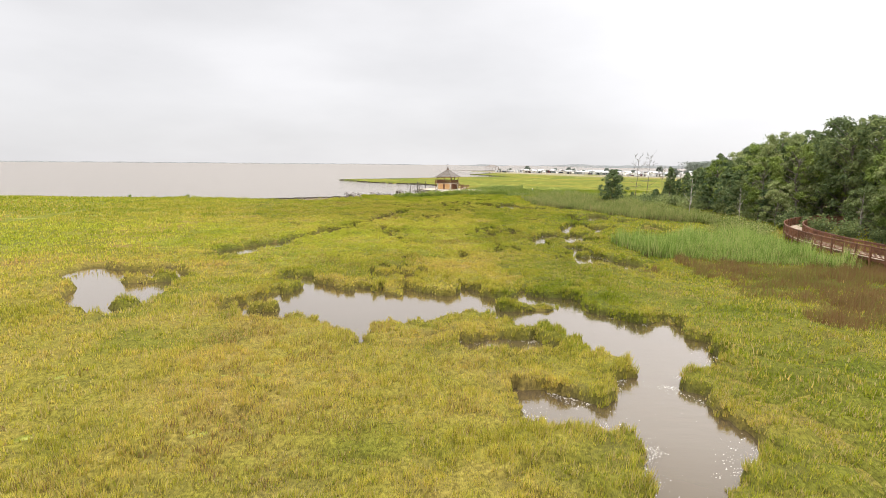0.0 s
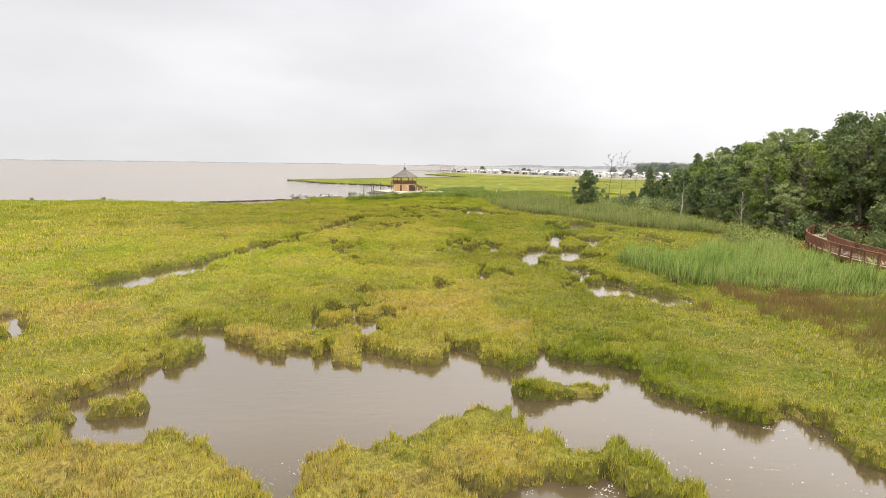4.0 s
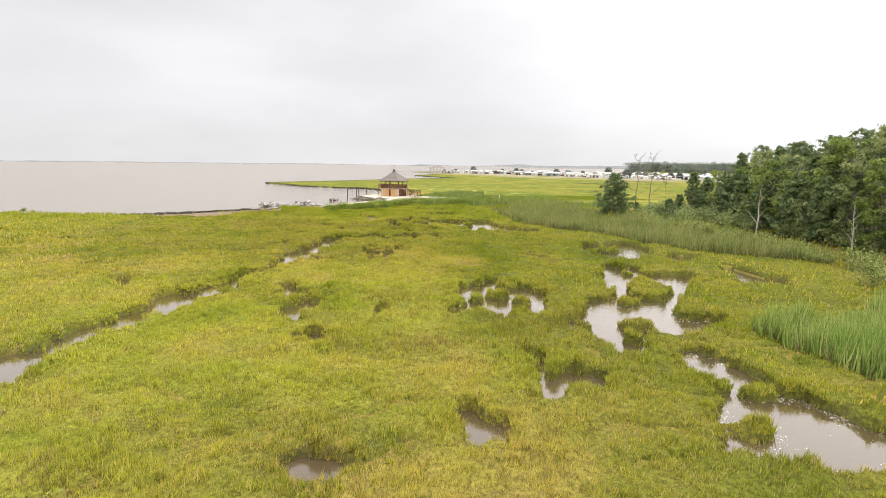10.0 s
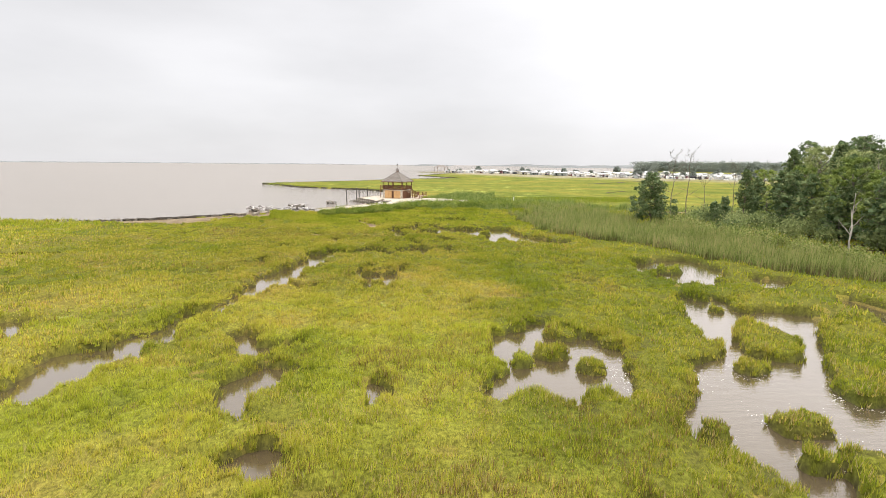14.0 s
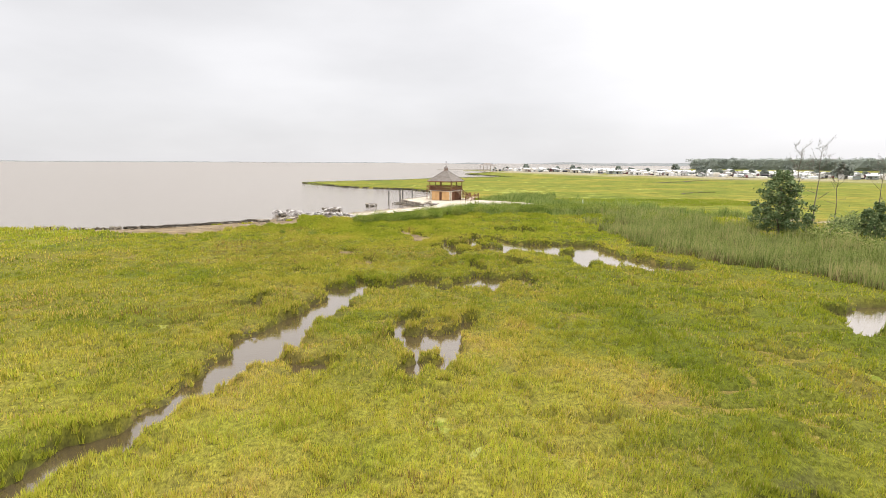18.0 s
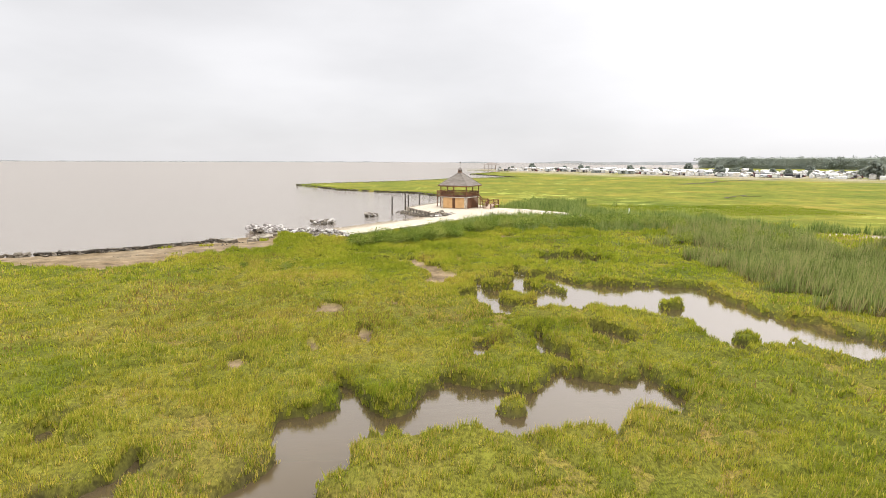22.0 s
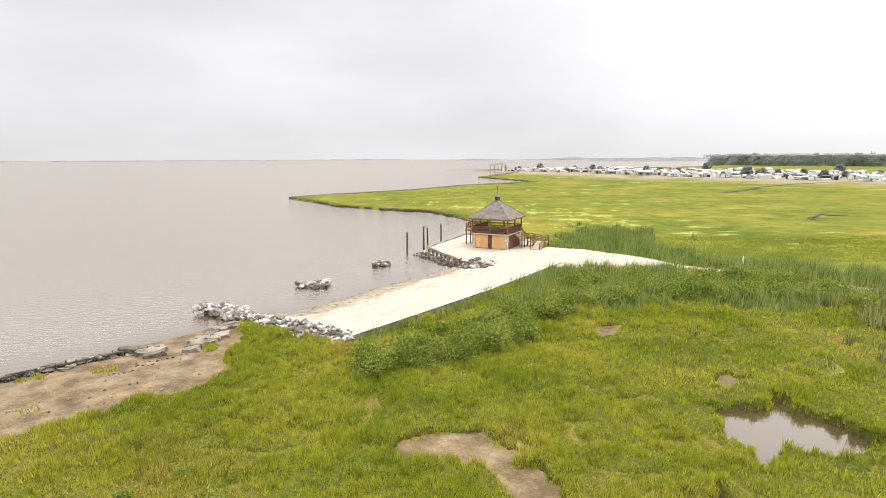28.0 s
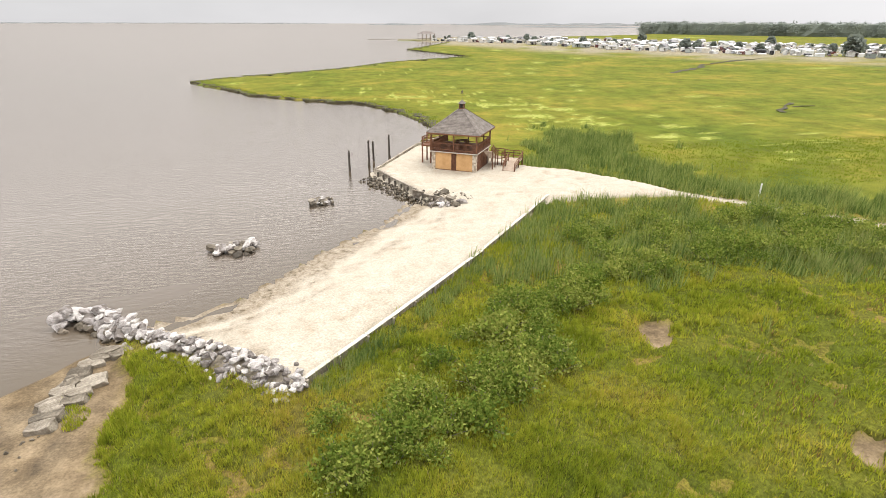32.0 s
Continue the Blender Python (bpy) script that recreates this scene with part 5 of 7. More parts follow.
reeds("reed_stubble", SCRUB_BEDS, 30, 0.35, 0.9, M_STEM, "brown dead stems at the foot of the reeds", "reeds", 93, width=0.09, leaves=2, within=REED_FRONT)
reeds("low_reed_bed", LOW_REEDS, 18, 0.5, 1.45, M_LOWREED, "dark green reeds beside the sandy beach", "reeds", 83, width=0.085)
reeds("low_scrub_bed", [(30, 167, 7, 4.5, -45), (38, 160, 8, 5, -40)], 30, 0.4, 0.85, M_LOWREED, "low green scrub beside the sandy path", "scrub", 89, width=0.06)
reeds("wall_fringe", [(x + 0.85, y - 0.7, 0.75, 1.6, -40) for x, y, _ in along([(-13.4, 156.9), (-9.5, 161.6), (-2.4, 170.0), (4.5, 179.0), (7.2, 182.6)], 2.0)], 46, 0.45, 0.95, M_LOWREED, "tall grass fringe hiding the bulkhead", "grass", 91, width=0.05)
reeds("rush_bed", RUSH_BEDS, 48, 0.55, 0.95, M_RUSH, "rust-brown rushes in front of green reeds", "rushes", 85, width=0.06, leaves=2)


# ---- pale foam and floating flecks on the pools ----


def foam(name, zones, per_m2, label, seed):
    """Small flat flecks that gather along the lee banks and thin out over open water."""
    x0, x1 = min(z[0] - z[2] for z in zones), max(z[0] + z[2] for z in zones)
    y0, y1 = min(z[1] - z[3] for z in zones), max(z[1] + z[3] for z in zones)
    x, y = scatter(x0, x1, y0, y1, per_m2, seed)
    r = np.random.RandomState(seed + 1)
    level = at(pool_level, x, y, 9)
    drift = ramp01(lattice_noise(x, y, 1.3, 91) + 0.5 * lattice_noise(x, y, 0.4, 92), -0.2, 0.5)
    chance = 0.006 + 0.95 * np.exp(-((level + 0.08) / 0.22) ** 2) * drift + 0.12 * np.exp(-((level + 0.4) / 0.5) ** 2) * drift
    keep = (level < -0.02) & zone(x, y, [(*z, 0) for z in zones], 0.4) & (r.rand(len(x)) < chance)
    x, y = x[keep], y[keep]
    n = len(x)
    a = r.rand(n)[:, None] * 2 * np.pi + np.arange(4)[None] * np.pi / 2 + 0.5 * r.rand(n, 4)
    s = (0.006 + 0.016 * r.rand(n) ** 3)[:, None] * (0.6 + 0.7 * r.rand(n, 4))
    verts = np.stack([x[:, None] + np.cos(a) * s * 1.6, y[:, None] + np.sin(a) * s, np.full((n, 4), 0.006)], -1)
    tagged(new(name, mesh_np(name, verts.reshape(-1, 3), np.arange(4 * n).reshape(-1, 4), M_FOAM)), label, "foam", kind="stuff")


foam("pool_foam", [(8, 18, 6, 9), (8.5, 27, 5, 6), (3, 20, 4, 3)], 420, "pale foam flecks along the banks of the channel", 171)
foam("pool_foam", [(-5.2, 29.5, 2.4, 3.2), (10, 29, 6, 5), (2.5, 27.5, 4, 2)], 200, "pale foam flecks drifting on the front pool", 173)
foam("pool_foam", [(15, 53, 7, 7), (14, 68, 6, 8), (17, 67, 4, 4)], 200, "pale foam flecks along the islets", 175)
foam("pool_foam", [(2, 131, 4, 5), (1.5, 135, 3, 3)], 120, "pale wrack flecks on the muddy pool edge", 177)

# ---- eroded mud bank along the open marsh shore ----


def mud_bank(name, line, seed):
    rng = np.random.RandomState(seed)
    pts = [(x + 0.5 * rng.randn(), y + 0.5 * rng.randn()) for x, y, _ in along(line, 1.6)]
    vs, fs = [], []
    for i, (x, y) in enumerate(pts):
        a, c = pts[max(i - 1, 0)], pts[min(i + 1, len(pts) - 1)]
        n = Vector((c[1] - a[1], a[0] - c[0])).normalized()
        top = 0.42 + 0.08 * rng.randn()
        vs += [(x - n.x * 0.15, y - n.y * 0.15, -0.4), (x - n.x * 0.1, y - n.y * 0.1, top * 0.6), (x + n.x * 0.12, y + n.y * 0.12, top), (x + n.x * 3.0, y + n.y * 3.0, 0.2)]
        if i:
            k = 4 * (i - 1)
            fs += [(k, k + 4, k + 5, k + 1), (k + 1, k + 5, k + 6, k + 2), (k + 2, k + 6, k + 7, k + 3)]
    tagged(new(name, Shape().add(vs, fs).mesh(name, M_PEAT)), "dark eroded peat bank at the edge of the marsh", "bank", kind="structure")
    x = np.repeat([p[0] for p in pts], 26) + 0.0
    y = np.repeat([p[1] for p in pts], 26) + 0.0
    a = np.array([(pts[min(i + 1, len(pts) - 1)][1] - pts[max(i - 1, 0)][1], pts[max(i - 1, 0)][0] - pts[min(i + 1, len(pts) - 1)][0]) for i in range(len(pts))])
    a = np.repeat(a / (np.linalg.norm(a, axis=1, keepdims=True) + 1e-6), 26, 0)
    d = 0.1 + 2.9 * rng.rand(len(x))
    x, y = x + a[:, 0] * d + 0.5 * rng.randn(len(x)), y + a[:, 1] * d + 0.5 * rng.randn(len(x))
    blades("bank_grass", x, y, 0.42 - 0.06 * d, 0.15 + 0.2 * rng.rand(len(x)), 0.12 + 0.1 * rng.rand(len(x)), 0.6, M_FARGRASS, "green grass fringe on the eroded bank", "grass", seed + 1)


mud_bank("marsh_bank", [(2.9, 224), (3.0, 229), (1.4, 240), (-7.1, 259), (-19.7, 265.5), (-35.6, 279.5), (-45.6, 296), (-57, 313), (-48, 326), (-14, 357), (8, 392), (52.7, 431)], 3)
mud_bank("marsh_bank", [(52.7, 431), (29, 509), (75, 628)], 5)
# ---- woods ----


def leaf_cards(centres, sizes, rng, flat=0.5, out_from=None):
    """Small four-cornered leaf sprays at the given centres, turned mostly outwards."""
    n = len(centres)
    d = rng.randn(n, 3)
    if out_from is not None:
        o = centres - out_from
        o /= np.linalg.norm(o, axis=1, keepdims=True) + 1e-6
        d = d * 0.75 + o * 1.1
    d[:, 2] += flat
    d /= np.linalg.norm(d, axis=1, keepdims=True)
    u = np.cross(d, rng.randn(n, 3))
    u /= np.linalg.norm(u, axis=1, keepdims=True) + 1e-6
    v = np.cross(d, u)
    s = sizes[:, None]
    bend = d * s * 0.25
    verts = np.stack([centres - u * s, centres - v * s * 0.55 + bend * 0.4, centres + u * s, centres + v * s * 0.55 + bend], 1)
    return verts.reshape(-1, 3), np.arange(4 * n).reshape(-1, 4)


def limb_points(a, b, rng, sag, n=4):
    a, b = Vector(a), Vector(b)
    pts = []
    for i in range(n + 1):
        p = a.lerp(b, i / n)
        if 0 < i < n:
            p += Vector(rng.randn(3)) * sag
        pts.append(p)
    return pts


def limb(shape, pts, r0, r1, n=6):
    for i in range(len(pts) - 1):
        k0, k1 = i / (len(pts) - 1), (i + 1) / (len(pts) - 1)
        shape.tube(pts[i], pts[i + 1], r0 + (r1 - r0) * k0, r0 + (r1 - r0) * k1, n, caps=(i == len(pts) - 2))


def clump_cards(centres, radii, cards, leaf, rng, squash=0.78, floor=0.5):
    """Foliage as lumps: small sprays on the outside of each lump, larger ones that close its inside."""
    pick = rng.choice(len(centres), cards, p=radii ** 2 / (radii ** 2).sum())
    d = rng.randn(cards, 3)
    d[:, 2] += 0.25
    d /= np.linalg.norm(d, axis=1, keepdims=True)
    deep = rng.rand(cards) < 0.2
    k = np.where(deep, 0.25 + 0.4 * rng.rand(cards), 0.55 + 0.66 * rng.rand(cards) ** 0.8)
    k = k * (1 + 0.22 * np.sin(4 * d[:, 0] + 2.1 * pick) * np.cos(5 * d[:, 1] + 1.3 * pick))
    p = centres[pick] + d * (radii[pick] * k)[:, None] * np.array([1.0, 1.0, squash])
    size = leaf * (0.6 + 0.7 * rng.rand(cards)) * np.where(deep, 2.1, 1.0)
    keep = p[:, 2] > floor
    return leaf_cards(p[keep], size[keep], rng, 0.35, centres[pick][keep])


def broadleaf(height, spread, seed, cards, leaf=0.17, low=0.22, mat=None, lumps=70):
    rng = np.random.RandomState(seed)
    wood = Shape()
    top = Vector((rng.randn() * 0.5, rng.randn() * 0.5, height * 0.8))
    limb(wood, limb_points((0, 0, -0.3), top, rng, 0.14, 6), height * 0.018, height * 0.006, 8)
    centres, radii = [], []
    for i in range(lumps):
        a, k = 2.4 * i + rng.rand(), low + (0.96 - low) * ((i + rng.rand()) / lumps) ** 0.85
        belly = math.sin(math.pi * min(0.97, 0.2 + 0.74 * (k - low) / (1 - low)))
        wide = spread * (0.22 + 0.8 * belly) * (0.45 + 0.55 * rng.rand() ** 0.5)
        c = Vector((math.cos(a) * wide + top.x * k, math.sin(a) * wide + top.y * k, height * k + 0.3 * rng.randn()))
        centres.append(c)
        radii.append(spread * (0.09 + 0.17 * rng.rand()))
        if i % 2 == 0:
            start = Vector((0, 0, 0)).lerp(top, max(0.2, min(0.97, c.z / top.z - 0.22)))
            limb(wood, limb_points(start, c, rng, 0.14, 2), height * 0.006, 0.02, 4)
    v, f = clump_cards(np.array(centres), np.array(radii), cards, leaf, rng, 0.72, height * low * 0.5)
    return wood.mesh("trunk", M_BARK, smooth=True), mesh_np("crown", v, f, mat or M_LEAF)


def pine(height, spread, seed, cards, bare=0.08, leaf=0.17, cone=1.5):
    """A pine with tufted whorls of branches; bare is the share of clean trunk."""
    rng = np.random.RandomState(seed)
    wood = Shape()
    limb(wood, limb_points((0, 0, -0.3), (0, 0, height * 0.96), rng, 0.08, 6), height * 0.016, 0.03, 8)
    centres, radii = [], []
    for i in range(54):
        k = bare + (0.97 - bare) * ((i + 0.5 * rng.rand()) / 54)
        up = (k - bare) / (1 - bare)
        reach = spread * max(0.08, 1 - up ** cone) ** 0.75 * (0.5 + 0.5 * rng.rand()) * min(1, 0.55 + 2.5 * up)
        a = 2.4 * i + 0.6 * rng.rand()
        base, tip = Vector((0, 0, height * k)), Vector((math.cos(a) * reach, math.sin(a) * reach, height * k + reach * 0.16))
        limb(wood, [base, tip], 0.05, 0.015, 4)
        for s in (0.55, 0.95):
            centres.append(base.lerp(tip, s) + Vector(rng.randn(3)) * 0.12)
            radii.append(0.15 * spread * (0.5 + 0.4 * (1 - up)) + 0.2)
    v, f = clump_cards(np.array(centres), np.array(radii), cards, leaf, rng, 0.6, 0.2)
    return wood.mesh("trunk", M_BARK, smooth=True), mesh_np("crown", v, f, M_NEEDLE)


def bare_tree(height, seed):
    """A dead tree: a crooked trunk, two low boughs and a top of fine forking twigs."""
    rng = np.random.RandomState(seed)
    trunk = Shape()
    top = Vector((0.35, 0.1, height * 0.93))
    line = limb_points((0, 0, -0.3), top, rng, 0.08, 8)
    limb(trunk, line, height * 0.0095, 0.03, 7)
    out = [trunk.mesh("trunk", M_BARK, smooth=True)]

    def fork(shape, a, d, length, r, depth):
        b = a + d * length
        limb(shape, [a, a.lerp(b, 0.5) + Vector(rng.randn(3)) * length * 0.06, b], r, r * 0.55, 4)
        if depth:
            for k in (0.4, 0.62, 0.82, 1.0):
                side = (d + Vector(rng.randn(3)) * 0.5 + Vector((0, 0, 0.12))).normalized()
                fork(shape, a.lerp(b, k), side, length * (0.36 + 0.22 * rng.rand()), max(0.011, r * 0.5), depth - 1)
    for i in range(11):
        k = (0.34, 0.42)[i] if i < 2 else 0.58 + 0.42 * (i - 2) / 8
        base = line[0].lerp(top, k) if i < 10 else top
        a = 2.4 * i + 0.8 * rng.rand()
        rise = 0.35 if i < 2 else 0.75 + 0.5 * k
        d = Vector((math.cos(a), math.sin(a), rise)).normalized()
        bough = Shape()
        fork(bough, base, d, height * ((0.17, 0.14)[i] if i < 2 else 0.17 - 0.10 * (k - 0.58)), 0.045 if i < 2 else 0.03, 1 if i < 2 else 3 if i % 2 else 2)
        out.append(bough.mesh("bough", M_BARK, smooth=True))
    return out


def snag(height, seed):
    """A bleached trunk and its few branches, each a mesh of its own."""
    rng = np.random.RandomState(seed)
    top = Vector((0.25, 0.1, height))
    trunk = Shape()
    limb(trunk, limb_points((0, 0, -0.3), top, rng, 0.08, 6), height * 0.016, 0.03, 7)
    out = [trunk.mesh("trunk", M_DEAD, smooth=True)]
    for i in range(6):
        a, k = 2.4 * i + rng.rand(), 0.3 + 0.1 * i
        base = Vector((0, 0, 0)).lerp(top, k)
        reach = height * (0.30 - 0.03 * i)
        tip = base + Vector((math.cos(a) * reach * 0.6, math.sin(a) * reach * 0.6, reach * 0.8))
        b = Shape()
        limb(b, limb_points(base, tip, rng, 0.05, 3), 0.05, 0.015, 5)
        out.append(b.mesh("branch", M_DEAD, smooth=True))
    return out


def stand(name, meshes, spots, label, category, group):
    """Trees of one build, each a thing with its trunk and crown."""
    first = None
    for x, y, turn, size in spots:
        m = pose(x, y, max(ground_z(x, y) - 0.05, float(at(turf_level, np.array([x]), np.array([y]), -9.0)[0]) - 0.12), 0, 0, turn)
        if first is None:
            first = thing(name, m, label, category, group)
            for me in meshes:
                part(me.name.split(".")[0], me, first)
            first.scale = (size,) * 3
        else:
            copy_thing(first, m).scale = (size,) * 3


OAKS = [broadleaf(14.2, 4.7, 1, 6400, 0.16, 0.2, None, 64), broadleaf(12.6, 4.0, 2, 5500, 0.155, 0.16, M_LIGHTLEAF, 54), broadleaf(11.2, 3.0, 3, 5000, 0.145, 0.1, M_LIGHTLEAF, 46), broadleaf(7.6, 3.0, 4, 3900, 0.14, 0.04, None, 44)]
rng_wood = np.random.RandomState(5)
EDGE = [(51.5, 84), (52.5, 90), (54, 96), (54.5, 102), (56, 108), (55, 114), (57, 120), (56.5, 127), (58, 73), (63, 70), (56, 66), (52.5, 60)]
INNER = [(57 + 2.2 * (i % 3) + 6.5 * (i // 9) + rng_wood.randn(), 66 + 7.4 * (i % 9) + 2 * rng_wood.randn()) for i in range(27)]
spots = [[], [], [], []]
for i, (x, y) in enumerate(EDGE):
    spots[(3, 2, 3)[i % 3]].append((x, y, rng_wood.rand() * 360, (0.82 + 0.25 * rng_wood.rand()) * (1.0 - 0.02 * max(0, y - 102))))
for i, (x, y) in enumerate(INNER):
    if x > 71 + 0.2 * (y - 60) or y > 124:
        continue
    spots[(0, 1, 2, 1)[i % 4]].append((x, y, rng_wood.rand() * 360, (0.84 + 0.26 * rng_wood.rand()) * (1.0 - 0.018 * max(0, y - 104))))
spots[0] += [(60.2, 86.5, 20, 0.90), (64.5, 88.9, 140, 1.0), (68.7, 90.4, 260, 1.12), (72, 84, 0, 1.28), (61.1, 82.6, 70, 1.22), (65, 80.4, 190, 1.18), (57.5, 95, 310, 1.05), (74.5, 140, 10, 0.92), (79, 131, 80, 0.98), (71, 126, 150, 0.84), (77, 119, 220, 1.0), (84, 143, 30, 0.98)]
spots[1] += [(70, 147, 100, 0.7), (80, 150, 40, 0.88), (66, 132, 10, 0.74), (88, 134, 0, 1.1), (90, 150, 0, 1.0)]
spots[3] += [(55.9, 72.2, 30, 0.8), (57.5, 69.6, 200, 0.88)]
for meshes, at_spots, label in zip(OAKS, spots, ("tall leafy oak with a lumpy grey-green crown", "leafy green oak at the edge of the woods", "slender light green tree among the oaks", "low spreading oak at the foot of the woods")):
    stand("oak_tree", meshes, at_spots, label, "tree", "trees of the woods")
stand("pitch_pine", pine(12.4, 2.9, 13, 3200, 0.34, 0.17, 1.2), [(58.6, 104, 0, 0.98), (62, 111, 80, 0.95), (59.6, 116.5, 200, 0.86), (63.5, 121.5, 20, 0.84), (57.8, 93.5, 140, 1.0), (66, 103, 260, 1.02), (60.5, 127, 300, 0.70), (53.2, 128, 40, 0.72), (74, 134, 40, 1.08), (80, 140, 100, 1.1), (71.5, 141.5, 10, 0.98)], "tall pine with tufted top branches and a bare trunk", "tree", "pines")
stand("crown_pine", pine(14.4, 3.4, 17, 1900, 0.56, 0.17, 3.2), [(88, 158, 20, 1.06), (82, 139, 140, 1.05), (76, 132, 260, 1.04), (78, 126, 60, 1.1), (74, 116, 0, 1.1), (70, 105, 50, 1.12), (72, 97, 90, 1.16), (66, 92, 200, 1.14)], "tall pine with an open flat-topped tufted crown", "tree", "pines")
stand("pine_tree", pine(8.5, 4.3, 11, 5600, 0.10, 0.15, 1.9), [(42.3, 136.2, 0, 1.0)], "dark green bushy pine standing out from the woods", "tree", "pines")
stand("pine_tree", pine(7.2, 2.7, 14, 2700, 0.05), [(60.5, 135.5, 120, 1.0), (61, 130.5, 40, 1.15), (57.5, 124.5, 200, 1.1), (53.4, 99, 10, 1.15), (54.8, 105.5, 100, 1.2), (54.6, 111.5, 250, 1.05), (56.2, 118.5, 60, 1.1), (52.6, 88, 300, 0.95), (56.5, 131, 20, 0.8)], "dark green young pine at the edge of the woods", "tree", "pines")
stand("pine_sapling", pine(4.6, 1.9, 12, 1500), [(48.5, 139.5, 30, 0.55), (52.5, 134.5, 90, 0.75), (46.2, 140.5, 10, 0.45), (56, 137, 10, 0.85), (50.6, 131, 70, 0.6), (54.0, 128, 200, 0.75)], "small dense green pine among shrubs", "tree", "pines")
stand("dead_tree", bare_tree(13.0, 21), [(55.6, 148.4, 0, 0.90), (63.5, 146, 220, 0.72)], "tall bare dead tree with thin grey twigs", "tree", "dead trees")
stand("dead_tree", bare_tree(12.6, 25), [(52.5, 148.4, 0, 0.92), (60.6, 150.5, 140, 0.66)], "bare dead tree with a forked top of grey twigs", "tree", "dead trees")
stand("dead_snag", snag(7.2, 22), [(45.2, 100.0, 0, 0.98), (48.6, 89.2, 70, 0.80), (55.3, 71.6, 200, 0.8)], "bleached bare snag in front of the woods", "tree", "dead trees")


def shrub(size, seed, cards, mat=None, leaf=0.11, flat=0.6):
    rng = np.random.RandomState(seed)
    wood = Shape()
    tips = []
    for i in range(14):
        a, k = rng.rand() * 2 * math.pi, 0.25 + 0.75 * rng.rand()
        tip = Vector((math.cos(a) * size * k, math.sin(a) * size * k, size * (1.05 - 0.5 * k) * (0.7 + 0.4 * rng.rand())))
        stem = limb_points((0, 0, -0.1), tip, rng, 0.05, 2)
        if i < 7:
            limb(wood, stem, 0.025, 0.008, 4)
        tips.append(tip)
    t = np.array(tips)
    pick = rng.choice(len(t), cards)
    p = t[pick] * (0.45 + 0.6 * rng.rand(cards, 1)) + rng.randn(cards, 3) * size * 0.17
    p = p[p[:, 2] > 0.03]
    v, f = leaf_cards(p, leaf * (0.6 + 0.8 * rng.rand(len(p))), rng, flat)
    return wood.mesh("woody_base", M_BARK), mesh_np("foliage", v, f, mat or M_SHRUBLEAF)


SHRUBS = [shrub(1.2, 31, 680, None, 0.08, 0.2), shrub(0.95, 32, 540, None, 0.074, 0.2), shrub(1.05, 33, 600, None, 0.078, 0.2),
          shrub(1.25, 35, 620, M_SCRUB, 0.08, 0.2), shrub(1.0, 36, 480, M_SCRUB, 0.075, 0.2), shrub(1.7, 37, 820, M_SCRUB, 0.09, 0.2)]
rng_shrub = np.random.RandomState(6)
shrub_spots = [[] for _ in range(6)]
UNDER = [(51.5 + 0.05 * i + 1.5 * rng_shrub.rand(), 64 + i * 2.3 + rng_shrub.randn()) for i in range(0, 32, 2)]
BELT = [(46.5 - 4 * rng_shrub.rand() + 0.06 * (i - 10), 77 + i * 2.5 + rng_shrub.randn()) for i in range(24)] + [(42 + 3 * rng_shrub.rand(), 84 + i * 3.0) for i in range(18)] + [(27 + 16 * rng_shrub.rand() - 0.12 * (i % 11), 112 + i * 1.0) for i in range(48)]
CLUSTERS = [(-6.3, 152.6), (-10.0, 150.6), (-8.1, 154.6), (-5.0, 154.0), (-2.5, 157), (-1.2, 155.6), (-3.8, 158.8), (-2.9, 161.3), (-0.8, 159.4), (3.0, 163.4), (1.2, 162.2), (4.6, 164.6),
            (-9.4, 153.8), (-7.2, 156.8), (-5.8, 159.2), (18.7, 168), (21, 169.5), (23, 167.5), (25.3, 167.8), (28.3, 166), (30.8, 163), (26, 170.8), (14, 170), (16.5, 168.5),
            (30.8, 156), (28.6, 147.5), (31, 150.5), (33.5, 154), (27.5, 152), (35, 148), (-12.0, 149.5), (-22.3, 141), (-19, 138.6), (-16.8, 136.4), (-20.6, 136.8),
            (-55, 145.5), (-68, 146), (-84, 147)]
BELT += [(41, 70), (42.3, 72.5), (43.5, 74.4), (40, 73), (41.5, 76), (44, 77.5), (39, 76.5), (45.2, 79), (38, 73.5), (42.6, 79.2), (46.5, 77), (47.5, 80.5)]
BAND = [(-11.8, 150.4), (-9.4, 152), (-6.6, 153), (-4.6, 155.2), (-2.6, 156.6), (-1.4, 159.2), (0.2, 161.2), (2.8, 163.2), (4.4, 164.4)]
CLUSTERS += [(x + 1.3 * rng_shrub.randn(), y + 1.1 * rng_shrub.randn()) for x, y, _ in along(BAND, 0.42)] + [(x + 1.0 * rng_shrub.randn(), y + 1.0 * rng_shrub.randn()) for x, y in CLUSTERS[15:30] + CLUSTERS[15:24]]
CLUSTERS += [(6 + 27 * rng_shrub.rand(), 165 + 11 * rng_shrub.rand()) for i in range(80)]
for i, (x, y) in enumerate(BELT + CLUSTERS):
    kind = (5, 3, 4)[i % 3] if i < len(BELT) else (0, 1, 2)[i % 3]
    shrub_spots[kind].append((x, y, rng_shrub.rand() * 360, (0.6 if x < -15 else 1.3 if i < 42 else 0.8 if i < 90 else 1.2) * (0.75 + 0.45 * rng_shrub.rand())))
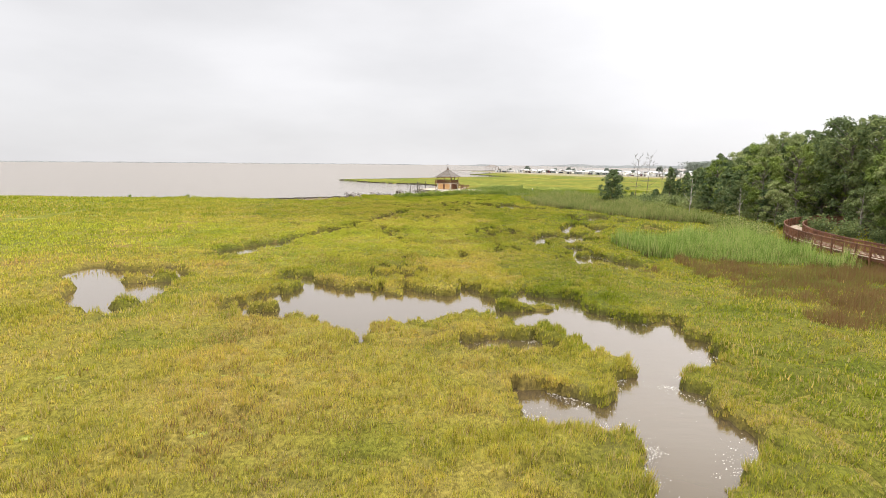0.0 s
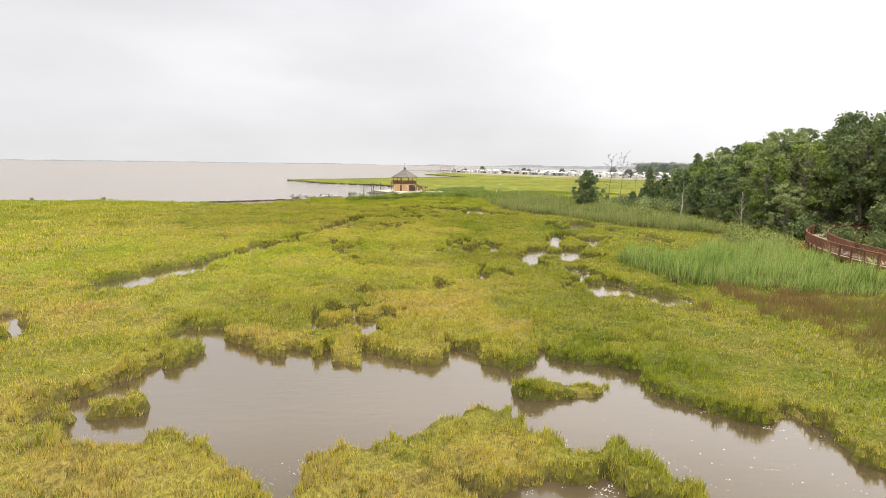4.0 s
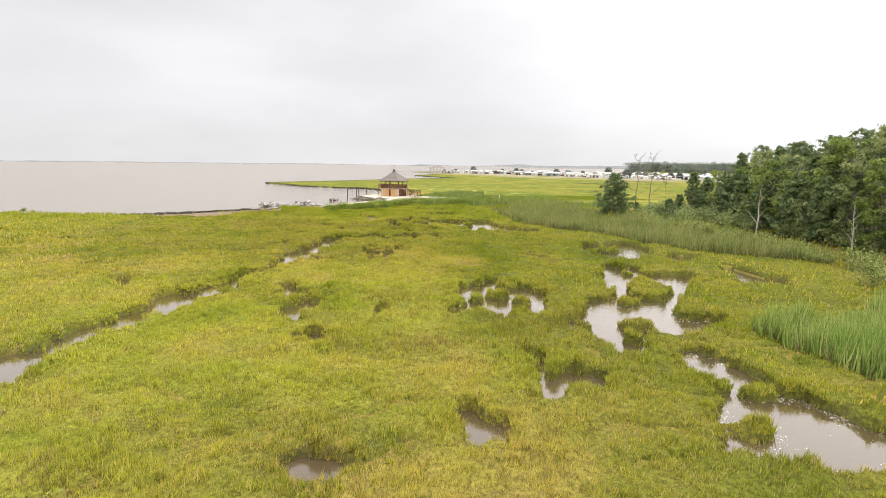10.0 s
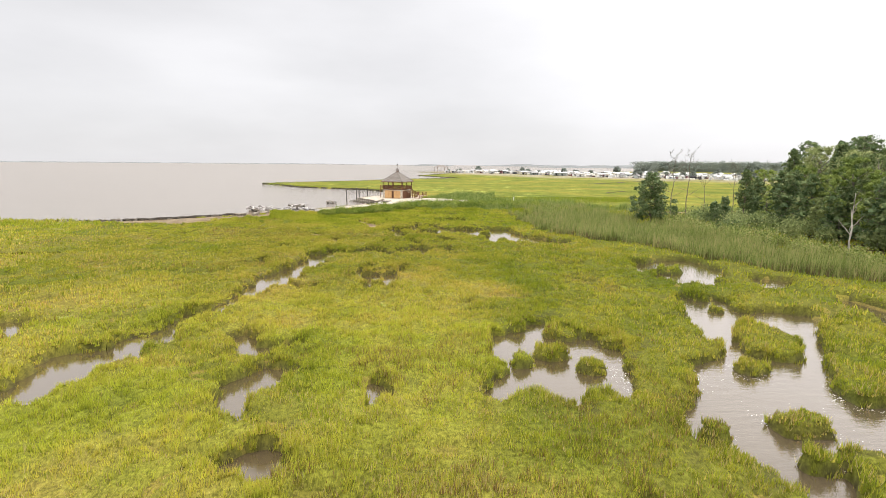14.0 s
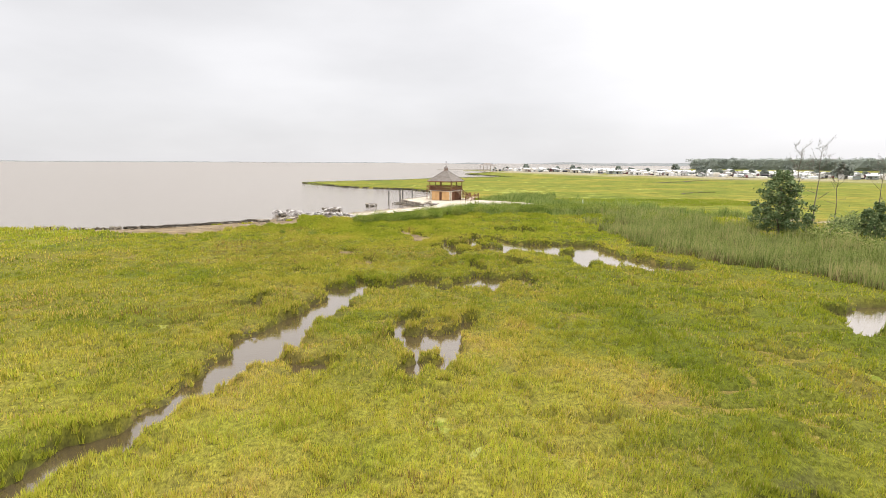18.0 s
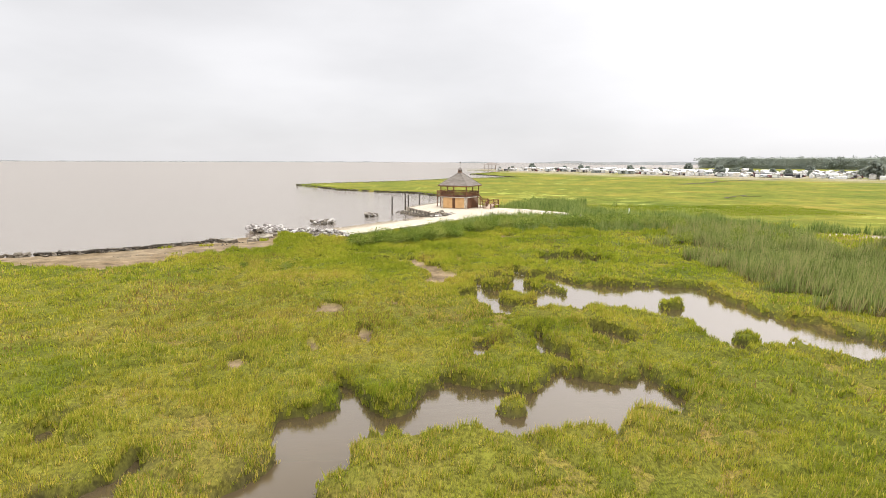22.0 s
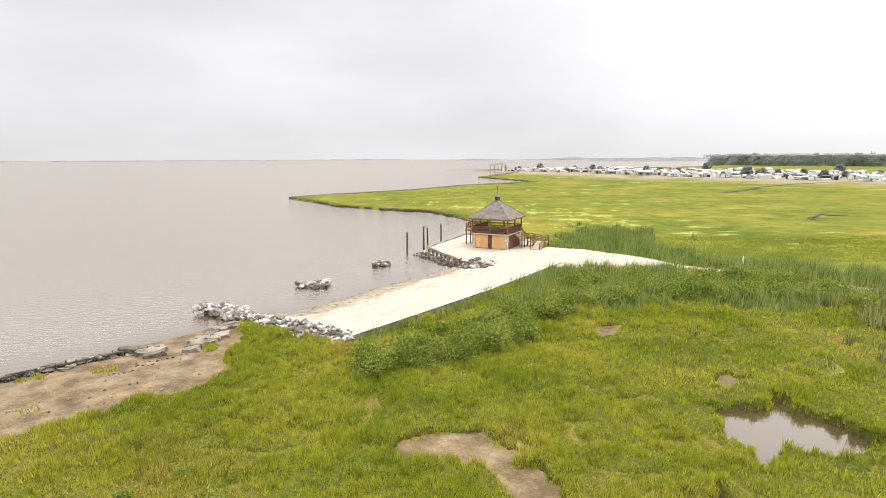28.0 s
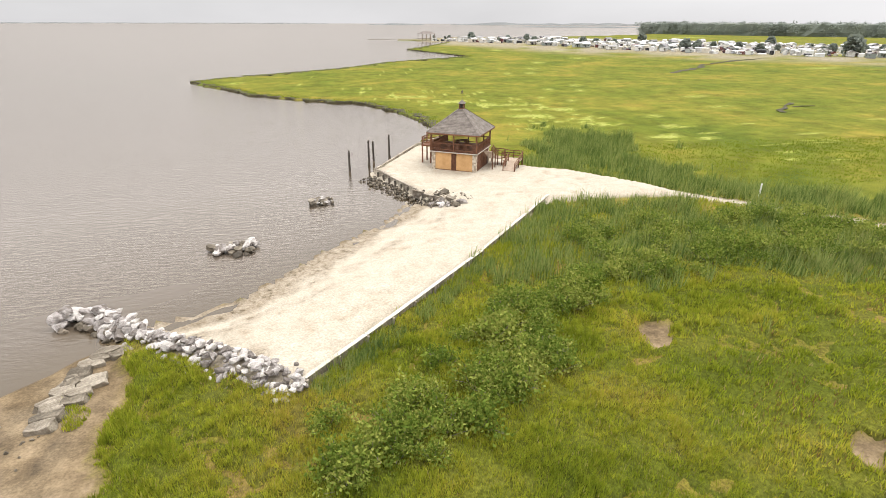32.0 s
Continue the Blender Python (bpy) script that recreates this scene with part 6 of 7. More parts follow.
stand("understory_bush", shrub(2.0, 34, 1200, M_LEAF, 0.135, 0.25), [(x, y, 40 * i, 0.8 + 0.5 * rng_shrub.rand()) for i, (x, y) in enumerate(UNDER + [(60 + 2 * (i % 3), 64 + 6.5 * i) for i in range(10)] + [(62 + 2.6 * (i % 4), 60 + 2.2 * i) for i in range(12)] + [(67 + 3.0 * (i % 4), 74 + 2.4 * i) for i in range(11)] + [(47 + 2.4 * (i % 5), 122 + 2.0 * i) for i in range(9)])], "dense green bush under the trees", "bush", "bushes under the trees")
for meshes, at_spots in zip(SHRUBS, shrub_spots):
    stand("shrub", meshes, at_spots, "grey-green bushy marsh elder shrub among the grass", "shrub", "marsh shrubs")

# ---- pavilion on the beach ----


def pavilion():
    z0 = 0.70
    house = thing("pavilion", pose(2.1, 198.06, z0, 0, 0, -30), "two-storey timber beach pavilion with a brown hipped roof", "pavilion")
    h = 2.75
    wall = part("wall", Shape().box(-h + 0.12, -h + 0.12, -0.4, h - 0.12, h - 0.12, 2.1).mesh("wall", M_SIDING), house, "tan wooden lower walls")
    # panelled faces: two bays and a dark door between them on each side
    for k in range(4):
        turn = pose(0, 0, 0, 0, 0, 90 * k)
        front = k in (0, 2)
        for x0, x1 in ((-2.35, -0.33), (0.33, 2.35)):
            if front:
                s = Shape().box(x0, -h + 0.06, 0.08, x1, -h + 0.13, 2.0, turn)
                part("panel", s.mesh("panel", M_SIDING, 0.012), wall)
            else:
                n = 7
                for i in range(n):
                    w = (x1 - x0) / n
                    s = Shape().box(x0 + i * w + 0.012, -h + 0.05, 0.05, x0 + (i + 1) * w - 0.012, -h + 0.13, 2.02, turn)
                    part("board", s.mesh("board", M_DECK), wall)
        door = Shape()
        for i in range(4):
            door.box(-0.3 + 0.15 * i + 0.008, -h + 0.03, 0.0, -0.3 + 0.15 * (i + 1) - 0.008, -h + 0.12, 2.02, turn)
        part("door", door.mesh("door", M_DECK, 0.006), wall, "dark brown plank door")
        part("sill", Shape().box(-2.4, -h + 0.02, -0.1, 2.4, -h + 0.12, 0.06, turn).mesh("sill", M_DECK), wall)
    for sx in (-1, 1):
        for sy in (-1, 1):
            pier = part("corner_pier", Shape().box(min(sx * h, sx * (h - 0.42)), min(sy * h, sy * (h - 0.42)), -0.4, max(sx * h, sx * (h - 0.42)), max(sy * h, sy * (h - 0.42)), 2.1)
                        .mesh("corner_pier", M_CONC), house, "pale stone corner pier")
            rng = random.Random(sx * 3 + sy)
            z = 0.0
            while z < 1.98:
                t = min(2.09 - z, 0.14 + 0.12 * rng.random())
                cut = 0.14 + 0.12 * rng.random()
                for a0, a1 in ((0.0, cut), (cut + 0.012, 0.42)):
                    for side in (0, 1):
                        if side == 0:
                            xs, ys = sorted((sx * (h - a0), sx * (h - a1))), sorted((sy * (h - 0.02), sy * (h + 0.03 + 0.02 * rng.random())))
                        else:
                            ys, xs = sorted((sy * (h - a0), sy * (h - a1))), sorted((sx * (h - 0.02), sx * (h + 0.03 + 0.02 * rng.random())))
                        part("stone", Shape().box(xs[0], ys[0], z + 0.008, xs[1], ys[1], z + t - 0.008).mesh("stone", M_STONE, 0.012), pier)
                z += t
    # upper deck
    part("fascia", Shape().box(-2.95, -2.95, 2.12, 2.95, 2.95, 2.24).mesh("fascia", M_CAP, 0.01), house, "pale timber band under the deck")
    floor = part("deck", Shape().box(-2.92, -2.92, 2.245, 2.92, 2.92, 2.29).mesh("deck", M_DECK), house)
    for i in range(36):
        y = -2.9 + i * 0.161
        part("deck_board", Shape().box(-2.9, y + 0.006, 2.294, 2.9, y + 0.155, 2.325).mesh("deck_board", M_DECK), floor)
    posts = [(-2.8, -2.8), (0, -2.8), (2.8, -2.8), (2.8, 0), (2.8, 2.8), (0, 2.8), (-2.8, 2.8), (-2.8, 0)]
    for x, y in posts:
        part("post", Shape().box(x - 0.08, y - 0.08, 2.1, x + 0.08, y + 0.08, 4.42).mesh("post", M_DECK, 0.01), house)
    ring = [(-2.8, -2.8), (2.8, -2.8), (2.8, 2.8), (-2.8, 2.8)]
    for (ax, ay), (bx, by) in zip(ring, ring[1:] + ring[:1]):
        part("roof_beam", Shape().beam((ax, ay, 4.32), (bx, by, 4.32), 0.14, 0.22).mesh("roof_beam", M_DECK, 0.01), house)
        rail = Shape().beam((ax, ay, 3.28), (bx, by, 3.28), 0.12, 0.05).beam((ax, ay, 3.18), (bx, by, 3.18), 0.05, 0.10).beam((ax, ay, 2.46), (bx, by, 2.46), 0.05, 0.10)
        rail = part("railing", rail.mesh("railing", M_DECK), house, "dark brown wooden railing")
        pick = Shape()
        for i in range(40):
            k = (i + 0.5) / 40
            x, y = ax + (bx - ax) * k, ay + (by - ay) * k
            pick.box(x - 0.02, y - 0.02, 2.44, x + 0.02, y + 0.02, 3.2)
        part("baluster_panel", pick.mesh("baluster_panel", M_DECK), rail)
    # roof: four hips with shingle courses
    roof = part("roof", Shape().add([(-3.25, -3.25, 4.40), (3.25, -3.25, 4.40), (3.25, 3.25, 4.40), (-3.25, 3.25, 4.40), (-0.3, -0.3, 6.85), (0.3, -0.3, 6.85), (0.3, 0.3, 6.85), (-0.3, 0.3, 6.85)],
                                    [(0, 1, 5, 4), (1, 2, 6, 5), (2, 3, 7, 6), (3, 0, 4, 7), (4, 5, 6, 7), (3, 2, 1, 0)]).mesh("roof", M_SHINGLE), house, "brown shingled hipped roof")
    for k in range(4):
        turn = pose(0, 0, 0, 0, 0, 90 * k)
        for i in range(17):
            a, b = i / 17, (i + 1) / 17
            r0, r1 = 3.27 + (0.3 - 3.27) * a, 3.27 + (0.3 - 3.27) * b
            za, zb = 4.42 + 2.45 * a, 4.42 + 2.45 * b
            s = Shape().add([turn @ Vector(p) for p in ((-r0, -r0, za + 0.035), (r0, -r0, za + 0.035), (r1, -r1, zb + 0.012), (-r1, -r1, zb + 0.012), (-r0, -r0, za), (r0, -r0, za))],
                            [(0, 1, 2, 3), (4, 5, 1, 0)])
            part("shingle_course", s.mesh("shingle_course", M_SHINGLE), roof)
        part("eave_board", Shape().beam(turn @ Vector((-3.27, -3.27, 4.36)), turn @ Vector((3.27, -3.27, 4.36)), 0.05, 0.14).mesh("eave_board", M_DECK), roof)
        part("hip_cap", Shape().beam(turn @ Vector((-3.24, -3.24, 4.47)), turn @ Vector((-0.28, -0.28, 6.89)), 0.2, 0.05).mesh("hip_cap", M_SHINGLE), roof)
    cup = part("cupola", Shape().box(-0.3, -0.3, 6.8, 0.3, 0.3, 7.0).mesh("cupola", M_DECK, 0.01), house, "small dark louvred cupola with a finial")
    for sx in (-1, 1):
        for sy in (-1, 1):
            part("cupola_post", Shape().box(sx * 0.24 - 0.05, sy * 0.24 - 0.05, 6.98, sx * 0.24 + 0.05, sy * 0.24 + 0.05, 7.5).mesh("cupola_post", M_DECK), cup)
    for i in range(5):
        part("louvre", Shape().box(-0.24, -0.24, 7.02 + 0.1 * i, 0.24, 0.24, 7.07 + 0.1 * i).mesh("louvre", M_PILE), cup)
    part("cupola_roof", Shape().add([(-0.4, -0.4, 7.5), (0.4, -0.4, 7.5), (0.4, 0.4, 7.5), (-0.4, 0.4, 7.5), (0, 0, 7.95)], [(0, 1, 4), (1, 2, 4), (2, 3, 4), (3, 0, 4), (3, 2, 1, 0)])
         .mesh("cupola_roof", M_SHINGLE), cup)
    fin = Shape().tube((0, 0, 7.9), (0, 0, 9.1), 0.025, 0.015).beam((-0.3, 0, 8.6), (0.3, 0, 8.6), 0.03, 0.03).box(-0.02, -0.22, 8.7, 0.02, 0.22, 8.95)
    part("weather_vane", fin.mesh("weather_vane", M_PILE), cup)
    # side deck on posts, over the terrace
    side = part("side_deck", Shape().box(-5.1, -0.4, 2.12, -2.97, 2.9, 2.3).mesh("side_deck", M_DECK, 0.01), house, "raised side deck on posts")
    for x, y in ((-5.0, -0.3), (-5.0, 1.2), (-5.0, 2.8), (-3.9, -0.3), (-3.9, 2.8)):
        part("post", Shape().box(x - 0.07, y - 0.07, -0.4, x + 0.07, y + 0.07, 3.3).mesh("post", M_DECK), side)
    for a, b in (((-5.0, -0.3), (-5.0, 2.8)), ((-5.0, -0.3), (-2.95, -0.3)), ((-5.0, 2.8), (-2.95, 2.8))):
        for z in (2.6, 2.82, 3.04, 3.26):
            part("rail", Shape().beam((*a, z), (*b, z), 0.05, 0.09).mesh("rail", M_DECK), side)
    # stair to a low landing and a ramp down to the sand
    stair = part("stair", Shape().box(2.95, 1.9, 0.78, 4.6, 3.3, 0.86).mesh("stair", M_DECKGREY, 0.01), house, "timber stair and ramp with plank rails")
    for i in range(8):
        part("step", Shape().box(2.95, -0.5 + 0.3 * i, 2.08 - 0.16 * i, 4.1, -0.18 + 0.3 * i, 2.13 - 0.16 * i).mesh("step", M_DECKGREY), stair)
    part("landing", Shape().box(4.62, 1.9, 0.62, 6.9, 3.6, 0.70).mesh("landing", M_DECKGREY, 0.01), stair)
    part("ramp", Shape().beam((6.2, 1.88, 0.66), (6.2, -0.6, 0.02), 1.3, 0.08).mesh("ramp", M_DECKGREY), stair)
    for pts in (((4.15, -0.5, 2.05), (4.15, 1.9, 0.8)), ((2.95, 3.3, 0.86), (4.6, 3.3, 0.86)), ((4.65, 3.55, 0.7), (6.85, 3.55, 0.7)), ((4.65, 1.95, 0.7), (5.5, 1.95, 0.7)), ((5.5, 1.9, 0.7), (5.5, -0.6, 0.04)), ((6.9, 3.55, 0.7), (6.9, -0.6, 0.04))):
        a, b = Vector(pts[0]), Vector(pts[1])
        for z in (0.32, 0.62, 0.92):
            part("rail", Shape().beam(a + Vector((0, 0, z)), b + Vector((0, 0, z)), 0.05, 0.1).mesh("rail", M_DECK), stair)
        for i in range(3):
            p = a.lerp(b, i / 2)
            part("rail_post", Shape().box(p.x - 0.05, p.y - 0.05, -0.4, p.x + 0.05, p.y + 0.05, p.z + 0.97).mesh("rail_post", M_DECK), stair)
    table = thing("picnic_table", pose(2.3, 198.6, z0 + 2.325, 0, 0, 10), "dark wooden picnic table under the pavilion roof", "table")
    part("tabletop", Shape().box(-0.9, -0.38, 0.70, 0.9, 0.38, 0.75).mesh("tabletop", M_DECK, 0.01), table)
    for s in (-1, 1):
        part("bench", Shape().box(-0.9, s * 0.72 - 0.13, 0.41, 0.9, s * 0.72 + 0.13, 0.45).mesh("bench", M_DECK, 0.01), table)
        part("leg_frame", Shape().beam((s * 0.6, -0.7, 0), (s * 0.6, 0.25, 0.7), 0.05, 0.09).beam((s * 0.6, 0.7, 0), (s * 0.6, -0.25, 0.7), 0.05, 0.09)
             .beam((s * 0.6, -0.75, 0.37), (s * 0.6, 0.75, 0.37), 0.05, 0.09).mesh("leg_frame", M_DECK), table)


pavilion()

# ---- bulkheads, pilings, post ----


def timber_wall():
    wall = tagged(thing("timber_bulkhead", Matrix.Identity(4), "low weathered timber bulkhead with a pale cap", "bulkhead"), kind="structure")
    line = [(-14.1, 156.3), (-9.5, 161.6), (-2.4, 170.0), (4.5, 179.0), (7.2, 182.6)]
    board = Shape().box(0.004, -0.04, -0.7, 0.246, 0.04, 0.0).mesh("board", M_TIMBER, 0.008)
    cap = Shape().box(0.0, -0.13, 0.0, 2.38, 0.13, 0.06).mesh("cap", M_CAP, 0.012)
    post = Shape().tube((0, 0, -0.9), (0, 0, 0.0), 0.1, 0.1, 8).mesh("post", M_TIMBER)
    for i, (x, y, a) in enumerate(along(line, 0.25)):
        part("board", board, wall).matrix_world = pose(x, y, 0.80, random.uniform(-1.5, 1.5), 0, a)
    for i, (x, y, a) in enumerate(along(line, 2.4)):
        part("cap", cap, wall).matrix_world = pose(x, y, 0.802, 0, random.uniform(-0.5, 0.5), a)
        n = Vector((math.sin(radians(a)), -math.cos(radians(a)))) * 0.15
        part("post", post, wall).matrix_world = pose(x + n.x, y + n.y, 0.78, 0, 0, a)


timber_wall()


def sea_bulkhead():
    wall = tagged(thing("terrace_bulkhead", Matrix.Identity(4), "grey bulkhead with posts along the sandy terrace", "bulkhead"), kind="structure")
    line = [(-0.9, 183.9), (-4.1, 187.3), (-8.4, 197.9), (-1.9, 211.4), (2.0, 216)]
    panel = Shape().box(0.006, -0.1, -1.3, 1.494, 0.1, 0.0).mesh("panel", M_TIMBER, 0.02)
    cap = Shape().box(0.0, -0.13, 0.0, 1.49, 0.13, 0.05).mesh("cap", M_TIMBER, 0.015)
    pile = Shape().tube((0, 0, -1.4), (0, 0, -0.12), 0.10, 0.09, 9).mesh("pile", M_PILE)
    for x, y, a in along(line, 1.5):
        z = 0.74 if y > 187 else 0.6
        part("panel", panel, wall).matrix_world = pose(x, y, z, 0, 0, a)
        part("cap", cap, wall).matrix_world = pose(x, y, z + 0.002, 0, 0, a)
        n = Vector((-math.sin(radians(a)), math.cos(radians(a)))) * 0.24
        part("pile", pile, wall).matrix_world = pose(x + n.x, y + n.y, z, 0, 0, a)


sea_bulkhead()


def pilings():
    first = None
    for x, y, top, lean in ((-11.5, 199.1, 2.8, 1.5), (-9.0, 202.8, 3.3, -1), (-8.35, 203.7, 2.95, 1), (-6.1, 206.4, 3.2, 0.5)):
        m = pose(x, y, 0, lean, lean * 0.5, 20 * x)
        if first is None:
            first = thing("mooring_piling", m, "dark weathered wooden mooring piling standing in water", "piling", "mooring pilings")
            shaft = Shape()
            rng = np.random.RandomState(3)
            limb(shaft, [Vector((0.02 * rng.randn(), 0.02 * rng.randn(), z)) for z in (-1.2, 0, 0.9, 1.8, 2.7, 3.0)], 0.15, 0.115, 10)
            part("shaft", shaft.mesh("shaft", M_PILE, smooth=True), first)
            part("top", Shape().tube((0, 0, 2.99), (0, 0, 3.06), 0.125, 0.09, 10).mesh("top", M_TIMBER), first)
            part("waterline_band", Shape().tube((0, 0, -0.05), (0, 0, 0.35), 0.165, 0.16, 10).mesh("waterline_band", M_WETROCK), first)
            first.scale = (1, 1, top / 3.05)
        else:
            copy_thing(first, m).scale = (1, 1, top / 3.05)


pilings()
marker = thing("marker_post", pose(29.9, 180.8, ground_z(29.9, 180.8) - 0.1), "slim white plastic marker post beside the sandy path", "post")
part("shaft", Shape().tube((0, 0, -0.3), (0, 0, 1.75), 0.075, 0.075, 10).mesh("shaft", M_POST, smooth=False), marker)
part("cap", Shape().tube((0, 0, 1.75), (0, 0, 1.82), 0.085, 0.05, 10).mesh("cap", M_POST), marker)

# ---- rocks ----


def rock_mesh(name, seed, mat, flat=0.7):
    rng = np.random.RandomState(seed)
    bm = bmesh.new()
    bmesh.ops.create_icosphere(bm, subdivisions=2, radius=1.0)
    planes = [(Vector(rng.randn(3)).normalized(), 0.38 + 0.34 * rng.rand()) for _ in range(12)]
    for v in bm.verts:
        p = v.co.copy()
        for n, d in planes:
            k = p.dot(n)
            if k > d:
                p -= n * (k - d) * 0.98
        p += Vector(rng.randn(3)) * 0.025
        v.co = Vector((p.x * 1.35, p.y * 1.0, p.z * flat * 1.15))
    me = bpy.data.meshes.new(name)
    bm.to_mesh(me)
    bm.free()
    me.materials.append(mat)
    return me


PALE = [rock_mesh("rock", s, M_ROCK) for s in range(8)]
DARK = [rock_mesh("rock", 20 + s, M_WETROCK) for s in range(6)]


def slab_mesh(seed):
    """A broken flat block with worn edges."""
    rng = np.random.RandomState(seed)
    bm = bmesh.new()
    bmesh.ops.create_cube(bm, size=2.0)
    bmesh.ops.subdivide_edges(bm, edges=bm.edges[:], cuts=1)
    for v in bm.verts:
        v.co = Vector((v.co.x * (0.9 + 0.2 * rng.rand()), v.co.y * (0.8 + 0.3 * rng.rand()), v.co.z * 0.42)) + Vector(rng.randn(3)) * 0.07
        if abs(v.co.x) > 0.7 and abs(v.co.y) > 0.7:
            v.co.x, v.co.y = v.co.x * 0.84, v.co.y * 0.84
    bmesh.ops.bevel(bm, geom=[e for e in bm.edges if len(e.link_faces) == 2 and e.calc_face_angle(0) > 0.6], offset=0.07, segments=1, affect="EDGES")
    me = bpy.data.meshes.new("slab")
    bm.to_mesh(me)
    bm.free()
    me.materials.append(M_SLAB)
    return me


SLABS = [slab_mesh(40 + k) for k in range(5)]


def heap(name, label, spots, kind=""):
    """One bank of loose stones: spots of (x, y, z, size, meshes)."""
    pile = thing(name, Matrix.Identity(4), label, "rocks", kind=kind)
    rng = random.Random(len(spots))
    for x, y, z, size, meshes in spots:
        o = part("rock", rng.choice(meshes), pile)
        o.matrix_world = pose(x, y, z, rng.uniform(-25, 25), rng.uniform(-25, 25), rng.uniform(0, 360)) @ Matrix.Diagonal((size * rng.uniform(0.85, 1.25), size, size * rng.uniform(0.8, 1.1), 1))
    return pile


rr = random.Random(9)


def bank(line, n, width, high, sizes, meshes, dark_below=-1.0):
    """Stones strewn over a ridge along a line."""
    out, legs = [], [math.hypot(b[0] - a[0], b[1] - a[1]) for a, b in zip(line, line[1:])]
    for i in range(n):
        d = (i + rr.random()) / n * sum(legs)
        for leg, a, b in zip(legs, line, line[1:]):
            if d <= leg:
                break
            d -= leg
        k = min(1, d / leg)
        off = rr.gauss(0, 0.42)
        nx, ny = -(b[1] - a[1]) / leg, (b[0] - a[0]) / leg
        x, y = a[0] + (b[0] - a[0]) * k + nx * off * width, a[1] + (b[1] - a[1]) * k + ny * off * width
        s = rr.uniform(*sizes) * (1.25 if rr.random() < 0.12 else 1)
        z = max(0.0, ground_z(x, y)) + high * max(0, 1 - abs(off) * 1.1) * rr.uniform(0.4, 1.0) + s * 0.15
        out.append((x, y, z, s, DARK if z < dark_below else meshes))
    return out


jetty = [(-29.3, 165.3), (-27.2, 165.5), (-24.2, 163.1), (-19.6, 159.7), (-16.6, 157.3), (-14.3, 155.5)]
heap("rock_jetty", "bank of grey and white riprap boulders ending the beach", bank(jetty[:3], 84, 1.25, 0.95, (0.26, 0.52), PALE, 0.25) + bank(jetty[2:], 300, 1.3, 0.62, (0.15, 0.31), PALE, -1), "structure")


def shore_slabs():
    pile = thing("shore_slabs", Matrix.Identity(4), "line of long flat tan stone slabs along the mud shore", "rocks", kind="structure")
    rng = random.Random(4)
    for x, y, a in along([(-25.2, 155.4), (-25.6, 157.2), (-25.4, 159.2), (-24.9, 160.6), (-24.8, 161.9)], 0.62):
        for side in (0, 1):
            if side and rng.random() < 0.45:
                continue
            px, py = x + side * 0.9 - 0.35 + rng.uniform(-0.15, 0.15), y + rng.uniform(-0.2, 0.2)
            m = pose(px, py, max(0.05, ground_z(px, py)) + 0.08, rng.uniform(-9, 9), rng.uniform(-9, 9), rng.uniform(0, 45))
            part("slab", rng.choice(SLABS), pile).matrix_world = m @ Matrix.Diagonal((rng.uniform(0.5, 0.8), rng.uniform(0.34, 0.5), rng.uniform(0.4, 0.6), 1))
    for x, y in ((-27.9, 154.4), (-28.6, 154.9), (-28.3, 155.4), (-29.4, 155.4), (-30.2, 155.5)):
        m = pose(x, y, max(0.05, ground_z(x, y)) + 0.08, rng.uniform(-8, 8), rng.uniform(-8, 8), rng.uniform(20, 60))
        part("slab", rng.choice(SLABS), pile).matrix_world = m @ Matrix.Diagonal((0.8, 0.42, 0.6, 1))


shore_slabs()


def broken_bulkhead():
    wall = thing("broken_bulkhead", Matrix.Identity(4), "collapsed dark timber bulkhead with stakes and rubble along the mud", "bulkhead", kind="structure")
    rng = random.Random(12)
    edge = [(-28.8, 155.6), (-30.5, 154.9), (-32.0, 153.6), (-34.0, 151.7), (-35.6, 150.0), (-39.5, 147.6), (-44, 145.2)]
    stake = Shape().tube((0, 0, -0.5), (0, 0, 0.42), 0.055, 0.045, 7).mesh("stake", M_PILE)
    timber = Shape().box(-0.85, -0.09, -0.08, 0.85, 0.09, 0.08).mesh("timber", M_PILE, 0.02)
    for x, y, a in along(edge, 0.55):
        part("stake", stake, wall).matrix_world = pose(x + rng.uniform(-0.1, 0.1), y - 0.25 + rng.uniform(-0.1, 0.1), 0.05 + rng.uniform(-0.12, 0.1), rng.uniform(-12, 12), rng.uniform(-12, 12), 0)
    for x, y, a in along(edge, 1.5):
        part("timber", timber, wall).matrix_world = pose(x + rng.uniform(-0.2, 0.2), y + rng.uniform(-0.2, 0.2), 0.32 + rng.uniform(-0.08, 0.05), rng.uniform(-8, 8), rng.uniform(-5, 5), a + rng.uniform(-10, 10))
    for x, y, z, size, meshes in bank(edge, 200, 0.8, 0.2, (0.13, 0.34), SLABS + DARK):
        m = pose(x - 0.15, y + 0.3, z, rng.uniform(-15, 15), rng.uniform(-15, 15), rng.uniform(0, 360))
        part("rock", rng.choice(meshes), wall).matrix_world = m @ Matrix.Diagonal((size * 1.3, size, size * 0.6, 1))


broken_bulkhead()
heap("offshore_rocks", "low pile of grey boulders standing in the bay", bank([(-22.3, 175.2), (-19.4, 176.6)], 46, 1.5, 0.55, (0.2, 0.46), PALE + SLABS, 0.2))
heap("offshore_rocks", "low pile of grey boulders standing in the bay", bank([(-15.6, 187.0), (-13.5, 187.8)], 40, 1.3, 0.5, (0.18, 0.4), PALE + SLABS, 0.2))
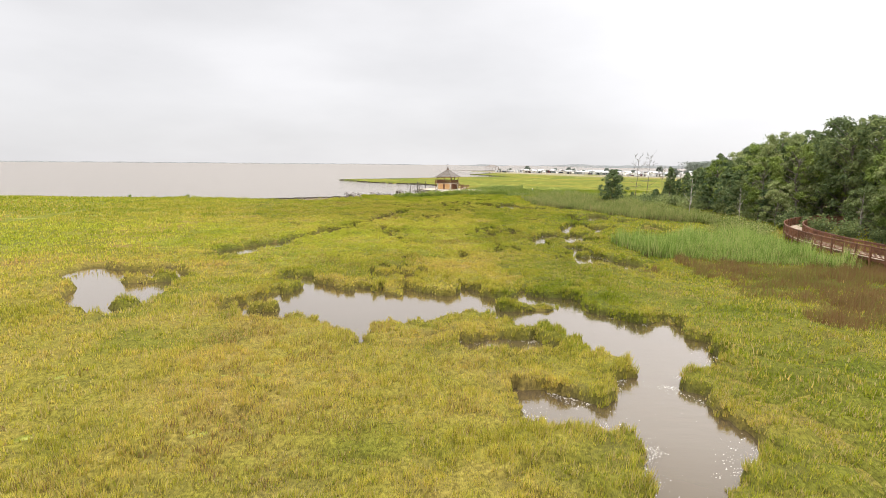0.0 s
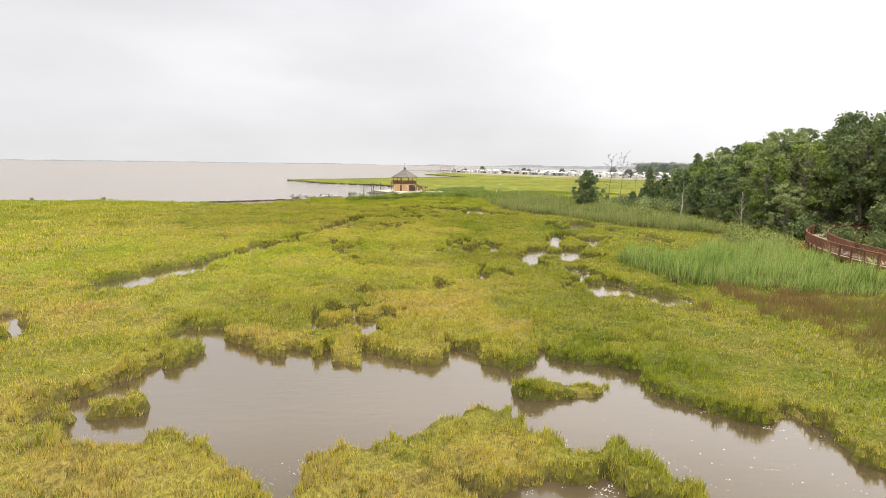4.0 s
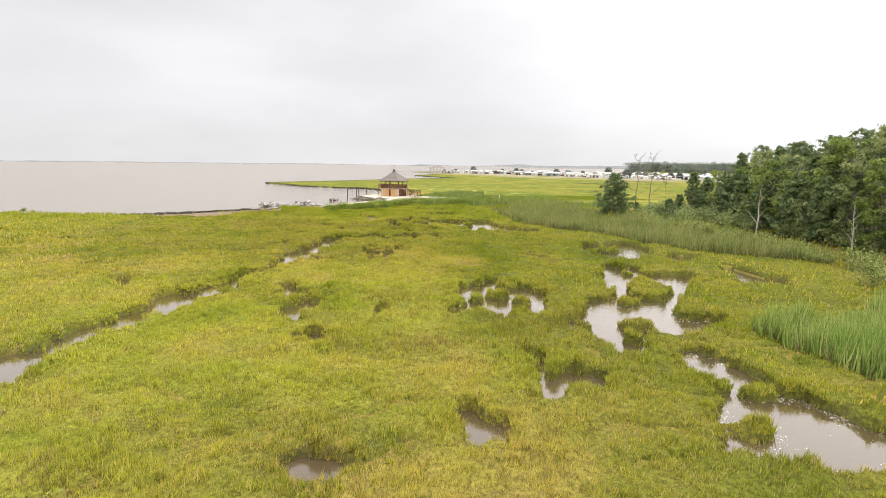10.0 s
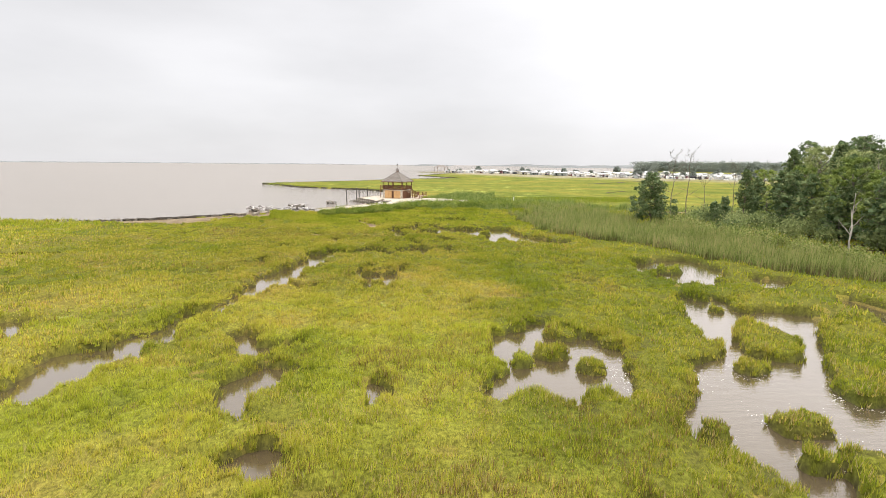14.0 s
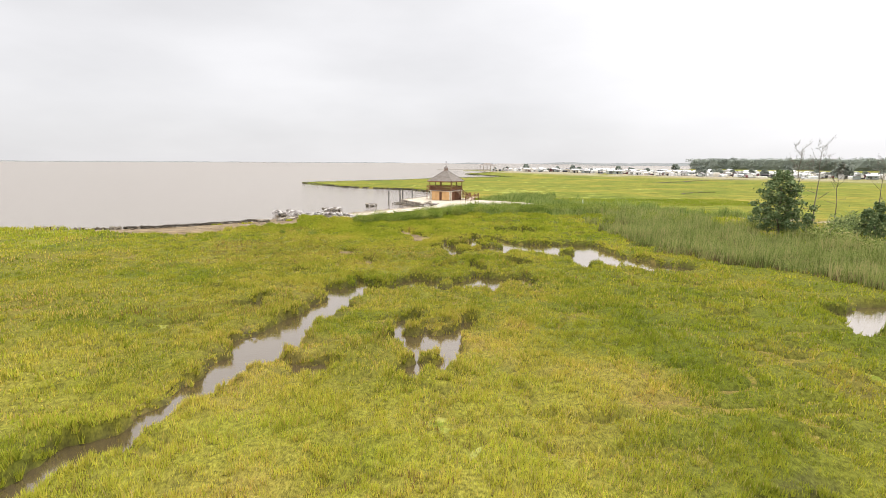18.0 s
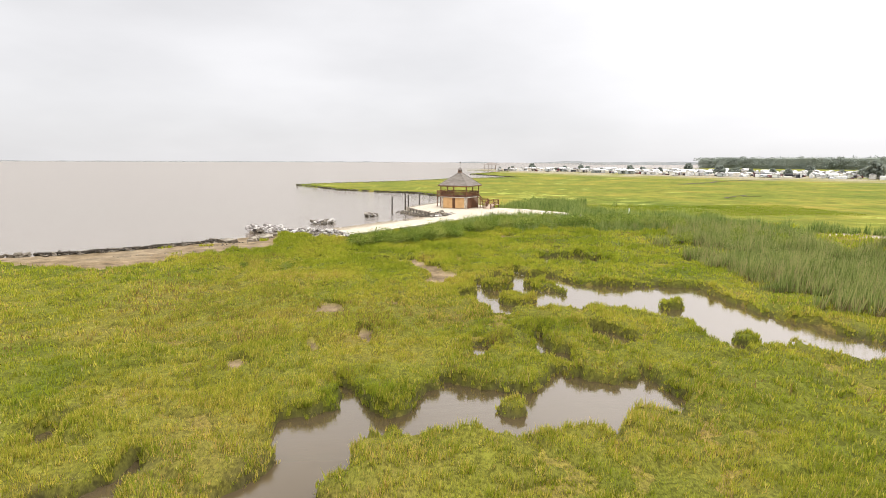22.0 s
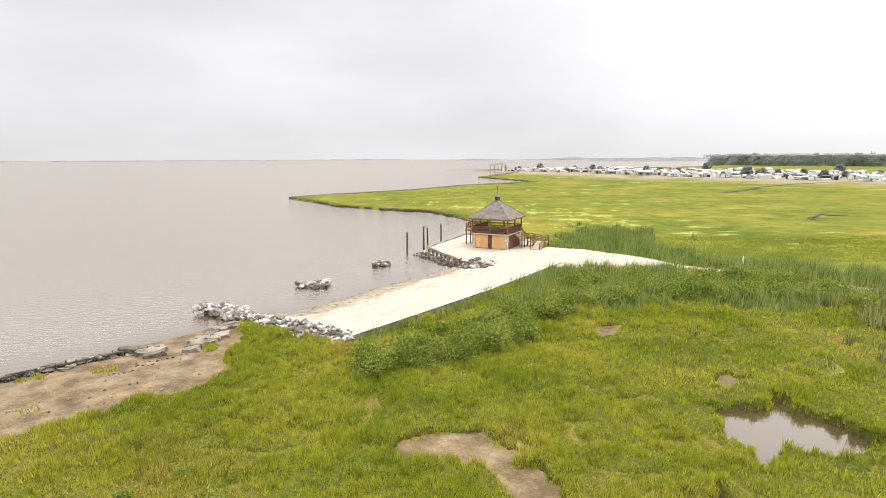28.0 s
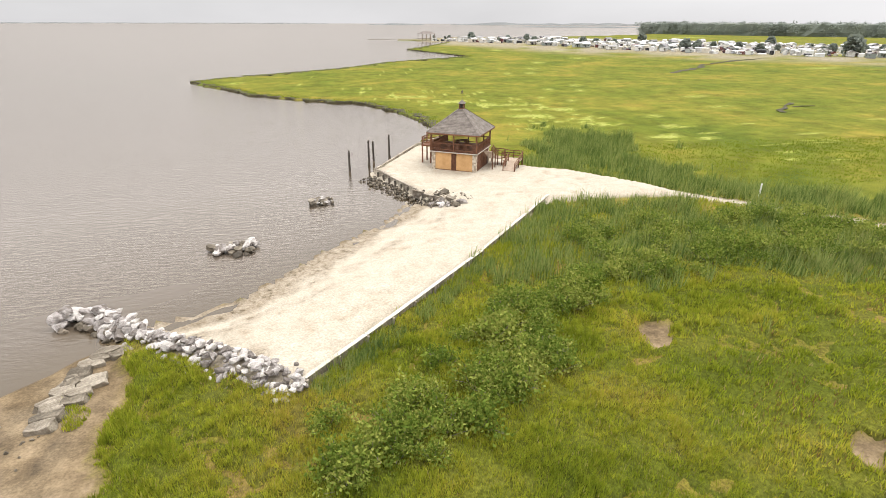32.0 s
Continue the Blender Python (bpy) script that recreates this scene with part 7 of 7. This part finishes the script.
heap("riprap_bank", "dark wet riprap at the foot of the bulkhead", bank([(-9.6, 196.0), (-6.9, 190.6), (-5.2, 187.0), (-2.6, 184.3)], 300, 1.5, 0.3, (0.08, 0.2), DARK) +
     bank([(-3.4, 185.0), (-0.8, 183.2)], 22, 0.9, 0.2, (0.2, 0.5), PALE + DARK + SLABS), "structure")
heap("terrace_debris", "dark driftwood and broken stones strewn on the terrace sand", bank([(-3.0, 187.4), (-1.6, 186.0), (0.6, 184.4)], 34, 1.8, 0.03, (0.05, 0.13), DARK + SLABS) + [(-1.9, 186.6, 0.85, 0.42, SLABS)])
heap("mud_debris", "dark driftwood and stones strewn over the mud flat", bank([(-24.2, 152), (-27, 148), (-31, 145), (-36, 143.5)], 40, 4.5, 0.02, (0.04, 0.11), DARK + SLABS) + bank([(-25.4, 154.6), (-27.2, 153.2), (-29, 150.5)], 26, 0.8, 0.02, (0.05, 0.14), DARK))
heap("west_rocks", "scattered stones on the far marsh shore", bank([(-42, 146.6), (-49, 144.3), (-58, 146.6)], 30, 0.8, 0.15, (0.2, 0.45), DARK + SLABS), "structure")

# ---- boardwalk ----


def boardwalk():
    walkway = thing("boardwalk", Matrix.Identity(4), "curving red-brown timber boardwalk with railings entering the woods", "boardwalk", kind="structure")
    line = [(41.5, 26), (40.9, 34), (40.6, 42), (40.5, 50), (41.0, 57), (42.4, 63.5), (45.0, 69.5), (48.6, 74.6), (53.0, 78.6), (58.5, 81.6), (64, 83.5)]
    fine = []
    pts = [Vector((*p, 0)) for p in line]
    for i in range(len(pts) - 1):
        a, b, c, d = pts[max(i - 1, 0)], pts[i], pts[i + 1], pts[min(i + 2, len(pts) - 1)]
        for k in np.arange(0, 1, 0.125):
            fine.append(0.5 * ((2 * b) + (c - a) * k + (2 * a - 5 * b + 4 * c - d) * k * k + (3 * b - a - 3 * c + d) * k ** 3))
    fine = [(p.x, p.y) for p in fine]
    plank = Shape().box(0.005, -1.0, -0.04, 0.24, 1.0, 0.0).mesh("plank", M_DECKGREY)
    zd = 1.35
    for x, y, a in along(fine, 0.245):
        part("plank", plank, walkway).matrix_world = pose(x, y, zd, 0, 0, a)
    beam = Shape().box(0.0, -0.06, -0.32, 1.86, 0.06, -0.05).mesh("beam", M_DECK)
    post = Shape().box(-0.07, -0.07, -2.4, 0.07, 0.07, 1.12).mesh("rail_post", M_DECK)
    bay = Shape().box(0.0, -0.07, 1.04, 1.84, 0.07, 1.09).box(0, -0.025, 0.92, 1.84, 0.025, 1.03).box(0, -0.025, 0.08, 1.84, 0.025, 0.17)
    for i in range(13):
        bay.box(0.07 + 0.142 * i - 0.02, -0.02, 0.12, 0.07 + 0.142 * i + 0.02, 0.02, 0.96)
    bay = bay.mesh("rail_bay", M_DECK)
    for x, y, a in along(fine, 1.82):
        c, s = math.cos(radians(a)), math.sin(radians(a))
        for side in (-1, 1):
            px, py = x - s * side * 1.05, y + c * side * 1.05
            part("rail_bay", bay, walkway).matrix_world = pose(px, py, zd, 0, 0, a)
            part("rail_post", post, walkway).matrix_world = pose(px, py, zd, 0, 0, a)
            part("beam", beam, walkway).matrix_world = pose(x - s * side * 0.85, y + c * side * 0.85, zd, 0, 0, a)


boardwalk()

# ---- far shore: trailer park, woods, islands ----


def trailer(name, long, wide, high, mat, label, pitch):
    home = thing(name, Matrix.Identity(4), label, "mobile home", "trailer park")
    part("body", Shape().box(-long / 2, -wide / 2, 0.4, long / 2, wide / 2, high).mesh("body", mat, 0.08), home)
    part("skirt", Shape().box(-long / 2 + 0.1, -wide / 2 + 0.1, -0.3, long / 2 - 0.1, wide / 2 - 0.1, 0.42).mesh("skirt", M_CONC), home)
    o = 0.25
    part("roof", Shape().add([(-long / 2 - o, -wide / 2 - o, high), (long / 2 + o, -wide / 2 - o, high), (long / 2 + o, wide / 2 + o, high), (-long / 2 - o, wide / 2 + o, high),
                              (-long / 2 - o, 0, high + pitch), (long / 2 + o, 0, high + pitch)], [(0, 1, 5, 4), (2, 3, 4, 5), (1, 2, 5), (3, 0, 4), (3, 2, 1, 0)]).mesh("roof", M_TRAILROOF), home)
    for x in (-0.32, 0.25):
        part("window", Shape().box(x * long - 0.5, -wide / 2 - 0.04, 1.4, x * long + 0.5, wide / 2 + 0.04, 2.2).mesh("window", M_DARKGLASS), home)
    part("door", Shape().box(-0.14 * long - 0.45, -wide / 2 - 0.03, 0.5, -0.14 * long + 0.45, -wide / 2 + 0.05, 2.4).mesh("door", M_DARKGLASS), home)
    part("awning", Shape().box(-0.25 * long, -wide / 2 - 1.8, high - 0.45, 0.2 * long, -wide / 2, high - 0.35).mesh("awning", M_WHITE), home)
    return home


HOMES = [trailer("mobile_home", 9, 3.4, 3.0, M_WHITE, "white mobile home with a shallow gabled roof", 0.6),
         trailer("camper_trailer", 6.5, 2.5, 2.9, M_WHITE, "white camper trailer with dark windows", 0.2),
         trailer("park_cottage", 8.5, 4.2, 3.2, M_BEIGE, "beige holiday cottage with a pale roof", 1.3),
         trailer("park_cabin", 7.5, 3.6, 3.0, M_SAGE, "grey-green cabin with a pale roof", 1.0)]


def parked_car():
    car = thing("parked_car", Matrix.Identity(4), "car parked between the trailers", "car", "cars of the trailer park")
    part("body", Shape().box(-2.2, -0.9, 0.35, 2.2, 0.9, 0.95).mesh("body", M_CARPAINT, 0.12), car)
    part("cabin", Shape().add([(-1.5, -0.85, 0.95), (1.2, -0.85, 0.95), (1.2, 0.85, 0.95), (-1.5, 0.85, 0.95), (-1.1, -0.7, 1.55), (0.5, -0.7, 1.55), (0.5, 0.7, 1.55), (-1.1, 0.7, 1.55)],
                              [(0, 1, 5, 4), (1, 2, 6, 5), (2, 3, 7, 6), (3, 0, 4, 7), (4, 5, 6, 7)]).mesh("cabin", M_DARKGLASS), car)
    for x in (-1.4, 1.4):
        for y in (-0.82, 0.82):
            part("wheel", Shape().tube((x, y - 0.11, 0.34), (x, y + 0.11, 0.34), 0.34, 0.34, 10).mesh("wheel", M_PILE), car)
    return car


HOMES.append(parked_car())
CAMP = [(72, 668), (100, 632), (128, 602), (148, 545), (168, 490), (190, 452), (214, 424), (245, 400), (285, 378), (340, 350)]
rng_camp = np.random.RandomState(8)
used = [False] * 5
for row in range(7):
    for i, (x, y, a) in enumerate(along(CAMP, 7.4)):
        if rng_camp.rand() < 0.3:
            continue
        d = 3 + row * 21 + 4 * rng_camp.randn()
        px, py = x + d * math.sin(radians(-a)) + 3 * rng_camp.randn(), y + d * math.cos(radians(a)) + 2 * rng_camp.randn()
        k = int(rng_camp.choice(5, p=(0.22, 0.22, 0.18, 0.18, 0.20)))
        m = pose(px, py, 0.3, 0, 0, a + (90 if rng_camp.rand() < 0.88 else 0) + 8 * rng_camp.randn())
        size = 0.72 + 0.2 * rng_camp.rand()
        if used[k]:
            home = copy_thing(HOMES[k], m)
        else:
            home, used[k] = HOMES[k], True
            home.matrix_world = m
        home.scale = (size,) * 3


def camp_clutter():
    """Sheds, boats, steps and fences between the trailers, too small to tell apart."""
    rng = np.random.RandomState(21)
    for mat, n, label in ((M_WHITE, 420, "white sheds, boats and fences between the trailers"), (M_CARPAINT, 260, "dark cars and clutter between the trailers"), (M_BEIGE, 260, "beige sheds and decks between the trailers")):
        heap_of = Shape()
        line = along(CAMP, 1.0)
        for i in range(n):
            x, y, a = line[rng.randint(len(line))]
            d = 1 + 140 * rng.rand() ** 1.3
            px, py = x + d * math.sin(radians(-a)) + 2 * rng.randn(), y + d * math.cos(radians(a)) + 2 * rng.randn()
            w, l, h = 0.5 + 0.9 * rng.rand(), 0.6 + 1.8 * rng.rand(), 0.7 + 2.0 * rng.rand() ** 1.5
            m = pose(px, py, 0.3, 0, 0, a + 360 * rng.rand())
            heap_of.box(-w, -l, 0, w, l, h, m).add([m @ Vector(p) for p in ((-w, -l, h), (w, -l, h), (w, l, h), (-w, l, h), (0, -l, h * 1.2), (0, l, h * 1.2))], [(0, 1, 4), (2, 3, 5), (1, 2, 5, 4), (3, 0, 4, 5)])
        tagged(new("camp_clutter", heap_of.mesh("camp_clutter", mat)), label, "clutter", kind="stuff")


camp_clutter()


def pier_house():
    house = thing("pier_shelter", pose(66, 690, 0, 0, 0, 20), "open grey shelter on posts over the far water", "shelter")
    part("platform", Shape().box(-7, -5, 1.6, 7, 5, 2.0).mesh("platform", M_TIMBER), house)
    for x in (-6.5, -2.2, 2.2, 6.5):
        for y in (-4.5, 4.5):
            part("post", Shape().box(x - 0.2, y - 0.2, -1.0, x + 0.2, y + 0.2, 6.0).mesh("post", M_DECKGREY), house)
    part("roof", Shape().add([(-7.8, -5.8, 6), (7.8, -5.8, 6), (7.8, 5.8, 6), (-7.8, 5.8, 6), (-3, 0, 8.6), (3, 0, 8.6)], [(0, 1, 5, 4), (1, 2, 5), (2, 3, 4, 5), (3, 0, 4), (3, 2, 1, 0)])
         .mesh("roof", M_SHINGLE), house)
    part("pier", Shape().box(-60, -1.2, 1.5, -7, 1.2, 1.9).mesh("pier", M_TIMBER), house)


pier_house()


def far_wood():
    rng = np.random.RandomState(14)
    line = [(452, 1000), (480, 945), (520, 880), (575, 810), (640, 755), (760, 690), (900, 640)]
    cs, rs = [], []
    for row in range(2):
        for x, y, a in along(line, 6.0):
            h = 15 + 2.6 * rng.rand() + 1.5 * row
            cx, cy = x + row * 9 + 3 * rng.randn(), y + row * 9 + 3 * rng.randn()
            for _ in range(9):
                cs.append((cx + 3.2 * rng.randn(), cy + 3.2 * rng.randn(), h * (0.05 + 0.87 * rng.rand() ** 0.7)))
                rs.append(3.6)
    cs = np.repeat(np.array(cs), 26, 0)
    p = cs + rng.randn(len(cs), 3) * np.array([2.2, 2.2, 1.1])
    p[:, 2] = np.maximum(p[:, 2], 0.8)
    v, f = leaf_cards(p, 0.95 * (0.6 + 0.7 * rng.rand(len(p))), rng, 0.5)
    hull, ring = Shape(), []
    for x, y, a in along(line, 7.0):
        h = 14.2 + 1.4 * rng.rand()
        n = Vector((-math.sin(radians(a)), math.cos(radians(a))))
        ring.append([(x - n.x * d + rng.randn(), y - n.y * d + rng.randn(), z) for d, z in ((2.5, -0.5), (3.0, 5.0), (1.0, h), (-9.0, h + 1.0))])
    for p, q in zip(ring, ring[1:]):
        hull.add(p + q, [(0, 4, 5, 1), (1, 5, 6, 2), (2, 6, 7, 3)])
    tagged(new("far_woods", hull.mesh("far_woods", M_FARWOOD)), "closed front of the distant wood, paled by painted haze", "woods", kind="stuff")
    tagged(new("far_woods", mesh_np("far_woods", v, f, M_FARWOOD)), "distant green wood behind the trailer park, paled by painted haze", "woods", kind="stuff")


far_wood()
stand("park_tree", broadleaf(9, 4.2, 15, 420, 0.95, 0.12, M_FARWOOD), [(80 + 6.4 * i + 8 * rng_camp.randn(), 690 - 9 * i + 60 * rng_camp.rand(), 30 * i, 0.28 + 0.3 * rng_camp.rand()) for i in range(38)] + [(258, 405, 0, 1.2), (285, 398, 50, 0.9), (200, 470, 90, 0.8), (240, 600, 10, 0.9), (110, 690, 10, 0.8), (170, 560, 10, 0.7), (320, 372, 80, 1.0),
                                                            (150, 640, 200, 0.7), (228, 438, 30, 0.6), (300, 520, 30, 0.8)], "lone green tree among the trailers, paled by painted haze", "tree", "park trees")


def far_shore(name, line, high, label, seed):
    rng = np.random.RandomState(seed)
    s = Shape()
    pts = along(line, 60)
    hs = [high * (0.45 + 0.55 * rng.rand()) * min(1, 0.15 + i / 4, 0.15 + (len(pts) - 1 - i) / 4) for i in range(len(pts))]
    vs, fs = [], []
    for i, ((x, y, a), h) in enumerate(zip(pts, hs)):
        n = math.hypot(x, y)
        vs += [(x, y, -1), (x, y, h), (x * (1 + 60 / n), y * (1 + 60 / n), h * 0.8), (x * (1 + 90 / n), y * (1 + 90 / n), -1)]
        if i:
            k = 4 * (i - 1)
            fs += [(k, k + 4, k + 5, k + 1), (k + 1, k + 5, k + 6, k + 2), (k + 2, k + 6, k + 7, k + 3)]
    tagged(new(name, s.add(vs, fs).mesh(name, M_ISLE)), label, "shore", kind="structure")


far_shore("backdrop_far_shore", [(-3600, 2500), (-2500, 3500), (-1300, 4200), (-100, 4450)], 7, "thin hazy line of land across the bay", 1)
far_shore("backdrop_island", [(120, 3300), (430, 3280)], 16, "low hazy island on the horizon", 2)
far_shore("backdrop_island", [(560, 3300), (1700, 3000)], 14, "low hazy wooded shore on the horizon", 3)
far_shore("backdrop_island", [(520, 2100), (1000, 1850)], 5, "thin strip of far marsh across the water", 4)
